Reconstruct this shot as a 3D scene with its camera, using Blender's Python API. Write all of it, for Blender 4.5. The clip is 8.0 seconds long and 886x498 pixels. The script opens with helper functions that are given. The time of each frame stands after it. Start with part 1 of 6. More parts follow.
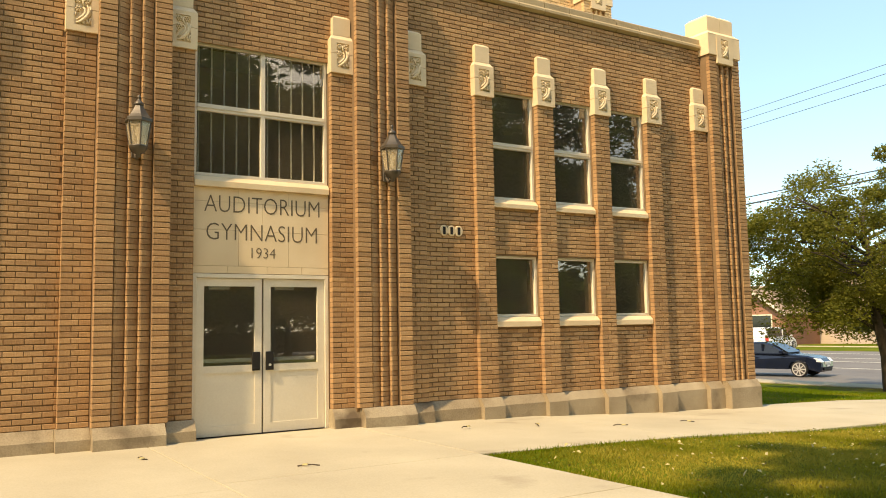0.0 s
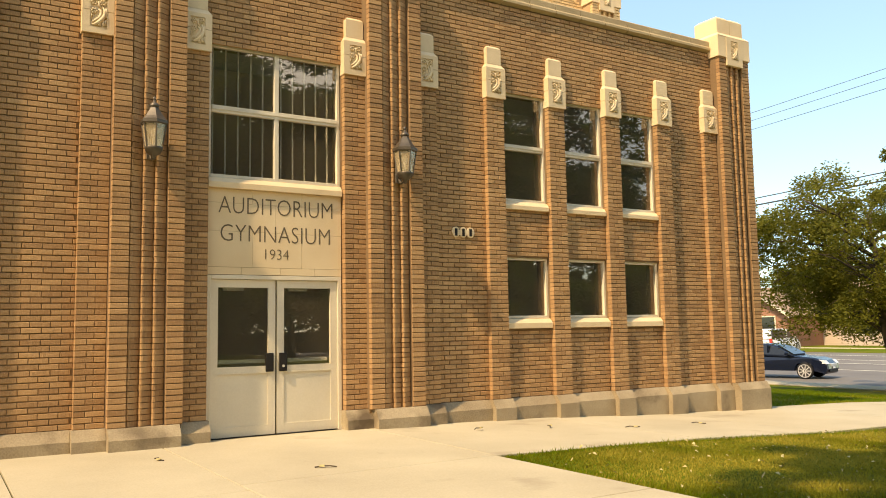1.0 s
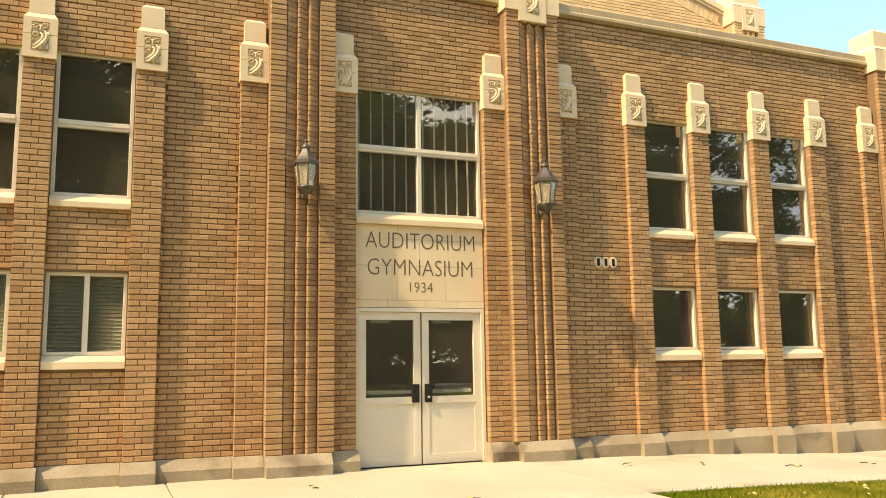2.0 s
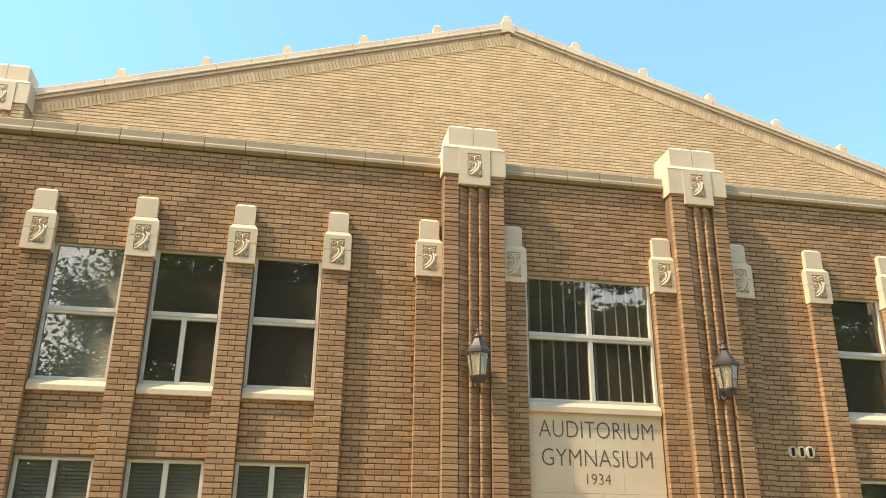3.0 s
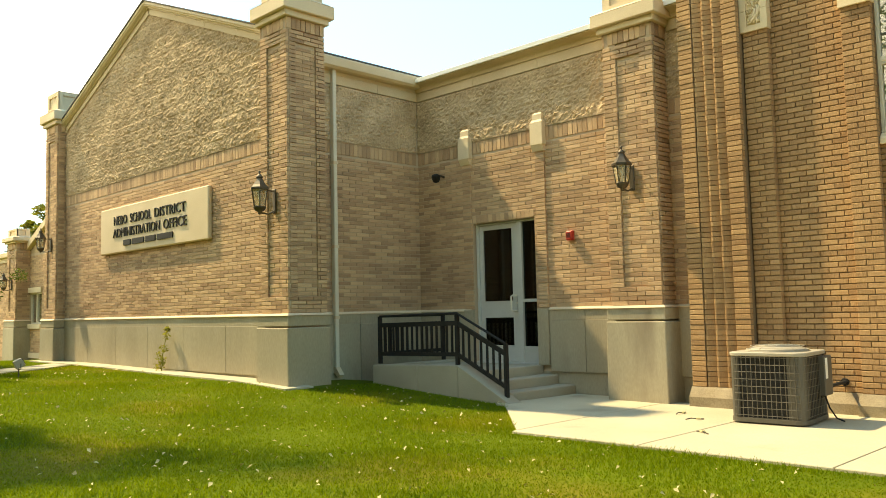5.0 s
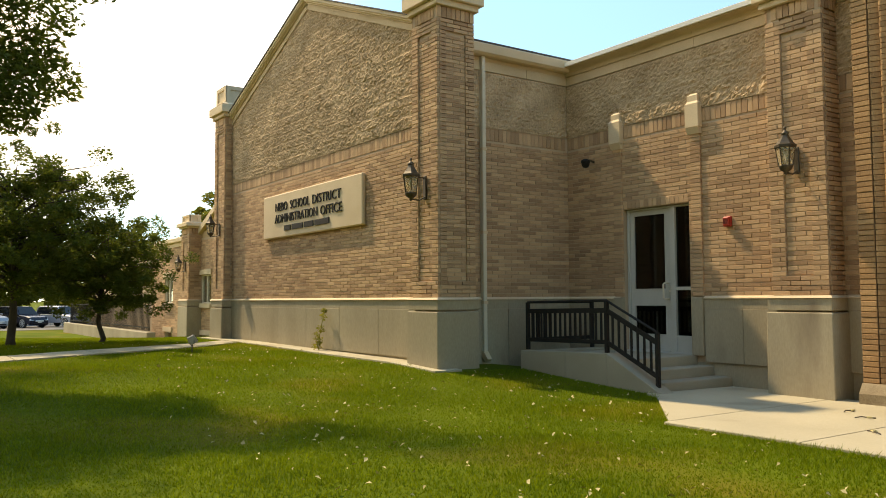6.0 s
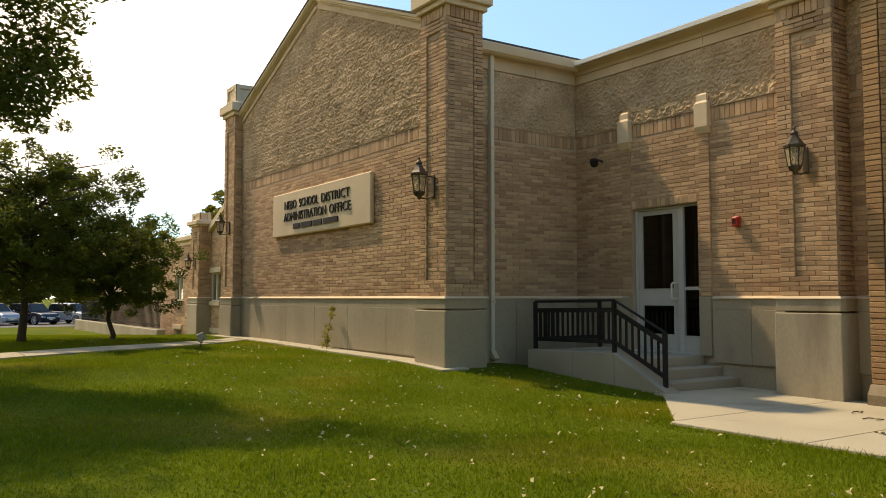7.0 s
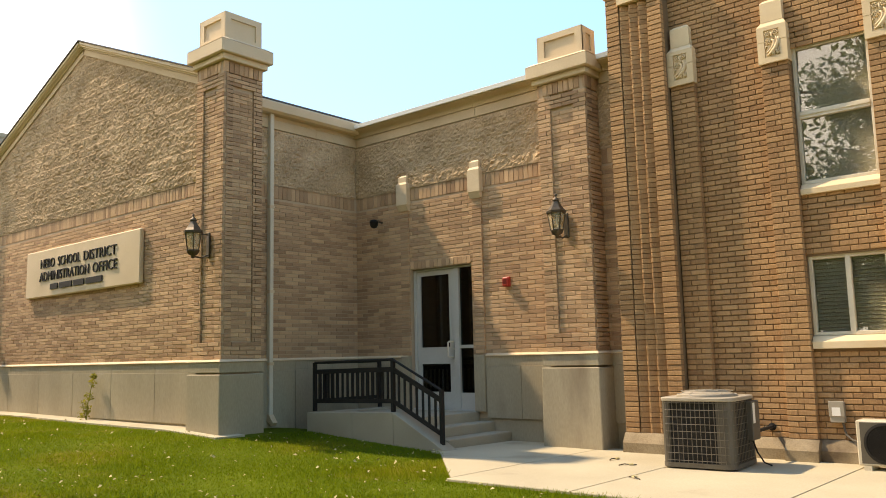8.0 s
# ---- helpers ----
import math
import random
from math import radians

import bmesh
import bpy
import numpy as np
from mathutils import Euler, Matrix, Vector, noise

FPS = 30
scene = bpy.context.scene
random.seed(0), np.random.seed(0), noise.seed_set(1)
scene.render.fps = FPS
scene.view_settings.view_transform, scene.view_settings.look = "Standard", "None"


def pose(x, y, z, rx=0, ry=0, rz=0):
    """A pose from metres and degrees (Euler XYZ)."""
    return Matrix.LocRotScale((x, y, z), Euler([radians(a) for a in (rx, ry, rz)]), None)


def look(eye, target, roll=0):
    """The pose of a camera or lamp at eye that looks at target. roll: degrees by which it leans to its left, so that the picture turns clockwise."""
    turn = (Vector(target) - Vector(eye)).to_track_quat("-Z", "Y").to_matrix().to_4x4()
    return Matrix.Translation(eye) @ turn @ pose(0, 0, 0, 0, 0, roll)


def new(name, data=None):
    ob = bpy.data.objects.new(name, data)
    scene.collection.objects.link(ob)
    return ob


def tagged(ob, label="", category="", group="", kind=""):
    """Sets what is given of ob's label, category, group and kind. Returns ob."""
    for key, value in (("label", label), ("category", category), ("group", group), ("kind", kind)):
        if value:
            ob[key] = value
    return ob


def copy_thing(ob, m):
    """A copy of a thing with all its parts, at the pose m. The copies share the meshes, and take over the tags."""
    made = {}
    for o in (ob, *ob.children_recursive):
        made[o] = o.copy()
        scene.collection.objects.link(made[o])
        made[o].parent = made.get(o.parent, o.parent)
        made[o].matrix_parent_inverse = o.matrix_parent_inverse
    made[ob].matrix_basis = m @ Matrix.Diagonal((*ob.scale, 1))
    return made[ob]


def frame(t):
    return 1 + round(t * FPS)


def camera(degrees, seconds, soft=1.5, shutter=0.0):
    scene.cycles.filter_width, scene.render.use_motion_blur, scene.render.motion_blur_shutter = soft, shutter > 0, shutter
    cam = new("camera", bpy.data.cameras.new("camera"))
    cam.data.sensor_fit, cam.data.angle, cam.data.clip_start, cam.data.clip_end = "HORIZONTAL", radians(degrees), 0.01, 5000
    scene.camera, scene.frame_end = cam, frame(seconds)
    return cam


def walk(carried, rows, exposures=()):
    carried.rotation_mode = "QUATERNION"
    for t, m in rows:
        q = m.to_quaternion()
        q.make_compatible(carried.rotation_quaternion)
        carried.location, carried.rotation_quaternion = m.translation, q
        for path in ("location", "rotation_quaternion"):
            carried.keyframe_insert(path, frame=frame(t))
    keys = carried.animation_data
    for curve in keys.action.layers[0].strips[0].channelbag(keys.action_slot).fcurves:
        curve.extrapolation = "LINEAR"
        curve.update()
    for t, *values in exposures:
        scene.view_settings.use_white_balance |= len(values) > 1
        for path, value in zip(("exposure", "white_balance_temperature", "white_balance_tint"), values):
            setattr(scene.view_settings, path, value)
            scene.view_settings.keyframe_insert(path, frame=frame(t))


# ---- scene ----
cam = camera(56.7, 8.0, soft=0.95)
PATH = [
    (0, (-3.891, -10.794, 1.413), (-2.838, -9.104, 1.606), -1.1),
    (0.5, (-3.967, -10.761, 1.419), (-2.911, -9.073, 1.612), -1.1),
    (1, (-4.033, -10.729, 1.426), (-2.984, -9.037, 1.621), -1.0),
    (1.2, (-4.055, -10.721, 1.428), (-3.033, -9.013, 1.627), -1.1),
    (2.3, (-4.163, -10.726, 1.444), (-3.549, -8.859, 1.814), -0.4),
    (2.5, (-4.177, -10.739, 1.445), (-3.658, -8.874, 1.946), -0.2),
    (2.7, (-4.184, -10.768, 1.444), (-3.758, -8.909, 2.047), 0.2),
    (3, (-4.184, -10.803, 1.444), (-3.849, -8.964, 2.154), 0.6),
    (3.5, (-4.172, -10.797, 1.45), (-4.151, -8.917, 2.132), -1.2),
    (3.8, (-4.162, -10.786, 1.453), (-4.48, -8.897, 2.026), -0.9),
    (4, (-4.154, -10.785, 1.454), (-4.689, -8.922, 1.945), -0.8),
    (4.2, (-4.145, -10.798, 1.454), (-4.884, -8.984, 1.861), -0.8),
    (4.5, (-4.133, -10.828, 1.453), (-5.187, -9.152, 1.731), -0.6),
    (5, (-4.162, -10.859, 1.45), (-5.574, -9.452, 1.6), -1.3),
    (5.2, (-4.163, -10.87, 1.449), (-5.663, -9.554, 1.583), -1.3),
    (6.3, (-4.152, -10.898, 1.445), (-5.802, -9.775, 1.565), -0.1),
    (6.5, (-4.146, -10.898, 1.444), (-5.798, -9.777, 1.564), -0.1),
    (7, (-4.125, -10.876, 1.438), (-5.781, -9.761, 1.557), -0.0),
    (7.5, (-4.107, -10.836, 1.432), (-5.724, -9.668, 1.579), -0.3),
    (8, (-4.111, -10.799, 1.423), (-5.41, -9.302, 1.684), -1.3),
]
LIGHTING = [(0.0, 1.56, 9600, 14), (1.2, 1.54, 9800, 16), (2.5, 2.02, 7700, 13), (3.0, 1.68, 6900, 13), (3.5, 1.48, 7900, 6), (4.0, 1.58, 8800, 3), (4.5, 1.68, 9500, 0), (5.2, 2.16, 9900, 0), (6.5, 1.09, 8600, 14), (7.2, 1.09, 8600, 14), (8.0, 1.70, 8400, 16)]
walk(cam, [(t, look(eye, target, roll)) for t, eye, target, roll in PATH], LIGHTING)

# ---- light ----
TO_SUN = Vector((-0.60, -0.155, 0.785)).normalized()
world = bpy.data.worlds.new("world")
scene.world = world
world.use_nodes = True
wn = world.node_tree
sky = wn.nodes.new("ShaderNodeTexSky")
sky.sky_type = "NISHITA"
sky.sun_disc = False
sky.sun_elevation = math.asin(TO_SUN.z)
sky.sun_rotation = math.atan2(TO_SUN.x, TO_SUN.y)
sky.altitude = 1400
sky.air_density = 0.85
sky.dust_density = 0.12
sky.ozone_density = 0.2
# a bank of bright haze low in the west, broken up by soft noise
wtc = wn.nodes.new("ShaderNodeTexCoord")
wdot = wn.nodes.new("ShaderNodeVectorMath")
wdot.operation = "DOT_PRODUCT"
wdot.inputs[1].default_value = Vector((-0.98, 0.05, 0.17)).normalized()
wn.links.new(wtc.outputs["Generated"], wdot.inputs[0])
wrange = wn.nodes.new("ShaderNodeMapRange")
wrange.interpolation_type = "SMOOTHSTEP"
wrange.inputs[1].default_value, wrange.inputs[2].default_value = 0.87, 1.0
wn.links.new(wdot.outputs["Value"], wrange.inputs[0])
wnoise = wn.nodes.new("ShaderNodeTexNoise")
wnoise.inputs["Scale"].default_value, wnoise.inputs["Detail"].default_value = 3.0, 4
wn.links.new(wtc.outputs["Generated"], wnoise.inputs["Vector"])
wmul = wn.nodes.new("ShaderNodeMath")
wmul.operation = "MULTIPLY"
wn.links.new(wrange.outputs[0], wmul.inputs[0])
wbreak = wn.nodes.new("ShaderNodeMapRange")
wbreak.inputs[1].default_value, wbreak.inputs[2].default_value = 0.36, 0.60
wn.links.new(wnoise.outputs["Fac"], wbreak.inputs[0])
wn.links.new(wbreak.outputs[0], wmul.inputs[1])
wmix = wn.nodes.new("ShaderNodeMix")
wmix.data_type = "RGBA"
wn.links.new(wmul.outputs[0], wmix.inputs["Factor"])
wtint = wn.nodes.new("ShaderNodeMix")
wtint.data_type, wtint.blend_type = "RGBA", "MULTIPLY"
wtint.inputs["Factor"].default_value = 1.0
wtint.inputs["B"].default_value = (0.75, 0.985, 1.02, 1)
wn.links.new(sky.outputs[0], wtint.inputs["A"])
# smoke dims the sky towards the horizon all round
wsep = wn.nodes.new("ShaderNodeSeparateXYZ")
wn.links.new(wtc.outputs["Generated"], wsep.inputs[0])
wlow = wn.nodes.new("ShaderNodeMapRange")
wlow.interpolation_type = "SMOOTHSTEP"
wlow.inputs[1].default_value, wlow.inputs[2].default_value = 0.0, 0.75
wlow.inputs[3].default_value, wlow.inputs[4].default_value = 0.52, 1.08
wn.links.new(wsep.outputs["Z"], wlow.inputs[0])
wdim = wn.nodes.new("ShaderNodeVectorMath")
wdim.operation = "SCALE"
wn.links.new(wtint.outputs["Result"], wdim.inputs[0])
wn.links.new(wlow.outputs[0], wdim.inputs["Scale"])
wn.links.new(wdim.outputs[0], wmix.inputs["A"])
wmix.inputs["B"].default_value = (6.6, 5.9, 5.7, 1)
# pale smoke haze low in the south-west, towards the sun
whaze = wn.nodes.new("ShaderNodeMix")
whaze.data_type = "RGBA"
wsouth = wn.nodes.new("ShaderNodeMapRange")
wsouth.interpolation_type = "SMOOTHSTEP"
wsouth.inputs[1].default_value, wsouth.inputs[2].default_value = 0.0, 0.95
wsouth.inputs[4].default_value = 0.95
wside = wn.nodes.new("ShaderNodeVectorMath")
wside.operation = "DOT_PRODUCT"
wside.inputs[1].default_value = Vector((-0.42, -0.90, 0.12)).normalized()
wn.links.new(wtc.outputs["Generated"], wside.inputs[0])
wn.links.new(wside.outputs["Value"], wsouth.inputs[0])
wrise = wn.nodes.new("ShaderNodeMapRange")
wrise.interpolation_type = "SMOOTHSTEP"
wrise.inputs[1].default_value, wrise.inputs[2].default_value = 0.75, 0.25
wn.links.new(wsep.outputs["Z"], wrise.inputs[0])
wboth = wn.nodes.new("ShaderNodeMath")
wboth.operation = "MULTIPLY"
wn.links.new(wsouth.outputs[0], wboth.inputs[0])
wn.links.new(wrise.outputs[0], wboth.inputs[1])
wn.links.new(wboth.outputs[0], whaze.inputs["Factor"])
wn.links.new(wmix.outputs["Result"], whaze.inputs["A"])
whaze.inputs["B"].default_value = (5.0, 4.85, 4.5, 1)
wn.links.new(whaze.outputs["Result"], wn.nodes["Background"].inputs[0])
wn.nodes["Background"].inputs[1].default_value = 0.19
sun_data = bpy.data.lights.new("sun", "SUN")
sun_data.energy = 2.0
sun_data.angle = radians(1.5)
sun_data.color = (1.0, 0.89, 0.71)
sun = new("sun", sun_data)
sun.matrix_world = look(TO_SUN * 60, (0, 0, 0))

# ---- materials ----


def mat(name, low, high, rough=0.8, big=0.7, fine=40.0, bump=0.15, metal=0.0, pieces=0.0, stretch=(1, 1, 1), spec=0.5, spots=None, grain=0.55):
    """Two-scale variation between two colours at world size; pieces: how much each loose piece differs from the next."""
    m = bpy.data.materials.new(name)
    m.use_nodes = True
    n, link = m.node_tree.nodes, m.node_tree.links.new
    b = n["Principled BSDF"]
    geo = n.new("ShaderNodeNewGeometry")
    mp = n.new("ShaderNodeMapping")
    mp.inputs["Scale"].default_value = stretch
    link(geo.outputs["Position"], mp.inputs["Vector"])
    n1, n2 = n.new("ShaderNodeTexNoise"), n.new("ShaderNodeTexNoise")
    n1.inputs["Scale"].default_value, n1.inputs["Detail"].default_value = big, 6
    n2.inputs["Scale"].default_value, n2.inputs["Detail"].default_value = fine, 4
    link(mp.outputs[0], n1.inputs["Vector"])
    link(mp.outputs[0], n2.inputs["Vector"])
    add = n.new("ShaderNodeMath")
    add.operation = "MULTIPLY_ADD"
    link(n2.outputs["Fac"], add.inputs[0])
    add.inputs[1].default_value = grain
    link(n1.outputs["Fac"], add.inputs[2])
    fac = add.outputs[0]
    if pieces:
        info = n.new("ShaderNodeObjectInfo")
        s = n.new("ShaderNodeMath")
        link(info.outputs["Random"], s.inputs[0])
        link(geo.outputs["Random Per Island"], s.inputs[1])
        fr = n.new("ShaderNodeMath")
        fr.operation = "FRACT"
        link(s.outputs[0], fr.inputs[0])
        a2 = n.new("ShaderNodeMath")
        a2.operation = "MULTIPLY_ADD"
        link(fr.outputs[0], a2.inputs[0])
        a2.inputs[1].default_value = pieces
        link(fac, a2.inputs[2])
        fac = a2.outputs[0]
    rng = n.new("ShaderNodeMapRange")
    link(fac, rng.inputs[0])
    rng.inputs[1].default_value, rng.inputs[2].default_value = 0.18 + grain * 0.49 + pieces * 0.1, 0.82 + grain * 0.51 + pieces * 0.9
    mix = n.new("ShaderNodeMix")
    mix.data_type = "RGBA"
    link(rng.outputs[0], mix.inputs["Factor"])
    mix.inputs["A"].default_value, mix.inputs["B"].default_value = (*low, 1), (*high, 1)
    col = mix.outputs["Result"]
    if spots:
        colour, scale, cut = spots
        n3 = n.new("ShaderNodeTexNoise")
        n3.inputs["Scale"].default_value, n3.inputs["Detail"].default_value = scale, 8
        link(mp.outputs[0], n3.inputs["Vector"])
        r3 = n.new("ShaderNodeMapRange")
        link(n3.outputs["Fac"], r3.inputs[0])
        r3.inputs[1].default_value, r3.inputs[2].default_value = cut, cut + 0.16
        mx = n.new("ShaderNodeMix")
        mx.data_type = "RGBA"
        link(r3.outputs[0], mx.inputs["Factor"])
        link(col, mx.inputs["A"])
        mx.inputs["B"].default_value = (*colour, 1)
        col = mx.outputs["Result"]
    link(col, b.inputs["Base Color"])
    b.inputs["Roughness"].default_value = rough
    b.inputs["Metallic"].default_value = metal
    b.inputs["Specular IOR Level"].default_value = spec
    if bump:
        bp = n.new("ShaderNodeBump")
        bp.inputs["Strength"].default_value = bump
        bp.inputs["Distance"].default_value = 0.01
        link(n2.outputs["Fac"], bp.inputs["Height"])
        link(bp.outputs[0], b.inputs["Normal"])
    return m


def glass(name, tint, ior=1.7, veil=0.0):
    m = bpy.data.materials.new(name)
    m.use_nodes = True
    b = m.node_tree.nodes["Principled BSDF"]
    b.inputs["Base Color"].default_value = (*tint, 1)
    b.inputs["Roughness"].default_value = 0.0
    b.inputs["Transmission Weight"].default_value = 1.0
    b.inputs["IOR"].default_value = ior
    n, link = m.node_tree.nodes, m.node_tree.links.new
    no, bp = n.new("ShaderNodeTexNoise"), n.new("ShaderNodeBump")
    geo = n.new("ShaderNodeNewGeometry")
    link(geo.outputs["Position"], no.inputs["Vector"])
    no.inputs["Scale"].default_value = 1.6
    bp.inputs["Strength"].default_value, bp.inputs["Distance"].default_value = 0.015, 0.02
    link(no.outputs["Fac"], bp.inputs["Height"])
    link(bp.outputs[0], b.inputs["Normal"])
    # pale diffuse film lifts the dark panes, standing in for reflected light
    if veil:
        film, mx = n.new("ShaderNodeBsdfDiffuse"), n.new("ShaderNodeMixShader")
        film.inputs["Color"].default_value = (0.62, 0.52, 0.36, 1)
        mx.inputs[0].default_value = veil
        link(b.outputs[0], mx.inputs[1])
        link(film.outputs[0], mx.inputs[2])
        link(mx.outputs[0], n["Material Output"].inputs["Surface"])
    return m


def leafy(name, low, high, spots=None, spec=0.12):
    m = mat(name, low, high, rough=0.6, big=0.5, fine=3.0, bump=0, pieces=0.8, spec=spec, spots=spots)
    n, link = m.node_tree.nodes, m.node_tree.links.new
    b, out = n["Principled BSDF"], n["Material Output"]
    tr, mx = n.new("ShaderNodeBsdfTranslucent"), n.new("ShaderNodeMixShader")
    tr.inputs["Color"].default_value = (high[0] * 1.5, high[1] * 1.4, high[2], 1)
    mx.inputs[0].default_value = 0.35
    link(b.outputs[0], mx.inputs[1])
    link(tr.outputs[0], mx.inputs[2])
    link(mx.outputs[0], out.inputs["Surface"])
    return m


BRICK = mat("old_brick", (0.275, 0.150, 0.070), (0.54, 0.328, 0.158), 0.9, 0.6, 75, 0.6, pieces=0.6, stretch=(1, 1, 0.22), grain=0.8, spec=0.3)
MORTAR = mat("old_mortar", (0.16, 0.096, 0.047), (0.25, 0.16, 0.082), 0.95, 0.8, 80, 0.3)
BUFF = mat("buff_brick", (0.545, 0.358, 0.172), (0.83, 0.582, 0.30), 0.9, 0.4, 60, 0.4, pieces=0.5, grain=0.7)
BUFF_MORTAR = mat("buff_mortar", (0.38, 0.25, 0.13), (0.50, 0.34, 0.19), 0.95, 0.8, 80, 0.3)
STONE = mat("limestone", (0.64, 0.475, 0.275), (0.81, 0.65, 0.42), 0.8, 1.2, 90, 0.12)
BASESTONE = mat("base_stone", (0.21, 0.155, 0.09), (0.46, 0.375, 0.245), 0.9, 1.6, 50, 0.35, spots=((0.12, 0.085, 0.05), 1.3, 0.55))
CORNICE = mat("cast_stone_cornice", (0.32, 0.235, 0.125), (0.48, 0.37, 0.21), 0.8, 1.0, 60, 0.15)
WBRICK = mat("blend_brick", (0.30, 0.176, 0.098), (0.66, 0.435, 0.25), 0.9, 0.6, 50, 0.4, pieces=1.0, grain=0.7, spec=0.3)
WMORTAR = mat("blend_mortar", (0.42, 0.30, 0.19), (0.56, 0.42, 0.28), 0.95, 0.8, 80, 0.3)
SPLIT = mat("split_face_block", (0.35, 0.242, 0.138), (0.64, 0.462, 0.285), 0.95, 2.2, 28, 0.7, grain=1.0, spec=0.2)
CONC = mat("cast_concrete", (0.27, 0.225, 0.145), (0.45, 0.38, 0.26), 0.85, 0.9, 50, 0.12, stretch=(1, 1, 0.3), spots=((0.19, 0.145, 0.095), 1.1, 0.6))
TRIM = mat("cast_stone_trim", (0.57, 0.435, 0.265), (0.75, 0.595, 0.395), 0.75, 1.0, 60, 0.08)
FRIEZE = mat("tan_cast_stone", (0.50, 0.37, 0.22), (0.66, 0.51, 0.32), 0.8, 1.2, 60, 0.15)
SHADE = mat("grey_roller_shade", (0.33, 0.305, 0.25), (0.40, 0.37, 0.31), 0.8, 1, 30, 0.02)
PAVE = mat("pale_concrete_paving", (0.36, 0.31, 0.21), (0.52, 0.46, 0.32), 0.9, 0.6, 60, 0.2, spots=((0.26, 0.21, 0.14), 0.8, 0.62))
STEP = mat("step_concrete", (0.27, 0.235, 0.165), (0.42, 0.37, 0.27), 0.85, 0.9, 60, 0.12)
ALU = mat("painted_aluminium", (0.62, 0.55, 0.415), (0.74, 0.67, 0.52), 0.45, 1.5, 40, 0.02)
SILVER = mat("grey_aluminium", (0.46, 0.44, 0.38), (0.56, 0.54, 0.47), 0.45, 1.5, 40, 0.02)
PANEL = mat("cream_door_panel", (0.62, 0.555, 0.42), (0.72, 0.655, 0.51), 0.55, 1.5, 40, 0.02)
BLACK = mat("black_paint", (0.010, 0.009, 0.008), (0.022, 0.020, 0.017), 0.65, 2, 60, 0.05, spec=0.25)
BRONZE = mat("dark_bronze", (0.05, 0.037, 0.022), (0.12, 0.09, 0.055), 0.5, 8, 90, 0.1, metal=0.4)
OLDBRONZE = mat("weathered_bronze", (0.055, 0.045, 0.032), (0.13, 0.105, 0.075), 0.45, 8, 90, 0.1, metal=0.3)
LAMPGLASS = glass("lantern_glass", (0.9, 0.88, 0.8), 1.45, 0.28)
PANE = glass("window_glass", (0.94, 0.97, 0.95), 1.85, 0.036)
DARKPANE = glass("tinted_glass", (0.10, 0.10, 0.09), 1.5)
GROOVE = mat("engraving_shade", (0.11, 0.078, 0.045), (0.17, 0.125, 0.075), 0.9, 2, 60, 0.05)
ROOFING = mat("dark_shingle", (0.05, 0.045, 0.04), (0.10, 0.09, 0.08), 0.9, 0.8, 30, 0.5)
PLASTER = mat("room_plaster", (0.30, 0.27, 0.22), (0.38, 0.35, 0.29), 0.9, 1, 30, 0.05)
SLAT = mat("green_grey_slat", (0.27, 0.27, 0.18), (0.35, 0.35, 0.25), 0.7, 1, 30, 0.02)
BLIND = mat("pale_blind", (0.76, 0.74, 0.67), (0.84, 0.82, 0.75), 0.7, 1, 30, 0.02)
GRASS = mat("lawn_soil_green", (0.050, 0.078, 0.006), (0.125, 0.155, 0.013), 0.95, 0.5, 18, 0.6, spec=0.03, spots=((0.15, 0.13, 0.018), 0.42, 0.50))
BLADE = leafy("grass_blade", (0.054, 0.100, 0.006), (0.165, 0.228, 0.016), ((0.25, 0.235, 0.02), 0.42, 0.51), 0.02)
DRYBLADE = leafy("dry_grass_blade", (0.075, 0.100, 0.007), (0.235, 0.232, 0.026), ((0.38, 0.31, 0.06), 0.5, 0.43), 0.02)
ASPHALT = mat("asphalt", (0.11, 0.10, 0.09), (0.18, 0.165, 0.145), 0.9, 0.4, 60, 0.3)
LINE = mat("road_paint", (0.6, 0.58, 0.5), (0.75, 0.72, 0.62), 0.7, 2, 40, 0.05)
BARK = mat("bark", (0.035, 0.025, 0.016), (0.10, 0.075, 0.05), 0.95, 5, 30, 0.8, stretch=(1, 1, 0.25))
LEAF = leafy("tree_leaf", (0.036, 0.062, 0.011), (0.125, 0.155, 0.03))
LEAF_OLIVE = leafy("olive_leaf", (0.062, 0.072, 0.010), (0.18, 0.175, 0.03))
DRYLEAF = mat("fallen_leaf", (0.33, 0.265, 0.10), (0.60, 0.51, 0.25), 0.8, 3, 40, 0.1, pieces=0.6)
RED = mat("red_plastic", (0.42, 0.03, 0.02), (0.55, 0.05, 0.03), 0.45, 3, 40, 0.02)
BEIGE = mat("beige_sheet_metal", (0.50, 0.45, 0.34), (0.62, 0.56, 0.44), 0.5, 2, 50, 0.04)
ACGREY = mat("grey_sheet_metal", (0.078, 0.067, 0.048), (0.115, 0.10, 0.075), 0.6, 2, 50, 0.05)
ACTOP = mat("tan_sheet_metal", (0.30, 0.26, 0.195), (0.40, 0.35, 0.27), 0.55, 2, 50, 0.05)
ACWIRE = mat("tan_wire", (0.11, 0.093, 0.065), (0.16, 0.135, 0.10), 0.5, 2, 50, 0.0)
FIN = mat("condenser_fins", (0.010, 0.009, 0.007), (0.022, 0.019, 0.014), 0.8, 4, 90, 0.4)
NAVY = mat("navy_car_paint", (0.003, 0.006, 0.017), (0.006, 0.011, 0.028), 0.2, 2, 60, 0.0)
WHITECAR = mat("white_car_paint", (0.70, 0.70, 0.68), (0.78, 0.78, 0.75), 0.25, 2, 60, 0.0)
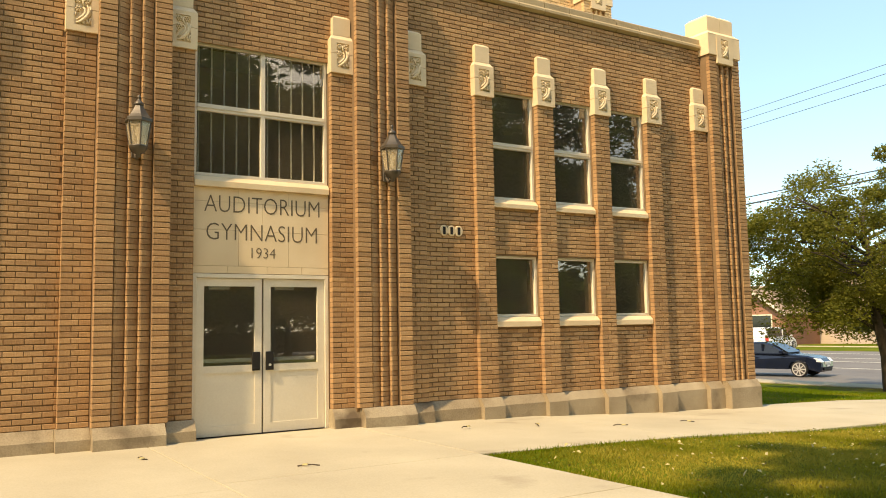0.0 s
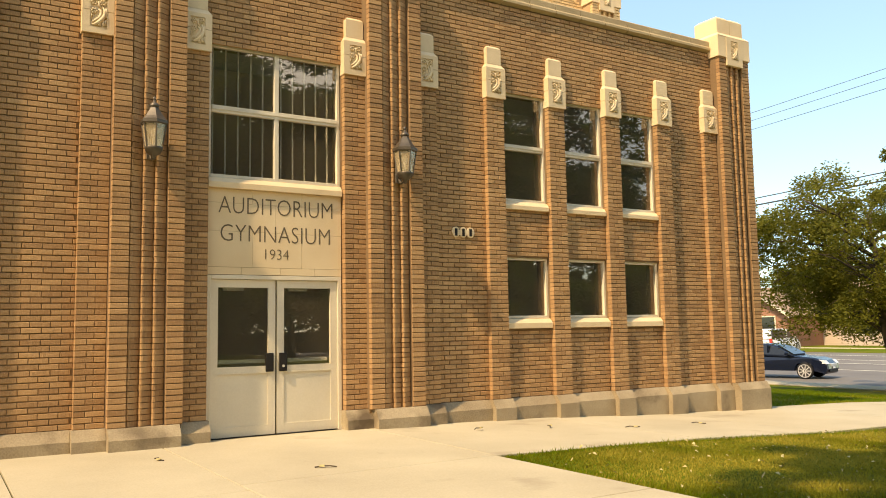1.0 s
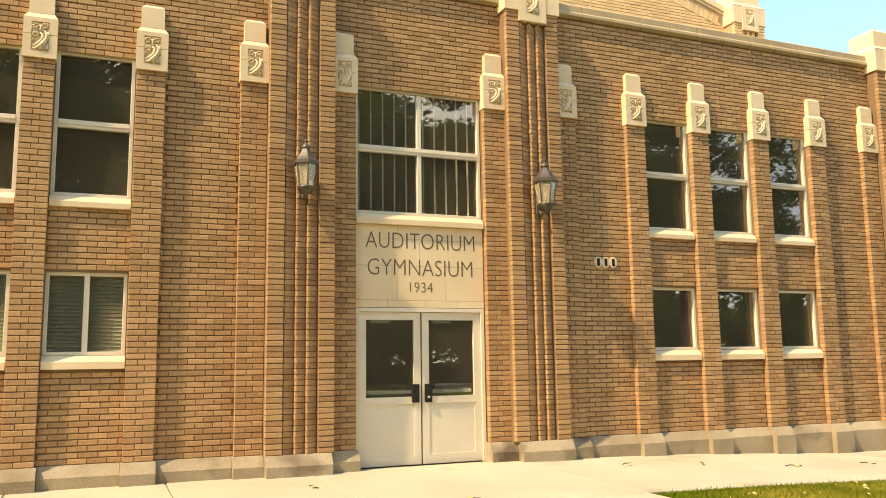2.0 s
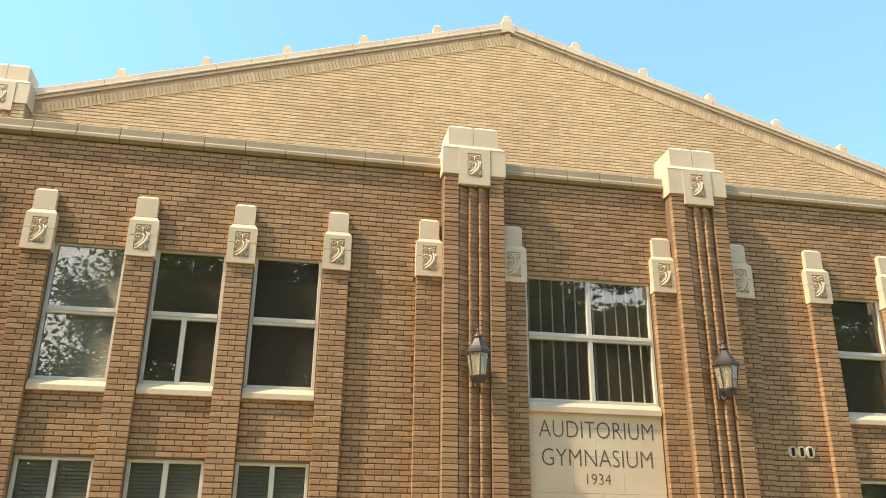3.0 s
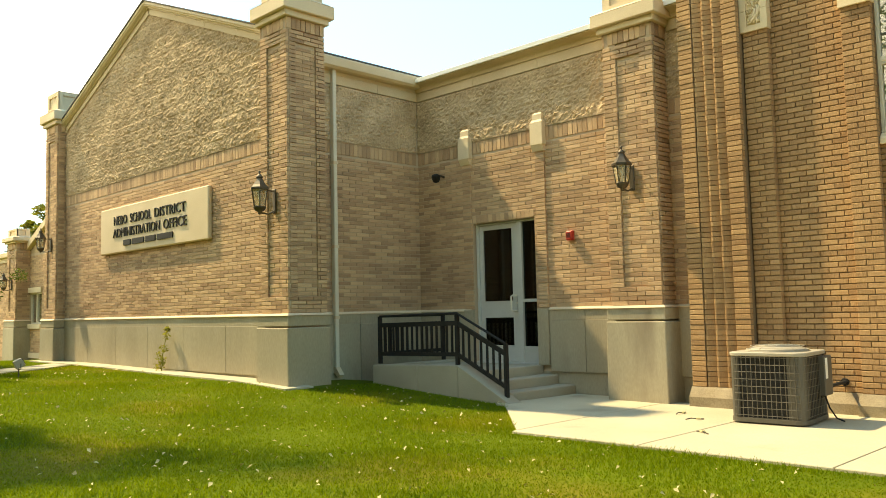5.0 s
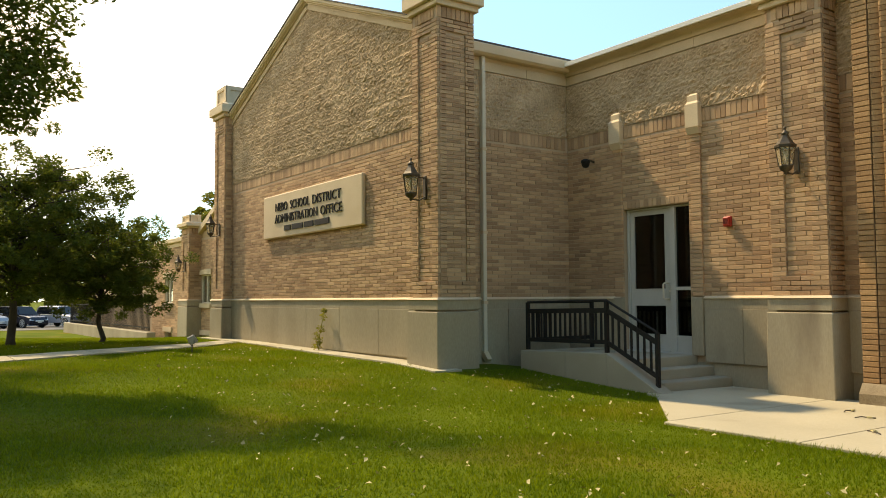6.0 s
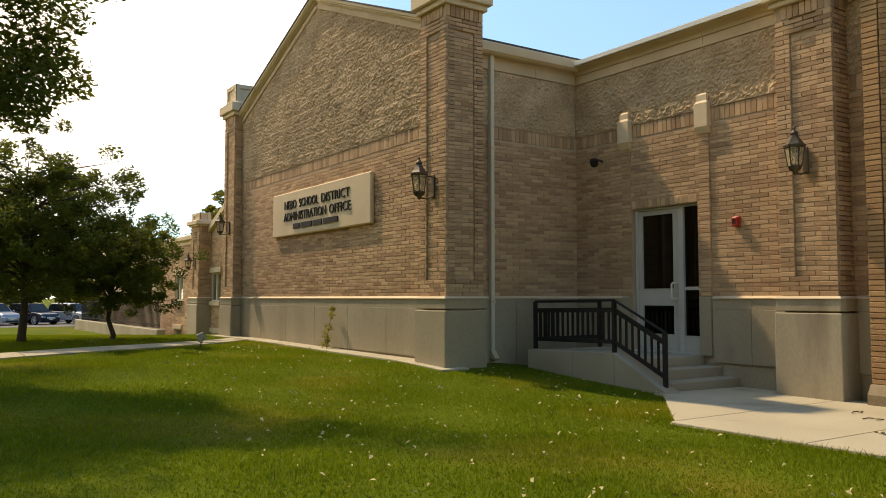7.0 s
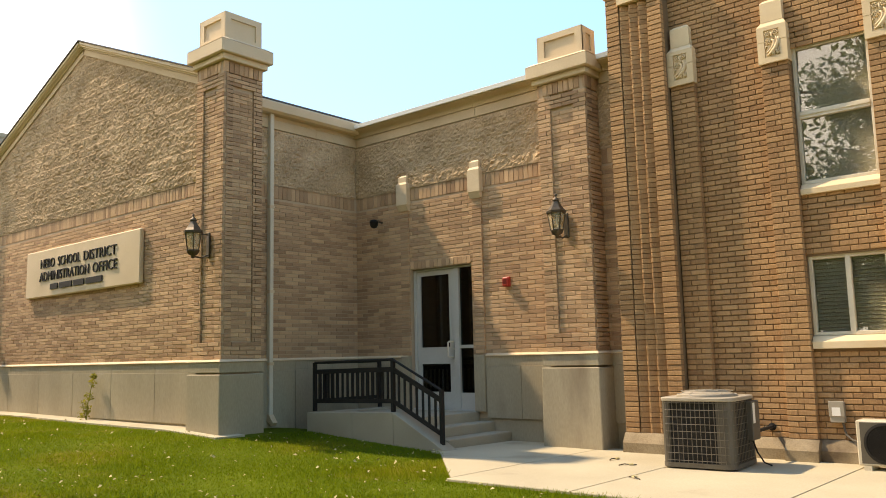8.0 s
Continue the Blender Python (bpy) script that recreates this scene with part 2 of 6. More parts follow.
SILVERCAR = mat("silver_car_paint", (0.30, 0.32, 0.36), (0.38, 0.40, 0.45), 0.3, 2, 60, 0.0, metal=0.3)
CARGLASS = mat("dark_car_glass", (0.012, 0.014, 0.016), (0.02, 0.022, 0.025), 0.06, 2, 60, 0.0)
RUBBER = mat("tyre_rubber", (0.012, 0.012, 0.012), (0.025, 0.025, 0.025), 0.9, 8, 90, 0.1)
ALLOY = mat("wheel_alloy", (0.55, 0.54, 0.52), (0.7, 0.69, 0.66), 0.35, 8, 90, 0.0, metal=0.15)
LENS = mat("clear_lamp_lens", (0.55, 0.56, 0.55), (0.7, 0.7, 0.68), 0.1, 5, 50, 0.0)
REDBRICK = mat("house_red_brick", (0.22, 0.10, 0.06), (0.34, 0.17, 0.11), 0.9, 0.6, 12, 0.4)
HOUSEROOF = mat("brown_shingle", (0.22, 0.15, 0.10), (0.34, 0.25, 0.17), 0.95, 0.6, 8, 0.5)
CABLE = mat("cable_black", (0.03, 0.03, 0.03), (0.05, 0.05, 0.05), 0.7, 3, 30, 0.0)
WEED = leafy("weed_leaf", (0.12, 0.14, 0.02), (0.28, 0.27, 0.06))

# ---- tools for building ----


def finish(name, data, material, parent=None, label="", kind="", m=None):
    if material:
        data.materials.append(material)
    ob = new(name, data)
    if parent is not None:
        ob.parent = parent
    if m is not None:
        ob.matrix_basis = m
    return tagged(ob, label=label, kind=kind)


def part(name, bm, material, parent=None, label="", bevel=0.0, smooth=False, kind="", m=None):
    """Links a bmesh as one mesh object under a thing or a part."""
    if bevel:
        bmesh.ops.bevel(bm, geom=bm.edges[:], offset=bevel, segments=1, affect="EDGES", clamp_overlap=True)
    data = bpy.data.meshes.new(name)
    bm.to_mesh(data)
    bm.free()
    if smooth:
        data.polygons.foreach_set("use_smooth", [True] * len(data.polygons))
    return finish(name, data, material, parent, label, kind, m)


def raw(name, verts, faces, material, parent=None, label="", kind="", m=None):
    data = bpy.data.meshes.new(name)
    data.from_pydata(verts, [], faces)
    data.update()
    return finish(name, data, material, parent, label, kind, m)


def thing(name, label, category, group="", kind="", m=None):
    ob = new(name)
    ob.empty_display_size = 0.2
    if m is not None:
        ob.matrix_basis = m
    return tagged(ob, label, category, group, kind)


def box(x0, x1, y0, y1, z0, z1, bm=None, top=0.0, front=0.0):
    """A box; top draws its upper rim in by that much, front its near rim."""
    bm = bm or bmesh.new()
    v = [bm.verts.new(p) for p in (
        (x0, y0, z0), (x1, y0, z0), (x1, y1, z0), (x0, y1, z0),
        (x0 + top, y0 + top, z1), (x1 - top, y0 + top, z1), (x1 - top, y1 - top, z1), (x0 + top, y1 - top, z1))]
    for f in ((0, 3, 2, 1), (4, 5, 6, 7), (0, 1, 5, 4), (1, 2, 6, 5), (2, 3, 7, 6), (3, 0, 4, 7)):
        bm.faces.new([v[i] for i in f])
    return bm


def capped(x0, x1, y0, y1, z0, z1, c, bm=None):
    """A block whose upper edges are cut off by c."""
    bm = box(x0, x1, y0, y1, z0, z1 - c, bm)
    return box(x0, x1, y0, y1, z1 - c, z1, bm, top=c)


def prism(profile, a, b, axis, bm=None):
    """A profile of (p, q) drawn along an axis from a to b: x -> (y, z), y -> (x, z), z -> (x, y)."""
    bm = bm or bmesh.new()

    def at(p, q, s):
        return {"x": (s, p, q), "y": (p, s, q), "z": (p, q, s)}[axis]

    r0 = [bm.verts.new(at(p, q, a)) for p, q in profile]
    r1 = [bm.verts.new(at(p, q, b)) for p, q in profile]
    n = len(profile)
    for i in range(n):
        bm.faces.new((r0[i], r0[(i + 1) % n], r1[(i + 1) % n], r1[i]))
    bm.faces.new(r0[::-1])
    bm.faces.new(r1)
    bmesh.ops.recalc_face_normals(bm, faces=bm.faces[:])
    return bm


def tube(points, radii, sides=8, bm=None):
    bm = bm or bmesh.new()
    rings = []
    pts = [Vector(p) for p in points]
    for i, p in enumerate(pts):
        way = (pts[min(i + 1, len(pts) - 1)] - pts[max(i - 1, 0)]).normalized()
        side = way.orthogonal().normalized()
        up = way.cross(side)
        if i:
            q = rings[-1][0].co - pts[i - 1]
            q = q - way * q.dot(way)
            if q.length > 1e-6:
                side = q.normalized()
                up = way.cross(side)
        r = radii if isinstance(radii, (int, float)) else radii[i]
        rings.append([bm.verts.new(p + (side * math.cos(a) + up * math.sin(a)) * r) for a in (2 * math.pi * k / sides for k in range(sides))])
    for a, b in zip(rings, rings[1:]):
        for k in range(sides):
            bm.faces.new((a[k], a[(k + 1) % sides], b[(k + 1) % sides], b[k]))
    bm.faces.new(rings[0][::-1])
    bm.faces.new(rings[-1])
    return bm


def lathe(profile, sides=16, bm=None, at=(0, 0, 0), turn=0.0):
    """Radii and heights turned round the z axis."""
    bm = bm or bmesh.new()
    rings = [[bm.verts.new((at[0] + max(r, 1e-4) * math.cos(turn + 2 * math.pi * k / sides), at[1] + max(r, 1e-4) * math.sin(turn + 2 * math.pi * k / sides), at[2] + z))
              for k in range(sides)] for r, z in profile]
    for a, b in zip(rings, rings[1:]):
        for k in range(sides):
            bm.faces.new((a[k], a[(k + 1) % sides], b[(k + 1) % sides], b[k]))
    bm.faces.new(rings[0][::-1])
    bm.faces.new(rings[-1])
    return bm


def slab(x0, x1, z0, z1, y0, y1, holes=()):
    """An upright wall with openings through it."""
    xs = sorted({x0, x1, *(min(max(h[k], x0), x1) for h in holes for k in (0, 1))})
    zs = sorted({z0, z1, *(min(max(h[k], z0), z1) for h in holes for k in (2, 3))})

    def solid(i, j):
        if not (0 <= i < len(xs) - 1 and 0 <= j < len(zs) - 1):
            return False
        cx, cz = (xs[i] + xs[i + 1]) / 2, (zs[j] + zs[j + 1]) / 2
        return not any(h[0] < cx < h[1] and h[2] < cz < h[3] for h in holes)

    bm = bmesh.new()
    vs = {}

    def v(i, j, y):
        if (i, j, y) not in vs:
            vs[i, j, y] = bm.verts.new((xs[i], y, zs[j]))
        return vs[i, j, y]

    for i in range(len(xs) - 1):
        for j in range(len(zs) - 1):
            if not solid(i, j):
                continue
            bm.faces.new((v(i, j, y0), v(i + 1, j, y0), v(i + 1, j + 1, y0), v(i, j + 1, y0)))
            bm.faces.new((v(i, j, y1), v(i, j + 1, y1), v(i + 1, j + 1, y1), v(i + 1, j, y1)))
            if not solid(i - 1, j):
                bm.faces.new((v(i, j, y0), v(i, j + 1, y0), v(i, j + 1, y1), v(i, j, y1)))
            if not solid(i + 1, j):
                bm.faces.new((v(i + 1, j, y0), v(i + 1, j, y1), v(i + 1, j + 1, y1), v(i + 1, j + 1, y0)))
            if not solid(i, j - 1):
                bm.faces.new((v(i, j, y0), v(i, j, y1), v(i + 1, j, y1), v(i + 1, j, y0)))
            if not solid(i, j + 1):
                bm.faces.new((v(i, j + 1, y0), v(i + 1, j + 1, y0), v(i + 1, j + 1, y1), v(i, j + 1, y1)))
    return bm


rnd = random.Random(7)


def courses(x0, x1, z0, z1, h, length, holes=(), edge=None):
    """Bricks of a wall in running bond as (x0, x1, z0, z1, whole), without those in the holes; edge(z) narrows a course."""
    rows = int((z1 - z0) / h + 1e-6)
    for r in range(rows):
        za, zb = z0 + r * h, z0 + (r + 1) * h
        zm = (za + zb) / 2
        lo, hi = edge(zb) if edge else (x0, x1)
        spans = [(max(lo, x0), min(hi, x1))]
        for a, b, c, d in holes:
            if c < zm < d:
                spans = [s for p, q in spans for s in ((p, min(q, a)), (max(p, b), q)) if s[1] - s[0] > 0.03]
        shift = (r % 2) * length / 2 + rnd.uniform(-0.012, 0.012)
        for p, q in spans:
            k = math.floor((p - x0 - shift) / length)
            x = x0 + shift + k * length
            while x < q - 0.02:
                a, b = max(x, p), min(x + length, q)
                if b - a > 0.035:
                    yield (a, b, za, zb, b - a > length - 0.002)
                x += length


def brick_shape(w, h, y0, y1, c=0.004):
    """Corners and faces of one brick round its middle, its near face at y0."""
    a, b = w / 2, h / 2
    v = [(-a, y1, -b), (a, y1, -b), (a, y1, b), (-a, y1, b), (-a, y0 + c, -b), (a, y0 + c, -b), (a, y0 + c, b), (-a, y0 + c, b),
         (-a + c, y0, -b + c), (a - c, y0, -b + c), (a - c, y0, b - c), (-a + c, y0, b - c)]
    f = [(8, 9, 10, 11)]
    for i in range(4):
        j = (i + 1) % 4
        f += [(4 + i, 4 + j, 8 + j, 8 + i), (i, j, 4 + j, 4 + i)]
    return v, f


def brickwork(wall, name, bricks, y0, y1, material, bed=0.012, head=0.009, singles=0, window=None, label="", m=None):
    """Lays bricks on a wall: whole ones in the window (x0, x1, z0, z1) as parts of their own, the rest joined."""
    verts, faces, made, shared = [], [], 0, None
    for a, b, c, d, whole in bricks:
        w, h = b - a - head, d - c - bed
        cx, cz = (a + b) / 2, (c + d) / 2
        out = rnd.uniform(-0.0025, 0.0025)
        if singles and whole and made < singles and window[0] < cx < window[1] and window[2] < cz < window[3]:
            if shared is None:
                shared = bpy.data.meshes.new("brick")
                shared.from_pydata(*[(v, [], f) for v, f in [brick_shape(w, h, y0, y1)]][0])
                shared.materials.append(material)
            ob = new("brick", shared)
            ob.parent = wall
            ob.matrix_basis = (m or Matrix()) @ Matrix.Translation((cx, out, cz))
            made += 1
            continue
        v, f = brick_shape(w, h, y0 + out, y1)
        n = len(verts)
        verts += [(x + cx, y, z + cz) for x, y, z in v]
        faces += [tuple(i + n for i in q) for q in f]
    return raw(name, verts, faces, material, wall, label, "stuff", m)


def text_mesh(text, width, height, depth, thin=0.0):
    """Raised or sunk lettering, its near face towards -y, centred, scaled to the given size."""
    cu = bpy.data.curves.new("lettering", "FONT")
    cu.body, cu.extrude, cu.offset, cu.align_x, cu.resolution_u = text, 0.02, thin, "CENTER", 3
    ob = new("lettering", cu)
    dg = bpy.context.evaluated_depsgraph_get()
    data = bpy.data.meshes.new_from_object(ob.evaluated_get(dg))
    bpy.data.objects.remove(ob)
    co = np.array([v.co[:] for v in data.vertices])
    lo, hi = co.min(0), co.max(0)
    s = np.array([width, height, depth]) / np.maximum(hi - lo, 1e-6)
    co = (co - (lo + hi) / 2) * s
    co = np.stack([co[:, 0], -co[:, 2], co[:, 1]], 1)
    data.vertices.foreach_set("co", co.ravel())
    data.update()
    return data

# ---- ground ----


def smooth(a, b, t):
    t = min(max((t - a) / (b - a), 0.0), 1.0)
    return t * t * (3 - 2 * t)


def gz(x, y):
    """Height of the ground."""
    z = 0.03 - 0.27 * smooth(1.5, 9.5, x) - 0.38 * smooth(9.5, 20.5, x)
    if x < -10:
        z += 0.30 * smooth(-11.0, -17.0, x) * smooth(0.5, -2.2, y) + 0.06 * smooth(-17, -24, x)
        z -= 0.55 * smooth(-27.0, -36.0, x)
    if x < 0:
        z += 0.10 * smooth(-4.0, -9.0, y) * smooth(-2.0, -5.0, x)
    if x < -48:
        z -= smooth(-48, -70, x) * (0.30 + 0.30 * smooth(0.5, -2.2, y) + 0.10 * smooth(-4.0, -9.0, y))
    return z


def sheet_height(x, y):
    return -0.90 if 21.5 < x < 62.0 else (-0.80 if x >= 62.0 else gz(x, y))


gx = [-1800, -700, -300, -150, -110, -90, -84, -78, -74, -70, -66, -63, *np.arange(-60, 30.1, 0.6), 40, 50, 80, 120, 200, 400, 900, 1800]
gy = [-1800, -700, -300, -120, -60, *np.arange(-30, 12.1, 0.6), 16, 22, 30, 45, 70, 120, 300, 800, 1800]
gx = sorted({*[round(float(v), 3) for v in gx], 21.4, 21.5, 62.0, 62.1})
gv = [(x, y, sheet_height(x, y)) for x in gx for y in gy]
ny = len(gy)
gf = [(i * ny + j, (i + 1) * ny + j, (i + 1) * ny + j + 1, i * ny + j + 1) for i in range(len(gx) - 1) for j in range(ny - 1)]
ground = raw("ground", gv, gf, GRASS, None, "mown green lawn with yellowing patches", "structure")
ground["category"] = "lawn"


def paving(name, label, cells):
    p = thing(name, label, "pavement", kind="structure")
    for quad in cells:
        cx, cy = sum(q[0] for q in quad) / len(quad), sum(q[1] for q in quad) / len(quad)
        g = 0.011
        ring = [(x + (g if x < cx else -g), y + (g if y < cy else -g)) for x, y in quad]
        bm = bmesh.new()
        top = [bm.verts.new((x, y, gz(x, y) + 0.03)) for x, y in ring]
        rim = [bm.verts.new((x + (x - cx) * 0.004, y + (y - cy) * 0.004, gz(x, y) + 0.022)) for x, y in ring]
        low = [bm.verts.new((x + (x - cx) * 0.004, y + (y - cy) * 0.004, gz(x, y) - 0.12)) for x, y in ring]
        bm.faces.new(top)
        n = len(ring)
        for i in range(n):
            j = (i + 1) % n
            bm.faces.new((rim[i], rim[j], top[j], top[i]))
            bm.faces.new((low[i], low[j], rim[j], rim[i]))
        part("slab", bm, PAVE, p)
    return p


def cells(xs, ys):
    return [[(a, c), (b, c), (b, d), (a, d)] for a, b in zip(xs, xs[1:]) for c, d in zip(ys, ys[1:])]


front = cells([-10.4, -8.75, -6.85, -5.1, -3.4, -1.63], [-3.6, -0.02])
front += cells([-1.63, 1.2], [-24, -20.5, -17, -13.5, -10, -8, -5.6, -3.3, 0.1])
front += cells([1.2, 4.4, 7.2, 10.0, 12.8, 15.6, 18.0, 20.0], [-3.3, -0.02])
front += cells([-4.6, -3.1, -1.63], [-5.4, -3.6])
front += [[(-12.2, -1.85), (-11.98, -1.9), (-10.4, -3.5), (-10.4, 0.14), (-12.22, 0.14)]]
paving("pavement", "pale cream concrete walk with tooled joints", front)
paving("pavement", "narrow pale concrete mowing strip along the wall", cells([-26.6, -23.8, -21.2, -18.6, -16.6, -15.1], [-3.52, -2.95]))
diag = []
for k in range(8):
    a, b = k / 7 * 1.4, (k + 1) / 7 * 1.4
    p = [(-24.6 + 5.2 * s + o, -3.6 - 5.75 * s - 1.2 * s * s) for s, o in ((a, 0), (a, 1.1), (b, 1.1), (b, 0))]
    diag.append([p[3], p[2], p[1], p[0]])
paving("pavement", "pale concrete footpath curving through the lawn", diag)
paving("pavement", "pale concrete street sidewalk", cells([20.0, 21.3], list(np.arange(-30, 31, 3.0))))
road = part("road", box(21.5, 62.0, -300, 300, -1.05, -0.86), ASPHALT, None, "worn grey asphalt street", kind="structure")
road["category"] = "road"
lines = thing("trim", "faded white lane lines painted on the asphalt", "road marking", kind="structure")
for x in (33.5, 39.5, 43.5, 50.0):
    part("lane_line", box(x, x + 0.14, -200, 200, -0.858, -0.854), LINE, lines)
for name, x in (("kerb", 21.32), ("kerb", 62.0)):
    k = thing("trim", "pale concrete kerb along the street", "kerb", kind="structure")
    for j in range(-10, 24):
        part("kerb_stone", box(x, x + 0.18, j * 3.0, j * 3.0 + 2.99, -1.0, -0.60 if x < 30 else -0.72), PAVE, k, bevel=0.015)

# ---- gymnasium: main wall ----
XC = -0.06
HALF = 9.88
H = 0.0712
PIL = [1.15, 2.37, 3.66, 4.94, 6.23, 7.52, 8.80]
PIER = [1.75, 9.43]
Z_BASE = 0.32
BAYS = [(s, a, b) for s in (-1, 1) for a, b in zip(PIL[2:5], PIL[3:6])]
openings = []
for s, a, b in BAYS:
    x0, x1 = sorted((XC + s * (a + 0.18), XC + s * (b - 0.18)))
    openings += [(x0, x1, 3.36, 5.33, "upper"), (x0, x1, 1.42, 2.58, "lower")]
door_hole = (XC - 0.97, XC + 0.97, -0.6, 5.33)

wall = thing("wall_front", "tan brick auditorium front wall with raked joints", "wall", kind="structure")
holes = [o[:4] for o in openings] + [door_hole]
part("wall_core", slab(XC - HALF, XC + HALF, -0.6, 6.83, 0.0, 0.32, holes), MORTAR, wall)
skip = [(XC + s * o - 0.17, XC + s * o + 0.17, 0, 5.15) for s in (-1, 1) for o in PIL]
skip += [(XC + s * o - 0.42, XC + s * o + 0.42, 0, 7.0) for s in (-1, 1) for o in PIER]
brickwork(wall, "brick_field", courses(XC - HALF, XC + HALF, Z_BASE, 6.82, H, 0.218, holes + skip), -0.015, 0.01, BRICK, 0.014,
          singles=300, window=(-3.6, 0.9, 5.4, 6.7))

# parapet, flat roof and the closed rest of the building
part("wall_side", box(XC + HALF - 0.32, XC + HALF, 0.321, 3.6, -0.9, 6.8), BRICK, wall)
part("wall_side", box(XC - HALF, XC - HALF + 0.32, 0.321, 3.6, -0.6, 6.8), BRICK, wall)
roof_front = part("roof", box(XC - HALF + 0.321, XC + HALF - 0.321, 0.321, 3.6, 6.3, 6.45), ROOFING, None, "flat dark roof behind the brick parapet", kind="structure")
roof_front["category"] = "roof"
part("ceiling", box(XC - HALF + 0.33, XC + HALF - 0.33, 0.33, 3.58, 6.15, 6.29), PLASTER, None, "plain plaster ceiling inside the front rooms", kind="structure")["category"] = "ceiling"
part("floor", box(XC - HALF + 0.33, XC + HALF - 0.33, 0.33, 3.58, -0.1, 0.02), PLASTER, None, "plain floor inside the front rooms", kind="structure")["category"] = "floor"

# cornice of cast stone lengths
cornice = thing("cornice", "tan cast stone coping in short lengths along the parapet", "cornice", kind="structure")
prof = [(0.36, 6.82), (0.36, 7.06), (-0.04, 7.045), (-0.06, 7.025), (-0.06, 6.925), (-0.085, 6.895), (-0.085, 6.85), (-0.02, 6.82)]
for lo, hi in ((-9.0, -2.2), (-1.3, 1.3), (2.2, 9.0)):
    n = round((hi - lo) / 0.548)
    for k in range(n):
        a = XC + lo + (hi - lo) * k / n
        part("coping_stone", prism(prof, a + 0.004, a + (hi - lo) / n - 0.004, "x"), CORNICE, cornice, bevel=0.003)


def ornament_mesh(w, h):
    """Carved scroll with leaf clusters, standing in a sunk panel of that size."""
    bm = bmesh.new()
    def stem(points, radii, lift=-0.013):
        tube([(x * w, lift, z * h) for x, z in points], [r * w for r in radii], 6, bm)

    stem([(0.22, 0.24), (0.34, 0.12), (0.34, -0.04), (0.22, -0.18), (0.02, -0.30), (-0.22, -0.40), (-0.38, -0.42)], [0.03, 0.08, 0.12, 0.15, 0.14, 0.09, 0.04])
    stem([(-0.02, 0.14), (0.12, 0.08), (0.14, -0.04), (0.02, -0.16), (-0.18, -0.26), (-0.36, -0.32)], [0.04, 0.08, 0.10, 0.10, 0.08, 0.04])
    stem([(0.44, 0.18), (0.42, 0.02), (0.45, -0.14)], [0.08, 0.075, 0.05])
    stem([(0.10, -0.24), (0.08, -0.36), (0.02, -0.44)], [0.07, 0.075, 0.10])
    stem([(0.20, -0.20), (0.26, -0.34), (0.34, -0.43)], [0.07, 0.075, 0.10])
    stem([(-0.02, 0.40), (0.0, 0.26), (0.10, 0.16)], [0.06, 0.07, 0.05])
    stem([(0.46, -0.20), (0.40, -0.30), (0.44, -0.42)], [0.05, 0.06, 0.07])
    stem([(-0.42, -0.20), (-0.40, -0.08), (-0.30, -0.12)], [0.05, 0.06, 0.04])
    for cx, cz in ((-0.26, 0.36), (0.24, 0.37), (-0.26, 0.06)):
        for k in range(7):
            a, d = k * math.pi / 3, (0 if k == 6 else 0.135 * w)
            mtx = Matrix.Translation((cx * w + d * math.cos(a), -0.010, cz * h + d * math.sin(a))) @ Matrix.Diagonal((1, 1.3, 1, 1))
            bmesh.ops.create_icosphere(bm, subdivisions=1, radius=(0.078 if k < 6 else 0.065) * w, matrix=mtx)
    data = bpy.data.meshes.new("carving")
    bm.to_mesh(data)
    bm.free()
    data.polygons.foreach_set("use_smooth", [True] * len(data.polygons))
    data.materials.append(STONE)
    return data


CARVED = ornament_mesh(0.20, 0.37)


def unit_brick(w, y0, y1, material, h=H):
    data = bpy.data.meshes.new("brick")
    v, f = brick_shape(w - 0.009, h - 0.012, y0, y1)
    data.from_pydata(v, [], f)
    data.materials.append(material)
    return data


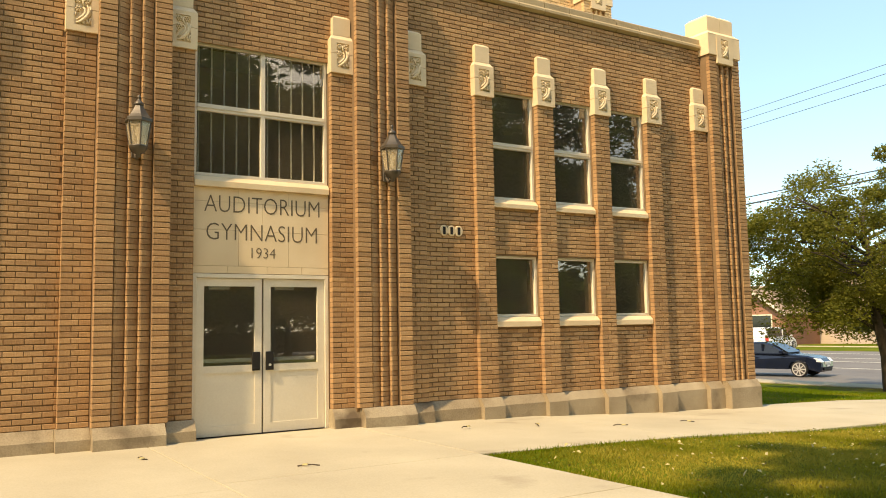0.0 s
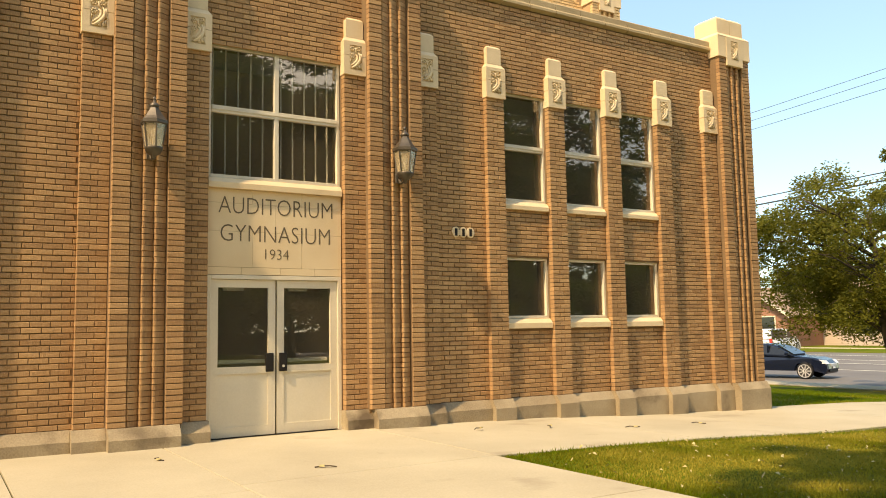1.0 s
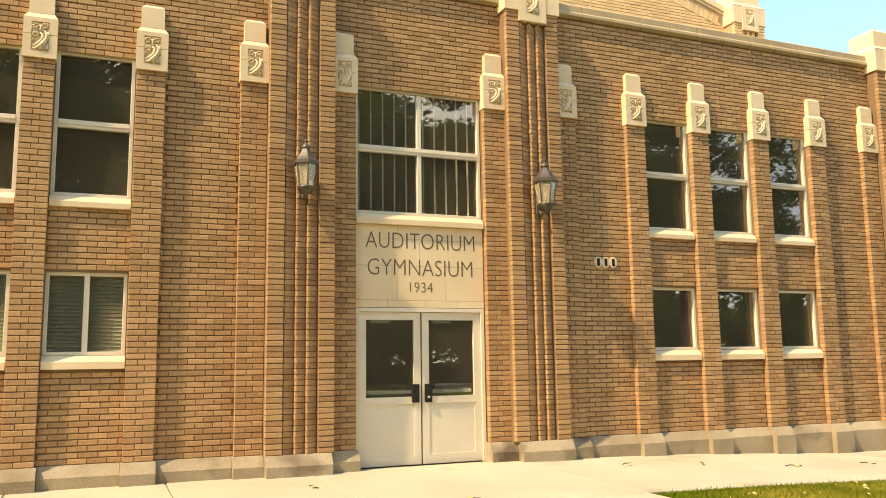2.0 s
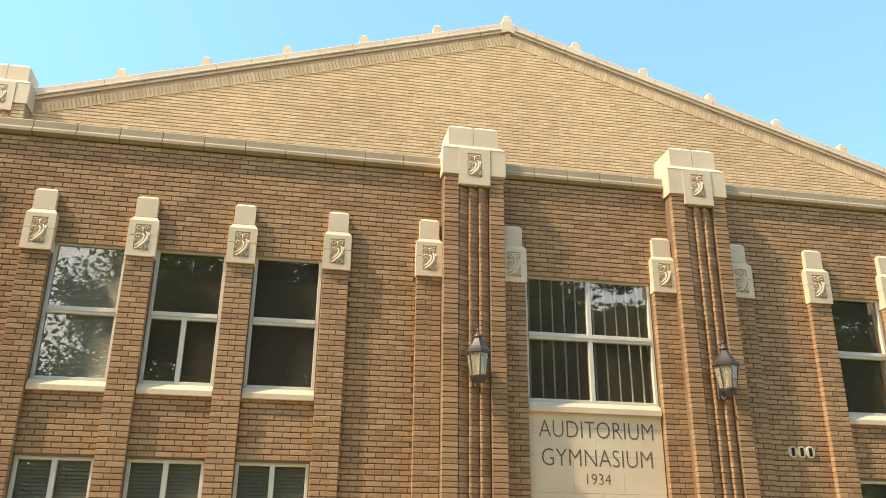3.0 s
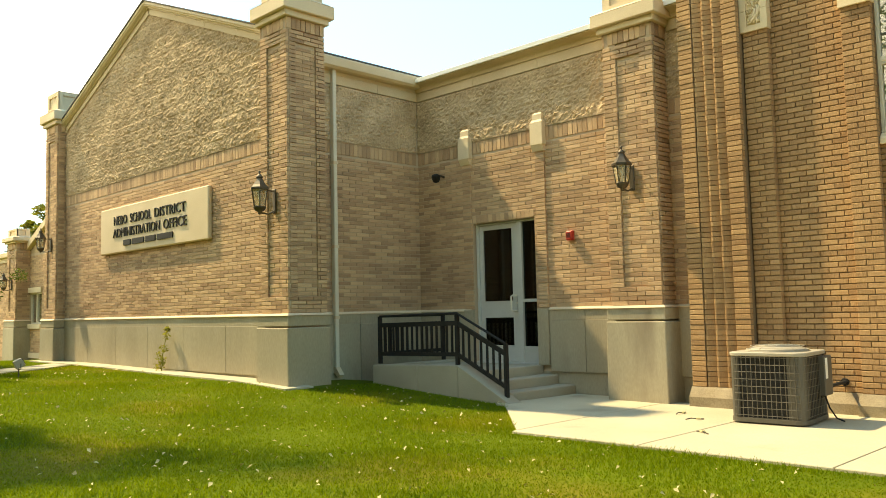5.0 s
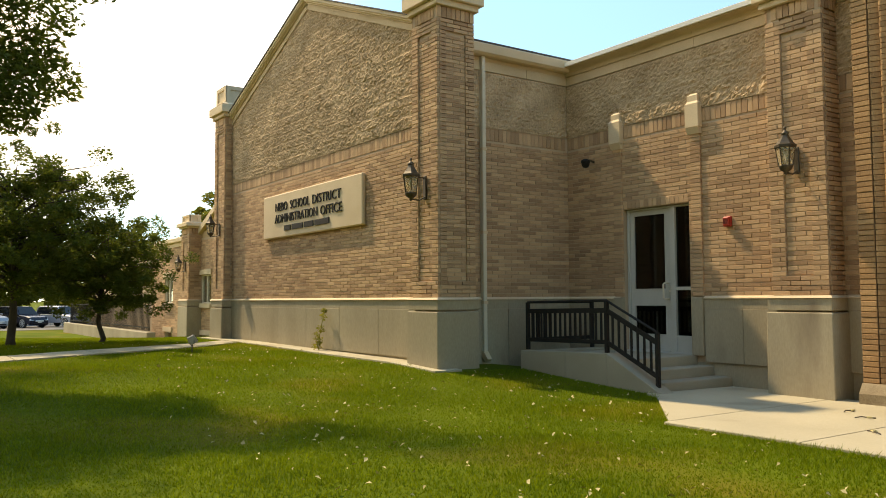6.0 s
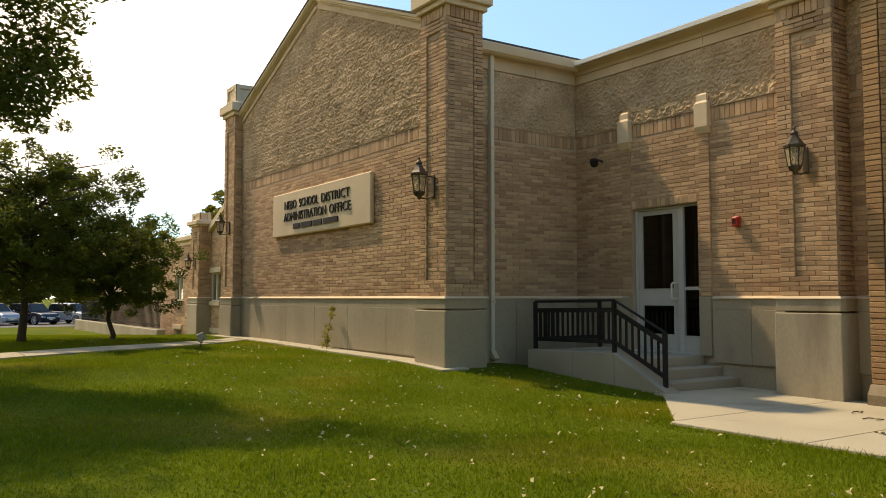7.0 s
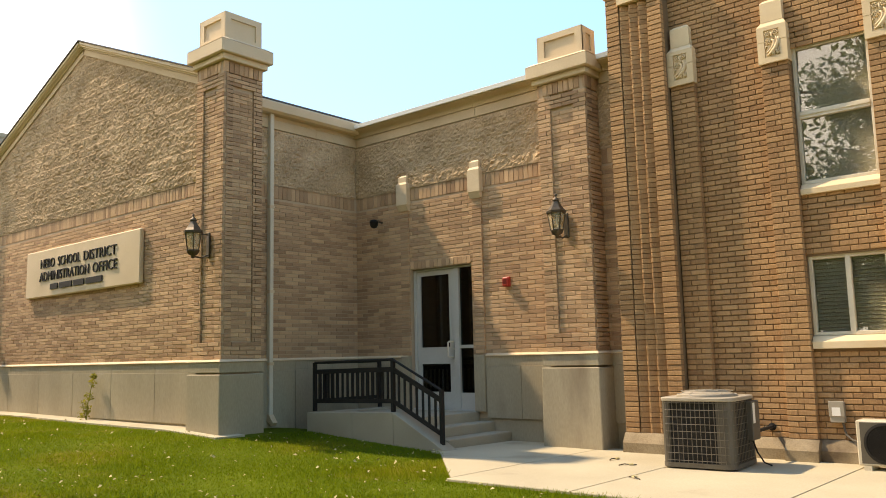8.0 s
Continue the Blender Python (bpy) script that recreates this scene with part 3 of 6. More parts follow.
def pilaster():
    p = thing("pilaster", "slim tan brick pilaster with a carved cream limestone capital", "pilaster", "pilasters on the gymnasium front", "structure")
    part("core", box(-0.172, 0.172, -0.088, 0.01, 0.2, 5.15), MORTAR, p)
    long, short = unit_brick(0.219, -0.101, 0.0, BRICK), unit_brick(0.137, -0.101, 0.0, BRICK)
    for r in range(int((5.15 - Z_BASE) / H + 0.5)):
        z = Z_BASE + (r + 0.5) * H
        s = 1 if r % 2 else -1
        for data, x in ((long, -0.0685 * s), (short, 0.1095 * s)):
            ob = new("brick", data)
            ob.parent, ob.location = p, (x, rnd.uniform(-0.002, 0.002), z)
    z0 = 5.15
    bm = slab(-0.19, 0.19, z0, z0 + 0.285, -0.138, -0.09, [(-0.098, 0.098, z0 + 0.075, z0 + 0.4)])
    box(-0.187, 0.187, -0.121, 0.03, z0 + 0.001, z0 + 0.285, bm)
    cap = part("capital", bm, STONE, p, "cream limestone capital block with stepped top")
    bm = slab(-0.19, 0.19, z0 + 0.291, z0 + 0.50, -0.138, -0.09, [(-0.098, 0.098, z0 + 0.2, z0 + 0.445)])
    box(-0.187, 0.187, -0.121, 0.03, z0 + 0.291, z0 + 0.499, bm)
    part("capital_upper", bm, STONE, cap)
    part("capital_shoulder", box(-0.19, 0.19, -0.135, 0.03, z0 + 0.50, z0 + 0.57, top=0.045), STONE, cap)
    part("capital_top", capped(-0.14, 0.14, -0.095, 0.03, z0 + 0.57, z0 + 0.88, 0.04), STONE, cap)
    ob = new("carving", CARVED)
    ob.parent, ob.location = cap, (0.0, -0.117, z0 + 0.26)
    tagged(ob, "carved leaf scroll in a sunk panel")
    return p


first = pilaster()
spots = [(XC + s * o) for s in (-1, 1) for o in PIL]
first.matrix_basis = pose(spots[0], 0, 0)
for x in spots[1:]:
    copy_thing(first, pose(x, 0, 0))


def pier(z_base, z_top, brick, mortar, label, group):
    """A broad pier: two brick strips, three ribs in a sunk flute, a stepped stone cap."""
    p = thing("pier", label, "pier", group, "structure")
    part("core", box(-0.44, 0.44, -0.170, 0.3, z_base - 0.1, z_top), mortar, p)
    for s in (-1, 1):
        part("strip_core", box(min(s * 0.228, s * 0.437), max(s * 0.228, s * 0.437), -0.238, -0.10, z_base, z_top), mortar, p)
    data = unit_brick(0.219, -0.251, -0.05, brick)
    rows = int((z_top - z_base) / H + 0.5)
    for r in range(rows):
        for s in (-1, 1):
            ob = new("brick", data)
            ob.parent, ob.location = p, (s * 0.3345, rnd.uniform(-0.003, 0.003), z_base + (r + 0.5) * H)
    bm = prism([(-0.074, -0.10), (-0.071, -0.225), (-0.060, -0.238), (-0.040, -0.238), (0.060, -0.188), (0.074, -0.180), (0.074, -0.10)], -H / 2 + 0.004, H / 2 - 0.004, "z")
    data = bpy.data.meshes.new("rib_brick")
    bm.to_mesh(data)
    bm.free()
    data.materials.append(brick)
    for k in (-1, 0, 1):
        for r in range(rows - 1):
            ob = new("rib_brick", data)
            ob.parent, ob.location = p, (k * 0.149 - 0.004 + rnd.uniform(-0.003, 0.003), rnd.uniform(-0.003, 0.003), z_base + (r + 0.5) * H)
    z = z_top
    cap = part("cap", box(-0.47, -0.235, -0.275, 0.45, z, z + 0.42), STONE, p, "stepped cream limestone cap with a carved panel")
    part("cap_block", box(0.235, 0.47, -0.275, 0.45, z, z + 0.42), STONE, cap, bevel=0.006)
    bm = slab(-0.232, 0.232, z - 0.16, z + 0.42, -0.285, -0.24, [(-0.105, 0.105, z - 0.045, z + 0.345)])
    box(-0.229, 0.229, -0.268, 0.45, z - 0.159, z + 0.419, bm)
    part("cap_panel", bm, STONE, cap)
    ob = new("carving", CARVED)
    ob.parent, ob.location = cap, (0.0, -0.264, z + 0.15)
    part("cap_shoulder", box(-0.47, 0.47, -0.28, 0.45, z + 0.421, z + 0.50, top=0.075), STONE, cap)
    for a, b in ((-0.375, -0.004), (0.004, 0.375)):
        part("cap_top", capped(a, b, -0.19, 0.37, z + 0.50, z + 0.86, 0.06), STONE, cap)
    return p


PIER_LABEL = "broad tan brick pier with fluted ribs and a stepped limestone cap"
one = pier(Z_BASE, 6.70, BRICK, MORTAR, PIER_LABEL, "piers on the gymnasium front")
spots = [XC + s * o for s in (-1, 1) for o in PIER]
one.matrix_basis = pose(spots[0], 0, 0)
for x in spots[1:]:
    copy_thing(one, pose(x, 0, 0))

# base course
base = thing("baseboard", "weathered grey limestone base course stepping round the pilasters", "base course", kind="structure")


def base_block(a, b, y):
    zlo = min(gz(a, -0.3), gz(b, -0.3)) - 0.15
    part("base_stone", prism([(0.0, zlo), (y - 0.05, zlo), (y - 0.05, Z_BASE - 0.13), (y + 0.04, Z_BASE), (0.0, Z_BASE)], a + 0.002, b - 0.002, "x"), BASESTONE, base)


for s in (-1, 1):
    marks = []
    for o in PIL:
        marks.append((o - 0.2, o + 0.2, -0.17))
    for o in PIER:
        marks.append((o - 0.44, o + 0.44, -0.32))
    marks.sort()
    at = None
    for a, b, y in marks:
        if at is not None and a - at > 0.02:
            base_block(*sorted((XC + s * at, XC + s * a)), -0.075)
        base_block(*sorted((XC + s * (max(a, at) if at else a), XC + s * b)), y)
        at = b

# ---- windows of the gymnasium ----


def bars(bm_list, x0, x1, z0, z1, y0, y1, w):
    """Four frame members round an opening."""
    return [box(x0, x0 + w, y0, y1, z0, z1), box(x1 - w, x1, y0, y1, z0, z1), box(x0 + w, x1 - w, y0, y1, z0, z0 + w), box(x0 + w, x1 - w, y0, y1, z1 - w, z1)]


count = [0]


def window(x0, x1, z0, z1, rails=(), posts=(), label="", y=0.03, frame_mat=ALU, w=0.045, glass_mat=PANE, group=""):
    """A framed window in an opening; rails at heights and posts as (x, z0, z1) split the panes."""
    count[0] += 1
    t = thing(f"window_{count[0]}", label, "window", group, "structure")
    fr = part("window_frame", bmesh.new(), frame_mat, t)
    for b in bars([], x0, x1, z0, z1, y, y + 0.07, w):
        part("frame_member", b, frame_mat, fr, bevel=0.004)
    for z in rails:
        part("rail", box(x0 + w, x1 - w, y - 0.004, y + 0.07, z - 0.05, z + 0.05), frame_mat, fr, bevel=0.004)
        part("rail_bead", box(x0 + w, x1 - w, y - 0.016, y - 0.004, z - 0.008, z + 0.008), frame_mat, fr)
    for x, a, b in posts:
        part("mullion", box(x - 0.032, x + 0.032, y - 0.002, y + 0.07, a, b), frame_mat, fr, bevel=0.004)
    zs = [z0, *rails, z1]
    for a, b in zip(zs, zs[1:]):
        xs = [x0, *[x for x, c, d in posts if c <= (a + b) / 2 <= d], x1]
        for c, d in zip(xs, xs[1:]):
            pane = part("pane", box(c + 0.02, d - 0.02, y + 0.036, y + 0.042, a + 0.02, b - 0.02), glass_mat, t)
            pane.visible_shadow = False
    return t


def sill(t, x0, x1, z0, z1, out):
    part("window_sill", prism([(0.06, z0), (-out, z0), (-out, z1 - 0.07), (-0.0, z1), (0.06, z1)], x0, x1, "x"), STONE, t, "cream limestone sill with a sloping top", bevel=0.004)


def hung(name, label, category, geo, material):
    t = part(name, geo, material)
    return tagged(t, label, category)


for x0, x1, z0, z1, which in openings:
    mid = (x0 + x1) / 2
    left = mid < 0
    if which == "upper":
        k = round((mid - (XC - PIL[5])) / 1.285 - 0.5) if left else 9
        posts = [(mid, z0 + 0.14, 4.41)] if k == 1 else []
        t = window(x0 + 0.003, x1 - 0.003, z0 + 0.142, z1, [4.41], posts, "tall white-framed sash window reflecting trees and sky")
        sill(t, x0 + 0.002, x1 - 0.002, z0, z0 + 0.14, 0.06)
        if k == 0:
            hung("roller_blind", "plain pale roller blind lowered behind the window", "blind", box(x0 + 0.05, x1 - 0.05, 0.105, 0.11, 3.55, 5.3), SHADE)
    else:
        posts = [(mid, z0 + 0.17, z1)] if left else []
        t = window(x0 + 0.003, x1 - 0.003, z0 + 0.162, z1, [], posts, "low white-framed window with a center mullion" if left else "square white-framed window with a single pane")
        sill(t, x0 + 0.002, x1 - 0.002, z0, z0 + 0.158, 0.065)
        if left:
            bl = thing("venetian_blind", "pale green slatted blind hanging behind the window", "blind", "blinds in the low windows")
            for j in range(20):
                part("slat", prism([(0.100, z0 + 0.215 + j * 0.046), (0.106, z0 + 0.213 + j * 0.046), (0.124, z0 + 0.252 + j * 0.046), (0.118, z0 + 0.254 + j * 0.046)], x0 + 0.05, x1 - 0.05, "x"), SLAT, bl)

# entrance bay
ex0, ex1 = XC - 0.96, XC + 0.96
win = window(ex0, ex1, 3.50, 5.33, [4.435], [(XC, 3.50, 5.33)], "large four-light white window over the entrance")
for half in (0, 1):
    for k in range(5):
        x = ex0 + 0.10 + half * 0.97 + k * 0.176
        part("security_bar", box(x - 0.009, x + 0.009, 0.16, 0.178, 3.52, 5.31), ALU, win, "white upright security bar")
panel = thing("sign_panel", "cream limestone panel with engraved words over the doors", "sign", kind="structure")
zs = [2.20, 2.30, 2.78, 3.16, 3.35]
for a, b in zip(zs, zs[1:]):
    xs = [ex0, XC - 0.35, XC + 0.36, ex1] if a != 2.20 else [ex0, XC - 0.5, XC + 0.05, XC + 0.55, ex1]
    if a == 2.78:
        xs = [ex0, XC - 0.02, ex1]
    for c, d in zip(xs, xs[1:]):
        part("panel_stone", box(c + 0.0015, d - 0.0015, 0.0, 0.25, a + 0.0015, b - 0.0015), STONE, panel)
part("panel_ledge", prism([(0.25, 3.352), (-0.05, 3.352), (-0.05, 3.43), (0.0, 3.495), (0.25, 3.495)], ex0, ex1, "x"), STONE, panel, bevel=0.004)
# letters lie flat on the stone; their dark colour stands for shade in cuts
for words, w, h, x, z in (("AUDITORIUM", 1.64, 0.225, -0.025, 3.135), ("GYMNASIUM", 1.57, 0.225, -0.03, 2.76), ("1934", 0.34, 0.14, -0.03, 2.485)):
    finish("lettering", text_mesh(words, w, h, 0.004, -0.014), GROOVE, panel, "flat letters coloured dark in place of engraved shade", m=pose(XC + x + 0.03, -0.001, z))

# doors
door = thing("door_1", "pair of cream aluminium entrance doors, half glazed, closed", "door", kind="structure")
fr = part("door_frame", box(ex0, ex0 + 0.055, 0.0, 0.12, 0.03, 2.195), ALU, door, bevel=0.004)
part("frame_member", box(ex1 - 0.055, ex1, 0.0, 0.12, 0.03, 2.195), ALU, fr, bevel=0.004)
part("frame_member", box(ex0 + 0.055, ex1 - 0.055, 0.0, 0.12, 2.14, 2.195), ALU, fr, bevel=0.004)
part("threshold", box(ex0, ex1, -0.04, 0.12, 0.0, 0.06), BRONZE, fr, "metal threshold")
for s in (-1, 1):
    a, b = sorted((XC + s * 0.012, XC + s * 0.90))
    leaf = part("door_leaf", slab(a, b, 0.07, 2.135, 0.03, 0.075, [(a + 0.1, b - 0.1, 0.20, 0.90), (a + 0.1, b - 0.1, 0.98, 2.03)]), ALU, door)
    part("door_panel", box(a + 0.1, b - 0.1, 0.042, 0.062, 0.20, 0.90), PANEL, leaf, "cream kick panel")
    part("panel_bead", box(a + 0.1, b - 0.1, 0.024, 0.042, 0.885, 0.90), ALU, leaf)
    g = part("pane", box(a + 0.1, b - 0.1, 0.05, 0.056, 0.98, 2.03), PANE, leaf)
    g.visible_shadow = False
    part("push_bar", box(a + 0.12, b - 0.12, 0.10, 0.13, 1.02, 1.07), SILVER, leaf, "metal push bar behind the glass")
    hx = XC + s * 0.095
    part("handle_plate", box(hx - 0.055, hx + 0.055, 0.005, 0.03, 0.90, 1.15), BLACK, leaf, "black pull plate", bevel=0.006)
    part("handle", box(hx - 0.035, hx + 0.035, -0.004, 0.005, 0.915, 0.945), BLACK, leaf, "black finger pull", bevel=0.003)
    if s > 0:
        part("lock", lathe([(0.018, 0.0), (0.018, 0.012)], 10), SILVER, leaf, "round lock cylinder", m=pose(hx, 0.006, 0.97, 90))
    part("closer", box(a + 0.18, a + 0.46, 0.08, 0.12, 1.99, 2.04), ALU, leaf)

# house number plate as plain bars
plate = thing("number_plaque", "small pale plaque with dark raised figures on brick", "plaque")
part("plate", box(-0.19, 0.19, -0.014, 0.0, -0.055, 0.055), BRONZE, plate, bevel=0.006)
for k in (-1, 0, 1):
    disc = part("tile", lathe([(0.074, -0.01), (0.074, 0.012), (0.068, 0.016)], 18), STONE, plate, "round cream tile", m=pose(k * 0.135, -0.006, 0, 90) @ Matrix.Diagonal((1, 1.15, 1, 1)))
    part("bar", box(-0.024, 0.024, -0.030, -0.018, -0.058, 0.058), BLACK, plate, "dark bar", m=pose(k * 0.135, 0, 0), bevel=0.004)
plate.matrix_basis = pose(2.98, -0.011, 2.935)


def lantern(label, group, metal, scale=1.0, reach=0.20):
    """A six-sided wall lantern, its wall plate at the origin, standing out towards -y."""
    t = thing("wall_lantern", label, "wall lamp", group)
    part("wall_plate", box(-0.045, 0.045, -0.03, 0.0, -0.30, 0.12), metal, t, bevel=0.01)
    part("bracket", tube([(0, -0.02, -0.25), (0, -0.45 * reach, -0.31), (0, -0.85 * reach, -0.30), (0, -reach, -0.24)], 0.014, 8), metal, t)
    part("arm", tube([(0, -0.02, 0.08), (0, 0.12 - reach, 0.09), (0, 0.08 - reach, 0.04)], 0.011, 8), metal, t)
    c = (0, -reach, 0)
    part("cup", lathe([(0.014, -0.33), (0.03, -0.315), (0.026, -0.29), (0.075, -0.265), (0.098, -0.225), (0.104, -0.205), (0.104, -0.19)], 12, at=c), metal, t, smooth=True)
    part("roof", lathe([(0.150, 0.075), (0.160, 0.085), (0.160, 0.12), (0.145, 0.13), (0.115, 0.165), (0.082, 0.215), (0.058, 0.255), (0.052, 0.275)], 6, at=c, turn=math.pi / 6), metal, t)
    part("finial", lathe([(0.036, 0.27), (0.056, 0.285), (0.058, 0.30), (0.040, 0.325), (0.020, 0.345), (0.012, 0.36), (0.022, 0.375), (0.020, 0.39), (0.004, 0.41)], 12, at=c), metal, t, smooth=True)
    for k in range(6):
        a, b = [math.pi / 6 + math.pi / 3 * (k + j) for j in (0, 1)]
        lo, hi = [Vector((0.098 * math.cos(q), 0.098 * math.sin(q) - reach, -0.20)) for q in (a, b)], [Vector((0.143 * math.cos(q), 0.143 * math.sin(q) - reach, 0.09)) for q in (a, b)]
        part("frame_bar", tube([lo[0], hi[0]], 0.009, 5), metal, t)
        bm = bmesh.new()
        mid = Vector((0, -reach, 0))
        outer = [lo[0], lo[1], hi[1], hi[0]]
        inner = [p + (Vector((mid.x, mid.y, p.z)) - p) * 0.04 for p in outer]
        o, i = [bm.verts.new(p) for p in outer], [bm.verts.new(p) for p in inner]
        bm.faces.new(o)
        bm.faces.new(i[::-1])
        for q in range(4):
            bm.faces.new((o[q], i[q], i[(q + 1) % 4], o[(q + 1) % 4]))
        part("pane", bm, LAMPGLASS, t).visible_shadow = False
    part("bulb", lathe([(0.012, -0.19), (0.014, -0.08), (0.03, -0.05), (0.034, -0.01), (0.02, 0.03), (0.003, 0.04)], 10, at=c), BLIND, t, "frosted bulb", smooth=True)
    t.matrix_basis = Matrix.Scale(scale, 4)
    return t


lamp = lantern("weathered bronze lantern on the ribbed pier", "lanterns flanking the gymnasium doors", OLDBRONZE, 0.95)
lamp.matrix_basis = pose(XC - 1.75, -0.215, 3.92) @ Matrix.Scale(1.07, 4)
copy_thing(lamp, pose(XC + 1.78, -0.215, 3.92) @ Matrix.Scale(1.07, 4))

# ---- gymnasium: upper gable ----
YG = 3.6
XG = XC - 0.14
APEX, EAVE, RX = 12.33, 9.52, 9.25
SLOPE = (APEX - EAVE) / RX


def rake(x):
    return APEX - SLOPE * abs(x - XG)


gable = thing("wall_gable", "pale buff brick gable wall above the parapet", "wall", kind="structure")
core = [(XG - 9.75, 0.0), (XG + 9.75, 0.0), (XG + 9.75, EAVE - 0.3), (XG, APEX - 0.2), (XG - 9.75, EAVE - 0.3)]
part("wall_core", prism(core, YG, YG + 0.35, "y"), BUFF_MORTAR, gable)


def gable_edge(z):
    d = (APEX - 0.46 - z) / SLOPE
    return (XG - d, XG + d)


brickwork(gable, "brick_field", courses(XG - 9.2, XG + 9.2, 6.9, 11.85, 0.070, 0.218, [], gable_edge), YG - 0.011, YG + 0.01, BUFF, 0.013, 0.004,
          singles=300, window=(-4.0, 4.0, 9.6, 10.9))
tilt = math.atan(SLOPE)


def knob(x):
    z = rake(x)
    bm = box(x - 0.09, x + 0.09, YG - 0.03, YG + 0.15, z - 0.06, z + 0.13)
    capped(x - 0.065, x + 0.065, YG - 0.005, YG + 0.125, z + 0.13, z + 0.22, 0.03, bm)
    part("coping_knob", bm, STONE, gable, "small stepped cream stone knob on the coping")


for s in (-1, 1):
    m = Matrix.Translation((XG, YG, APEX)) @ Matrix.Diagonal((s, 1, 1, 1)) @ Matrix.Rotation(tilt, 4, "Y")
    length = RX / math.cos(tilt)
    flip = s < 0
    n = int(length / 0.66)
    for k in range(n):
        a, b = length * k / n + 0.004, length * (k + 1) / n - 0.004
        bm = prism([(0.40, -0.16), (0.40, 0.0), (-0.04, 0.0), (-0.05, -0.012), (-0.05, -0.115), (-0.072, -0.125), (-0.078, -0.145), (-0.072, -0.165), (-0.04, -0.175), (-0.035, -0.225), (0.0, -0.235)], a, b, "x")
        bmesh.ops.transform(bm, matrix=m, verts=bm.verts)
        if flip:
            bmesh.ops.reverse_faces(bm, faces=bm.faces)
        part("coping_stone", bm, TRIM, gable)
    nb = int((length - 0.3) / 0.074)
    verts, faces = [], []
    for k in range(nb):
        v, f = brick_shape(0.068, 0.215, -0.020, 0.01)
        q = len(verts)
        o = Vector((0.12 + (k + 0.5) * 0.074, 0, -0.415))
        verts += [tuple(m @ (Vector(p) + o)) for p in v]
        faces += [tuple((i + q for i in (c[::-1] if flip else c))) for c in f]
    raw("soldier_bricks", verts, faces, BUFF, gable, "raking row of upright buff bricks", "stuff")
    for k in range(1, 6):
        x = XG + s * k * 1.53
        knob(x)
knob(XG)
ridge = [(XG - 0.14, rake(XG - 0.14) - 0.25), (XG, APEX - 0.25), (XG + 0.14, rake(XG + 0.14) - 0.25), (XG + 0.14, rake(XG + 0.14) + 0.006), (XG, APEX + 0.006), (XG - 0.14, rake(XG - 0.14) + 0.006)]
part("apex_stone", prism(ridge, YG - 0.083, YG + 0.41, "y"), TRIM, gable)
part("key_brick", prism([(XG - 0.06, APEX - 0.58), (XG + 0.06, APEX - 0.58), (XG + 0.06, APEX - 0.251), (XG - 0.06, APEX - 0.251)], YG - 0.025, YG + 0.01, "y"), BUFF, gable)
upper = pier(8.2, 9.05, BUFF, BUFF_MORTAR, "corner pier of the gable with a stepped limestone cap", "piers at the gable corners")
upper.matrix_basis = pose(XG - 9.53, YG - 0.1, 0)
copy_thing(upper, pose(XG + 9.53, YG - 0.1, 0))
roof = thing("roof", "dark pitched gymnasium roof behind the gable", "roof", kind="structure")
for s in (-1, 1):
    pts = [(XG, APEX - 0.25), (XG + s * 9.75, EAVE - 0.4), (XG + s * 9.75, EAVE - 0.55), (XG, APEX - 0.4)]
    part("roof_slope", prism(pts if s > 0 else pts[::-1], YG + 0.36, 40, "y"), ROOFING, roof)
part("wall_side", box(XG - 9.75, XG - 9.45, YG + 0.36, 40, -0.6, EAVE - 0.5), BUFF, gable)
part("wall_side", box(XG + 9.45, XG + 9.75, YG + 0.36, 40, -0.9, EAVE - 0.5), BUFF, gable)
part("wall_back", box(XG - 9.75, XG + 9.75, 39.7, 40, -0.6, EAVE - 0.3), BUFF, gable)

# ---- office wing ----
WH, WL = 0.0685, 0.30
Z_WT0, Z_WT = 1.26, 1.46
YD = 0.15
XS = -15.85
YF = -3.0
Z_SOL0, Z_SOL1 = 4.30, 4.54
Z_FR = 5.575


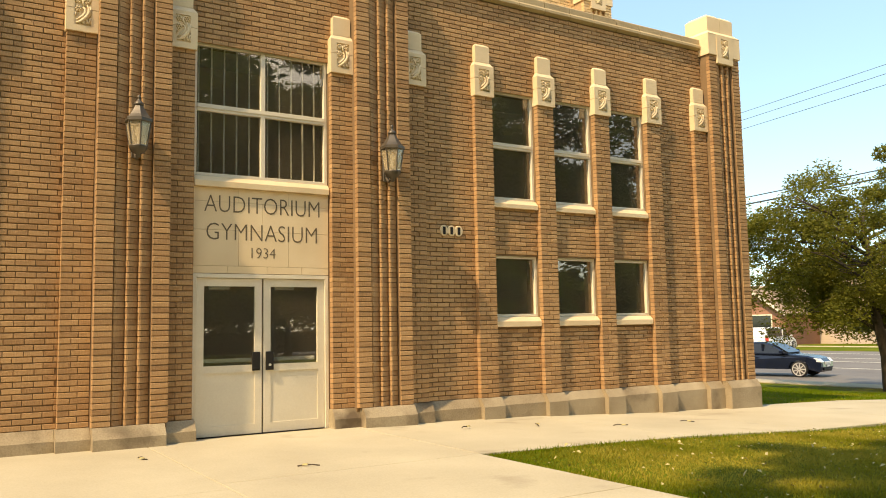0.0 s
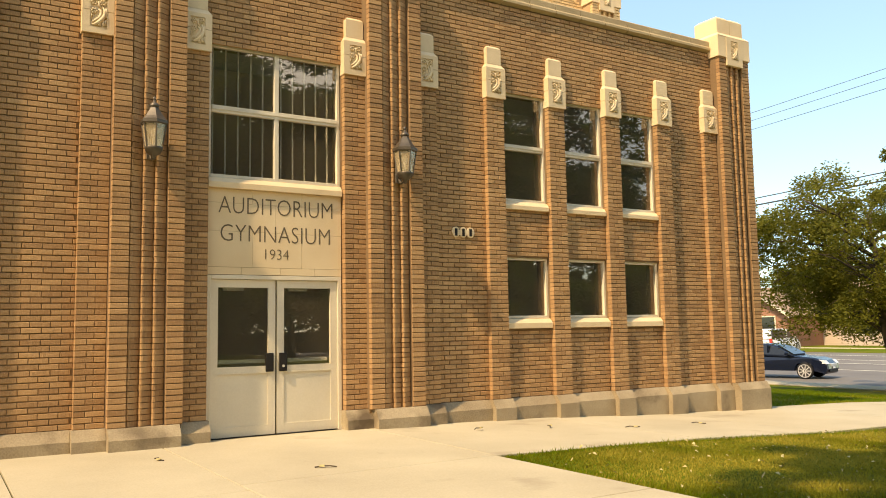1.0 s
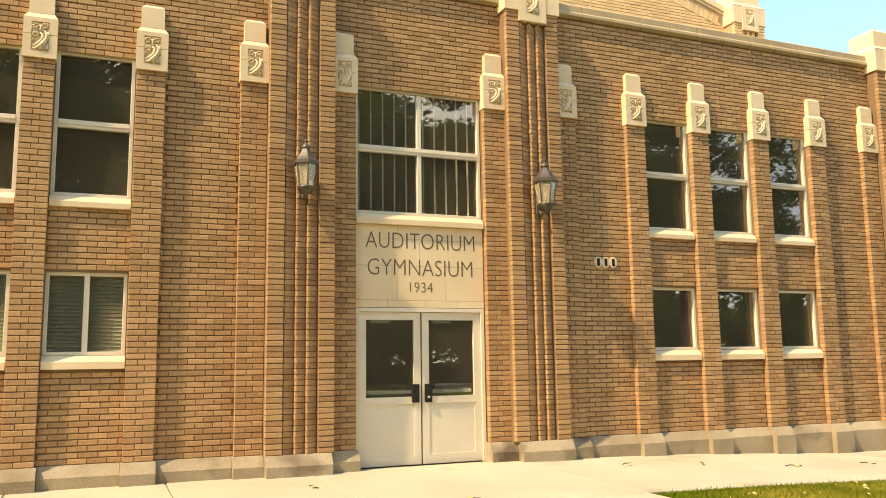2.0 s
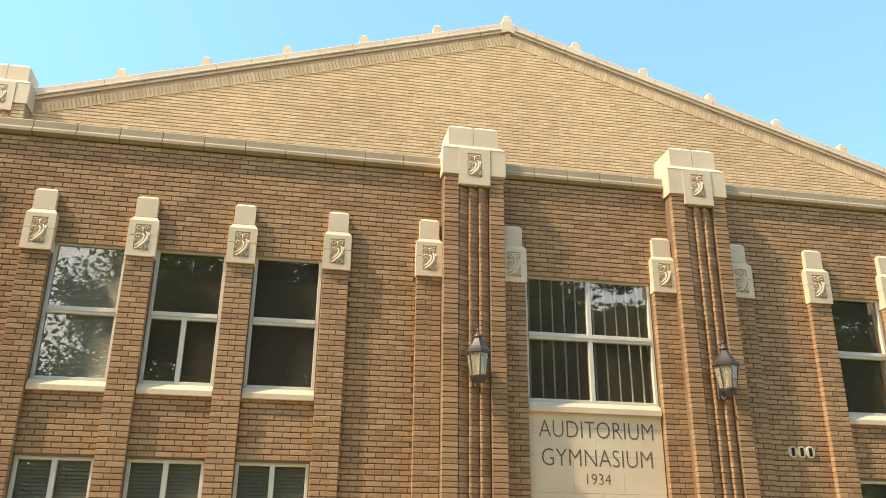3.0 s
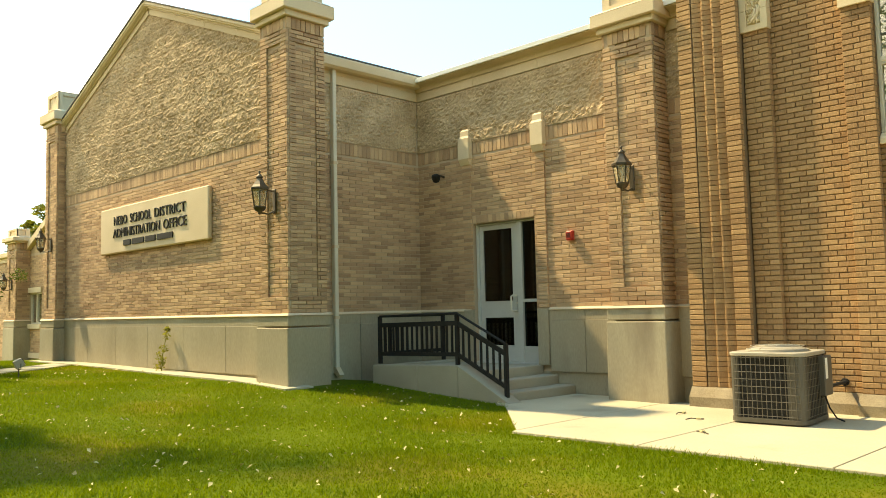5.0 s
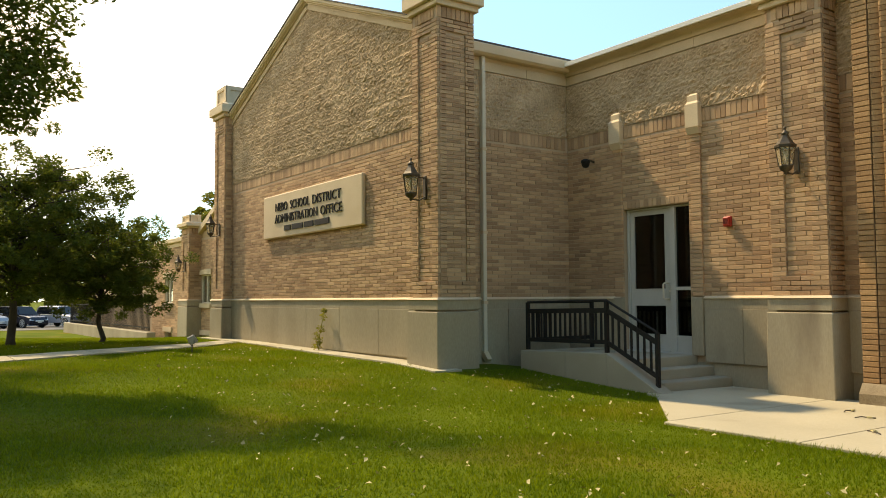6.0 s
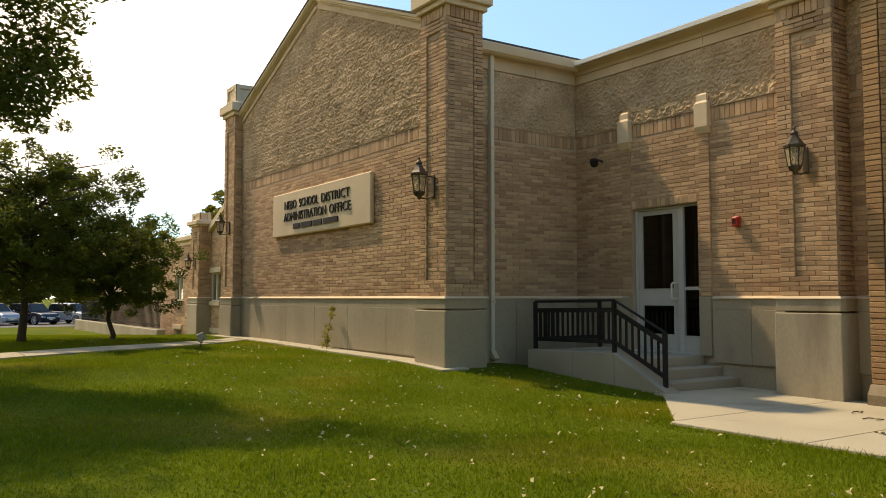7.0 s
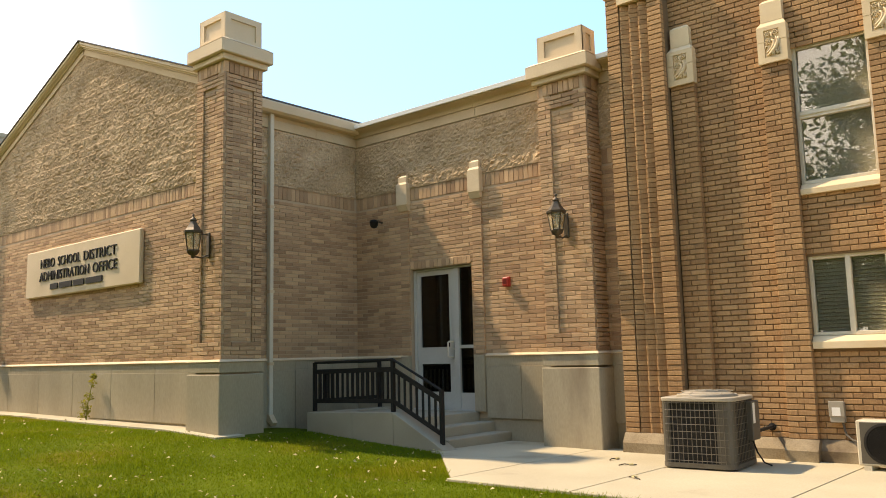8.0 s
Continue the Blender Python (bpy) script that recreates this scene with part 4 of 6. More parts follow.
def split_block(name, x0, x1, z0, z1, parent, edge=None, y=0.0, seed=1):
    """A field of rough split-faced blocks with sunk joints; edge(x) is its upper rim."""
    step = 0.026
    nx = int((x1 - x0) / step)
    rows = [z0 + 0.2 * c + h for c in range(int((z1 - z0) / 0.2) + 1) for h in (0.0, 0.012, 0.034, 0.058, 0.082, 0.106, 0.13, 0.154, 0.178)]
    rows = [z for z in rows if z < z1] + [z1]
    verts, faces, n = [], [], len(rows)
    for i in range(nx + 1):
        x = x0 + (x1 - x0) * i / nx
        top = edge(x) if edge else z1
        for z in rows:
            z = min(z, top)
            row = math.floor((z - z0) / 0.2 + 1e-6)
            rise = (z - z0) - row * 0.2
            bed = min(max(rise - 0.012, 0.0), 0.2 - rise)
            u = (x - x0) / 0.4 + 0.5 * (row % 2)
            head = abs(u - round(u)) * 0.4
            chip = abs(noise.noise((x * 11 + seed, z * 12, row * 1.7))) * 0.026
            lump = noise.noise((x * 6 + seed, z * 7, row * 1.1)) * 0.012 + noise.noise((x * 19, z * 20, seed)) * 0.017 + noise.noise((x * 36, z * 37, seed)) * 0.012
            face = 0.020 + chip + lump * 1.15 - noise.noise((math.floor(u) * 5.3, row * 2.7, seed)) * 0.010
            q = smooth(0.0, 0.026, bed) * (0.35 + 0.65 * smooth(0.0, 0.03, head))
            verts.append((x, y - max(0.022 + (face - 0.022) * q, 0.006), z))
    for i in range(nx):
        for j in range(n - 1):
            k = i * n + j
            if verts[k][2] < verts[k + 1][2] or verts[k + n][2] < verts[k + n + 1][2]:
                faces.append((k, k + n, k + n + 1, k + 1))
    ob = raw(name, verts, faces, SPLIT, parent, "rough split-faced tan block", "stuff")
    return ob


def soldiers(wall, x0, x1, z0, z1, y, material=None):
    n = round((x1 - x0) / 0.0985)
    p = (x1 - x0) / n
    data = bpy.data.meshes.new("soldier_brick")
    v, f = brick_shape(p - 0.009, z1 - z0 - 0.01, y - 0.011, y + 0.01)
    data.from_pydata(v, [], f)
    data.materials.append(WBRICK)
    for k in range(n):
        ob = new("soldier_brick", data)
        ob.parent, ob.location = wall, (x0 + (k + 0.5) * p, rnd.uniform(-0.002, 0.002), (z0 + z1) / 2)


def footing(wall, x0, x1, z_low, panels, y=0.0):
    """Smooth concrete panels below, a cast stone water table above them."""
    n = panels
    for k in range(n):
        a, b = x0 + (x1 - x0) * k / n, x0 + (x1 - x0) * (k + 1) / n
        part("concrete_panel", box(a + 0.004, b - 0.004, y - 0.05, y + 0.1, z_low, Z_WT0 - 0.004), CONC, wall, bevel=0.004)
        part("water_table", prism([(y + 0.1, Z_WT0), (y - 0.045, Z_WT0), (y - 0.045, Z_WT - 0.035), (y - 0.005, Z_WT), (y + 0.1, Z_WT)], a + 0.002, b - 0.002, "x"), CONC, wall)
        part("water_table_lip", prism([(y - 0.004, Z_WT - 0.035), (y - 0.066, Z_WT - 0.035), (y - 0.066, Z_WT - 0.022), (y - 0.012, Z_WT + 0.012), (y - 0.004, Z_WT + 0.012)], a + 0.002, b - 0.002, "x"), TRIM, wall)


def eaves(wall, x0, x1, z, y=0.0):
    """Frieze, hollow moulding and a thin projecting fascia."""
    hollow = [(y - 0.06 - 0.15 * (1 - math.cos(radians(a))), z + 0.195 + 0.10 * math.sin(radians(a))) for a in (0, 22, 45, 68, 90)]
    n = max(1, round((x1 - x0) / 1.45))
    for k in range(n):
        a, b = x0 + (x1 - x0) * k / n + 0.003, x0 + (x1 - x0) * (k + 1) / n - 0.003
        part("frieze_stone", box(a, b, y - 0.04, y + 0.1, z, z + 0.17), FRIEZE, wall, bevel=0.004)
        part("cornice_stone", prism([(y + 0.3, z + 0.174), (y - 0.06, z + 0.174), *hollow, (y - 0.225, z + 0.30), (y - 0.225, z + 0.312), (y + 0.3, z + 0.312)], a, b, "x"), FRIEZE, wall, "hollow moulded cast stone")
        part("fascia", prism([(y + 0.3, z + 0.316), (y - 0.25, z + 0.316), (y - 0.255, z + 0.39), (y - 0.14, z + 0.44), (y + 0.3, z + 0.47)], a - 0.002, b + 0.002, "x"), BLIND, wall, "thin white metal fascia")


def wing_wall(name, label, x0, x1, m, holes=(), z_top=Z_FR - 0.01, z_low=0.0, panels=4, singles=0, window=None, edge=None):
    w = thing(name, label, "wall", kind="structure", m=m)
    part("wall_core", slab(x0, x1, -0.6, z_top + (0 if edge else 0.3), 0.0, 0.25, holes), WMORTAR, w)
    brickwork(w, "brick_field", courses(x0, x1, Z_WT + 0.006, Z_SOL0, WH, WL, list(holes)), -0.009, 0.01, WBRICK, 0.010, 0.009, singles, window)
    return w


# wall with the side door, in the same plane family as the gymnasium front
DX0, DX1 = -14.40, -12.985
dh = (DX0 - 0.012, DX1 + 0.012, 0.44, 3.02)
wd = wing_wall("wall_door", "blended tan brick wall with a split-face band above", XS, -9.94, pose(0, YD, 0), [dh], singles=280, window=(-13.0, -11.3, 1.4, 4.3))
footing(wd, -12.68, -11.25, 0.41, 2)
footing(wd, -10.31, -9.94, 0.41, 1)
footing(wd, XS + 0.02, DX0 - 0.1, 0.50, 1)
part("plinth", box(-12.9, -11.25, -0.01, 0.1, -0.3, 0.402), CONC, wd, "darker recessed concrete plinth")
part("plinth", box(-10.31, -9.94, -0.01, 0.1, -0.3, 0.402), CONC, wd)
soldiers(wd, XS, -9.94, Z_SOL0 + 0.006, Z_SOL1, 0.0)
split_block("split_face", XS, -9.94, Z_SOL1 + 0.005, Z_FR - 0.01, wd, seed=3)
eaves(wd, XS + 0.02, -11.25, Z_FR)
eaves(wd, -10.31, -9.94, Z_FR)
soldiers(wd, DX0 - 0.01, DX1 + 0.01, 3.025, 3.165, -0.002)
# shallow brick strips with small stone blocks either side of the door
for sx in (-14.52, -12.80):
    st = thing("brick_strip", "shallow brick strip topped by a small cream stone block", "pilaster", "strips beside the side door", "structure", pose(sx, YD, 0))
    z0 = Z_WT + 0.006
    part("core", box(-0.10, 0.10, -0.030, 0.0, z0, 4.15), WMORTAR, st)
    data = unit_brick(0.21, -0.040, 0.0, WBRICK, WH)
    for r in range(int((4.15 - z0) / WH)):
        ob = new("brick", data)
        ob.parent, ob.location = st, (0, rnd.uniform(-0.002, 0.002), z0 + (r + 0.5) * WH)
    part("strip_base", box(-0.11, 0.11, -0.075, 0.0, 0.51, Z_WT - 0.01), CONC, st, bevel=0.006)
    blk = part("stone_block", box(-0.135, 0.135, -0.11, 0.02, 4.23, 4.62), TRIM, st, "cream cast stone block with chamfered ends", bevel=0.008)
    part("block_foot", prism([(0.0, 4.13), (-0.06, 4.13), (-0.11, 4.229), (0.0, 4.229)], -0.12, 0.12, "x"), TRIM, blk)
    part("block_neck", box(-0.135, 0.135, -0.11, 0.02, 4.621, 4.67, top=0.035), TRIM, blk)
    part("block_top", capped(-0.10, 0.10, -0.075, 0.02, 4.67, 4.80, 0.035), TRIM, blk)

# side door
sd = thing("door_2", "grey aluminium side door with dark glass and a sidelight, closed", "door", kind="structure", m=pose(0, YD + 0.06, 0))
sf = part("door_frame", box(DX0, DX0 + 0.055, 0.0, 0.11, 0.515, 3.012), SILVER, sd, bevel=0.004)
part("frame_member", box(DX1 - 0.03, DX1, 0.0, 0.11, 0.515, 3.012), SILVER, sf, bevel=0.004)
part("frame_member", box(DX0 + 0.055, DX1 - 0.03, 0.0, 0.11, 2.98, 3.012), SILVER, sf, bevel=0.004)
part("mullion", box(-13.445, -13.335, 0.0, 0.11, 0.515, 2.98), SILVER, sf, bevel=0.004)
part("threshold", box(DX0, DX1, -0.05, 0.11, 0.50, 0.53), SILVER, sf, "metal threshold")
leaf = part("door_leaf", slab(DX0 + 0.06, -13.45, 0.535, 2.975, 0.03, 0.075, [(-14.265, -13.555, 0.803, 1.321), (-14.265, -13.555, 1.587, 2.905)]), SILVER, sd)
for a, b in ((0.803, 1.321), (1.587, 2.905)):
    part("pane", box(-14.265, -13.555, 0.05, 0.056, a, b), DARKPANE, leaf, "dark tinted pane")
    for k, bead in enumerate(bars([], -14.265, -13.555, a, b, 0.022, 0.049, 0.014)):
        part("glazing_bead", bead, SILVER, leaf)
part("door_handle", tube([(-13.49, 0.03, 1.42), (-13.50, -0.08, 1.42), (-13.51, -0.10, 1.44), (-13.51, -0.10, 1.67), (-13.50, -0.08, 1.69), (-13.49, 0.03, 1.69)], 0.016, 8), ALU, leaf, "silver pull handle")
part("handle_plate", box(-13.525, -13.475, 0.018, 0.029, 1.40, 1.70), SILVER, leaf, "narrow metal plate behind the pull", bevel=0.003)
part("lock", lathe([(0.02, 0.0), (0.02, 0.015)], 10), ALU, leaf, m=pose(-13.47, 0.03, 1.56, 90))
for z in (0.75, 1.75, 2.7):
    part("hinge", lathe([(0.012, -0.06), (0.012, 0.06)], 8), SILVER, leaf, m=pose(DX0 + 0.058, 0.02, z))
for a, b, mm in ((0.53, 0.806, SILVER), (1.57, 1.625, SILVER)):
    part("sidelight_rail", box(-13.335, DX1 - 0.03, 0.015, 0.095, a, b), mm, sd, bevel=0.003)
for a, b in ((0.806, 1.57), (1.625, 2.98)):
    part("sidelight_pane", box(-13.335, DX1 - 0.03, 0.05, 0.056, a, b), DARKPANE, sd, "dark tinted pane")
# black sheet behind the side door, standing in for an unlit interior
part("black_backing", box(-15.6, -10.2, 3.2, 3.3, -0.2, 5.4), BLACK, wd)
part("room_floor", box(-15.6, -10.2, 0.42, 3.2, 0.3, 0.50), PLASTER, wd)
part("room_roof", box(XS - 5, -9.95, 0.26, 9.0, 5.65, 5.85), ROOFING, wd)

# side wall of the wing, facing the gymnasium
ms = pose(XS, YD, 0, 0, 0, 90)
ws = wing_wall("wall_side", "blended tan brick return wall in shade", -3.1, -0.001, ms)
footing(ws, -3.1, -0.02, 0.05, 2)
soldiers(ws, -3.1, -0.06, Z_SOL0 + 0.006, Z_SOL1, 0.0)
split_block("split_face", -3.1, -0.06, Z_SOL1 + 0.005, Z_FR - 0.01, ws, seed=9)
for k in range(3):
    part("frieze_stone", box(-3.1 + k * 1.02 + 0.003, -2.08 + k * 1.02 - 0.003, -0.04, 0.1, Z_FR, Z_FR + 0.17), FRIEZE, ws, bevel=0.004)
part("gutter", prism([(0.05, 5.82), (-0.17, 5.82), (-0.22, 5.86), (-0.22, 6.01), (-0.20, 6.03), (0.05, 6.03)], -2.5, 0.06, "x"), TRIM, ws, "cream metal box gutter")
part("soffit", box(-3.1, -0.04, -0.03, 0.1, Z_FR + 0.174, 5.818), FRIEZE, ws)
part("roof_edge", prism([(0.1, 6.034), (-0.14, 6.034), (-0.14, 6.065), (0.1, 6.09)], -2.5, 0.12, "x"), ROOFING, ws, "dark shingle edge above the gutter")

# gable front of the wing
GX0, GX1, GA = -25.60, -16.10, -20.88
G_SLOPE = 0.388


def wing_rake(x):
    return 8.0 - G_SLOPE * abs(x - GA)


wg = thing("wall_gable", "blended brick gable wall with a rough block upper part", "wall", kind="structure", m=pose(0, YF, 0))
pts = [(GX0 - 0.3, -0.4), (GX1 + 0.3, -0.4), (GX1 + 0.3, wing_rake(GX1) - 0.05), (GA, wing_rake(GA) + 0.1), (GX0 - 0.3, wing_rake(GX0) - 0.05)]
part("wall_core", prism(pts, 0.0, 0.3, "y"), WMORTAR, wg)
brickwork(wg, "brick_field", courses(GX0, GX1, Z_WT + 0.006, Z_SOL0, WH, WL, [(-23.14, -18.26, 2.95, 3.90)]), -0.009, 0.01, WBRICK, 0.010, 0.009, 300, (-18.3, -16.4, 1.4, 4.3))
soldiers(wg, GX0, GX1, Z_SOL0 + 0.006, Z_SOL1, 0.0)
split_block("split_face", GX0, GX1, Z_SOL1 + 0.005, 8.0, wg, wing_rake, seed=5)
footing(wg, GX0, GX1, 0.40, 6)
part("plinth", box(GX0, GX1, -0.02, 0.1, 0.0, 0.395), CONC, wg)
gt = math.atan(G_SLOPE)
for s in (-1, 1):
    m = Matrix.Translation((GA, 0, wing_rake(GA))) @ Matrix.Diagonal((s, 1, 1, 1)) @ Matrix.Rotation(gt, 4, "Y")
    length = (GX1 - GA) / math.cos(gt) + 0.05
    for k in range(4):
        a, b = length * k / 4 + 0.003, length * (k + 1) / 4 - 0.003
        for nm, prof_, mm in (("frieze_stone", [(0.1, 0.0), (0.1, 0.12), (-0.05, 0.12), (-0.05, 0.0)], FRIEZE),
                              ("rake_stone", [(0.30, 0.124), (0.30, 0.255), (-0.17, 0.25), (-0.17, 0.20), (-0.14, 0.18), (-0.14, 0.165), (-0.08, 0.145), (-0.08, 0.124)], TRIM),
                              ("roof_edge", [(0.30, 0.258), (0.30, 0.285), (-0.19, 0.28), (-0.19, 0.255)], ROOFING)):
            bm = prism(prof_, a - (0.12 if k == 0 and nm != "frieze_stone" else 0), b, "x")
            bmesh.ops.transform(bm, matrix=m, verts=bm.verts)
            if s < 0:
                bmesh.ops.reverse_faces(bm, faces=bm.faces)
            part(nm, bm, mm, wg)
wr = thing("roof", "dark shingled wing roof with a shallow pitch", "roof", kind="structure")
for s in (-1, 1):
    e = GA + s * 5.2
    pts = [(GA, 8.10), (e, 6.08), (e, 6.035), (GA, 7.98)]
    part("roof_slope", prism(pts if s > 0 else pts[::-1], YF + 0.31, 9.0, "y"), ROOFING, wr)
part("wall_back", box(-25.8, XS, 8.7, 9.0, -0.5, 6.0), WBRICK, wr)
part("wall_west", box(-25.85, -25.55, YF + 0.31, 9.0, -0.5, 5.9), WBRICK, wr)


def wing_pier(label, z_top, w, d, m, q=1.0):
    """A square brick pier with a sunk panel, a concrete foot and a two-step cast stone cap. Its near face is at y = 0."""
    p = thing("pier", label, "pier", "brick piers of the office wing", "structure", m)
    a = w / 2
    deep = d > 0.6
    part("core", box(-a + 0.038, a - 0.038, 0.038, d - 0.012, -0.4, z_top), WMORTAR, p)
    part("core_joints", box(-a + 0.012, -0.205, 0.012, 0.1, 1.3, z_top), WMORTAR, p)
    part("core_joints", box(0.205, a - 0.012, 0.012, 0.1, 1.3, z_top), WMORTAR, p)
    head = z_top - 0.20
    pan = (-0.20, 0.20, 1.75, z_top - 0.42)
    brickwork(p, "brick_face", courses(-a, a, Z_WT + 0.006, head, WH, WL, [pan]), 0.0, 0.04, WBRICK, 0.010, 0.009, 300, (-9, 9, 0, 9))
    brickwork(p, "brick_panel", courses(pan[0], pan[1], pan[2], pan[3], WH, WL), 0.028, 0.045, WBRICK, 0.010, 0.009)
    for s in (-1, 1):
        turned = pose(0, 0, 0, 0, 0, 90) if s > 0 else pose(0, d, 0, 0, 0, -90)
        u = (0.19, 0.59, 1.75, z_top - 0.42)
        brickwork(p, "brick_face", courses(0.045, d, Z_WT + 0.006, head, WH, WL, [u] if deep else []), -a, -a + 0.04, WBRICK, 0.010, 0.009, 300 if s > 0 and deep else 0, (-9, 9, 0, 9), m=turned)
        if deep:
            brickwork(p, "brick_panel", courses(*u, WH, WL), -a + 0.028, -a + 0.045, WBRICK, 0.010, 0.009, m=turned)
        n = round(d / 0.0985)
        for k in range(n):
            v, f = brick_shape(d / n - 0.009, 0.19, -a, -a + 0.04)
            raw("soldier_brick", v, f, WBRICK, p, m=turned @ Matrix.Translation(((k + 0.5) * d / n, 0, head + 0.1)))
    n = round(2 * a / 0.0985)
    for k in range(1, n - 1):
        v, f = brick_shape(2 * a / n - 0.009, 0.19, 0.0, 0.04)
        raw("soldier_brick", v, f, WBRICK, p, m=Matrix.Translation((-a + (k + 0.5) * 2 * a / n, 0, head + 0.1)))
    part("foot", box(-a - 0.075, a + 0.075, -0.075, d + 0.02, -0.5, Z_WT0 - 0.03, top=0.012), CONC, p, "smooth concrete foot", bevel=0.012)
    part("foot_band", box(-a - 0.05, a + 0.05, -0.05, d + 0.02, Z_WT0 - 0.005, Z_WT - 0.03), CONC, p, bevel=0.006)
    part("foot_lip", box(-a - 0.07, a + 0.07, -0.07, d + 0.02, Z_WT - 0.03, Z_WT + 0.006, top=0.03), TRIM, p)
    cap = part("cap", box(-a - 0.06, a + 0.06, -0.06, d + 0.06, z_top, z_top + 0.10 * q), TRIM, p, "two-step cream cast stone cap with sunk panels", bevel=0.008)
    part("cap_step", box(-a - 0.13, a + 0.13, -0.13, d + 0.13, z_top + 0.10 * q + 0.001, z_top + 0.32 * q), TRIM, cap, bevel=0.012)
    part("cap_slope", box(-a - 0.13, a + 0.13, -0.13, d + 0.13, z_top + 0.32 * q + 0.001, z_top + 0.38 * q, top=0.09 * q), TRIM, cap)
    b, z0, z1 = a - 0.02, z_top + 0.38 * q, z_top + 0.86 * q
    bm = box(-b + 0.03, b - 0.03, 0.05, d - 0.05, z0, z1)
    part("cap_core", bm, TRIM, cap)
    hole = [(-b + 0.13, b - 0.13, z0 + 0.09 * q, z1 - 0.10 * q)]
    part("cap_panel", slab(-b, b, z0, z1 + 0.004, 0.02, 0.05, hole), TRIM, cap)
    hd = (d - 0.04) / 2
    part("cap_panel", slab(-hd, hd, z0, z1 + 0.003, -b, -b + 0.03, [(-hd + 0.12, hd - 0.12, z0 + 0.09 * q, z1 - 0.10 * q)]), TRIM, cap, m=pose(0, d / 2, 0, 0, 0, 90))
    part("cap_panel", slab(-hd, hd, z0, z1 + 0.003, -b, -b + 0.03, [(-hd + 0.12, hd - 0.12, z0 + 0.09 * q, z1 - 0.10 * q)]), TRIM, cap, m=pose(0, d / 2, 0, 0, 0, -90))
    return p


wing_pier("blended brick pier with a sunk panel beside the side door", 5.66, 0.87, 0.42, pose(-10.78, -0.25, 0), 0.92)
gp = wing_pier("tall blended brick corner pier with a cream stone cap", 6.40, 0.80, 0.78, pose(-15.765, -3.25, 0))
copy_thing(gp, pose(-25.95, -3.25, 0))

# downspout
ds = thing("downspout", "cream square metal downspout clipped to the wall", "downspout")
part("pipe", box(-0.05, 0.05, -0.04, 0.04, 0.50, 5.82), ALU, ds, bevel=0.01)
for z in (1.35, 2.6, 4.1):
    part("strap", box(-0.06, 0.06, -0.05, 0.05, z, z + 0.05), TRIM, ds)
part("shoe", prism([(-0.04, 0.52), (0.04, 0.52), (0.16, 0.38), (0.10, 0.33), (-0.02, 0.42)], -0.05, 0.05, "y"), TRIM, ds)
ds.matrix_basis = pose(XS + 0.065, -1.98, 0)

# sign on the gable
sg = thing("wall_sign", "cream panel sign with raised dark lettering on the gable", "sign")
part("board", box(-2.48, 2.48, -0.10, -0.012, -0.515, 0.515, top=0.0), TRIM, sg, bevel=0.02)
for words, w, h, z in (("NEBO SCHOOL DISTRICT", 3.33, 0.20, 0.205), ("ADMINISTRATION OFFICE", 3.41, 0.20, -0.075)):
    unit = w / len(words)
    x = -w / 2 - 0.055
    for word in words.split():
        ww = unit * len(word)
        finish("lettering", text_mesh(word, ww, h, 0.022, -0.004), BLACK, sg, "raised black letters", m=pose(x + ww / 2, -0.112, z))
        x += ww + unit
x = -1.21
for n in (3, 5, 4, 6):
    w = n * 0.112
    part("lettering_bar", box(x, x + w, -0.125, -0.10, -0.375, -0.255), BLACK, sg, "dark bar of small lettering")
    x += w + 0.09
sg.matrix_basis = pose(-20.70, YF - 0.0, 3.42)

wl = lantern("dark bronze lantern on the wing pier", "lanterns on the office wing", BRONZE, 0.92, 0.30)
wl.matrix_basis = pose(-10.78, -0.228, 3.45) @ Matrix.Scale(0.92, 4)
copy_thing(wl, pose(-15.765, -3.228, 3.42) @ Matrix.Scale(1.08, 4))
copy_thing(wl, pose(-25.95, -3.228, 3.42) @ Matrix.Scale(0.92, 4))

al = thing("fire_alarm", "small red fire alarm sounder on the brick wall", "alarm")
part("back_box", box(-0.062, 0.062, -0.05, 0.0, -0.08, 0.08), RED, al, bevel=0.006)
part("sounder", box(-0.055, 0.055, -0.09, -0.05, -0.07, 0.07), RED, al, "ribbed red sounder", bevel=0.012)
for k in range(4):
    part("slot", box(-0.035 + k * 0.02, -0.028 + k * 0.02, -0.093, -0.089, -0.04, 0.04), BLACK, al)
al.matrix_basis = pose(-12.20, YD - 0.009, 2.635)

cc = thing("security_camera", "dark dome security camera on a short wall arm", "camera")
part("arm", tube([(0, 0, 0.0), (0, -0.10, 0.02), (0, -0.2, 0.0)], 0.022, 8), BRONZE, cc)
part("dome", lathe([(0.002, -0.10), (0.05, -0.085), (0.075, -0.04), (0.078, 0.0), (0.085, 0.005), (0.08, 0.05), (0.03, 0.07)], 14, at=(0, -0.22, -0.03)), BLACK, cc, smooth=True)
cc.matrix_basis = pose(-15.13, YD - 0.005, 3.99)

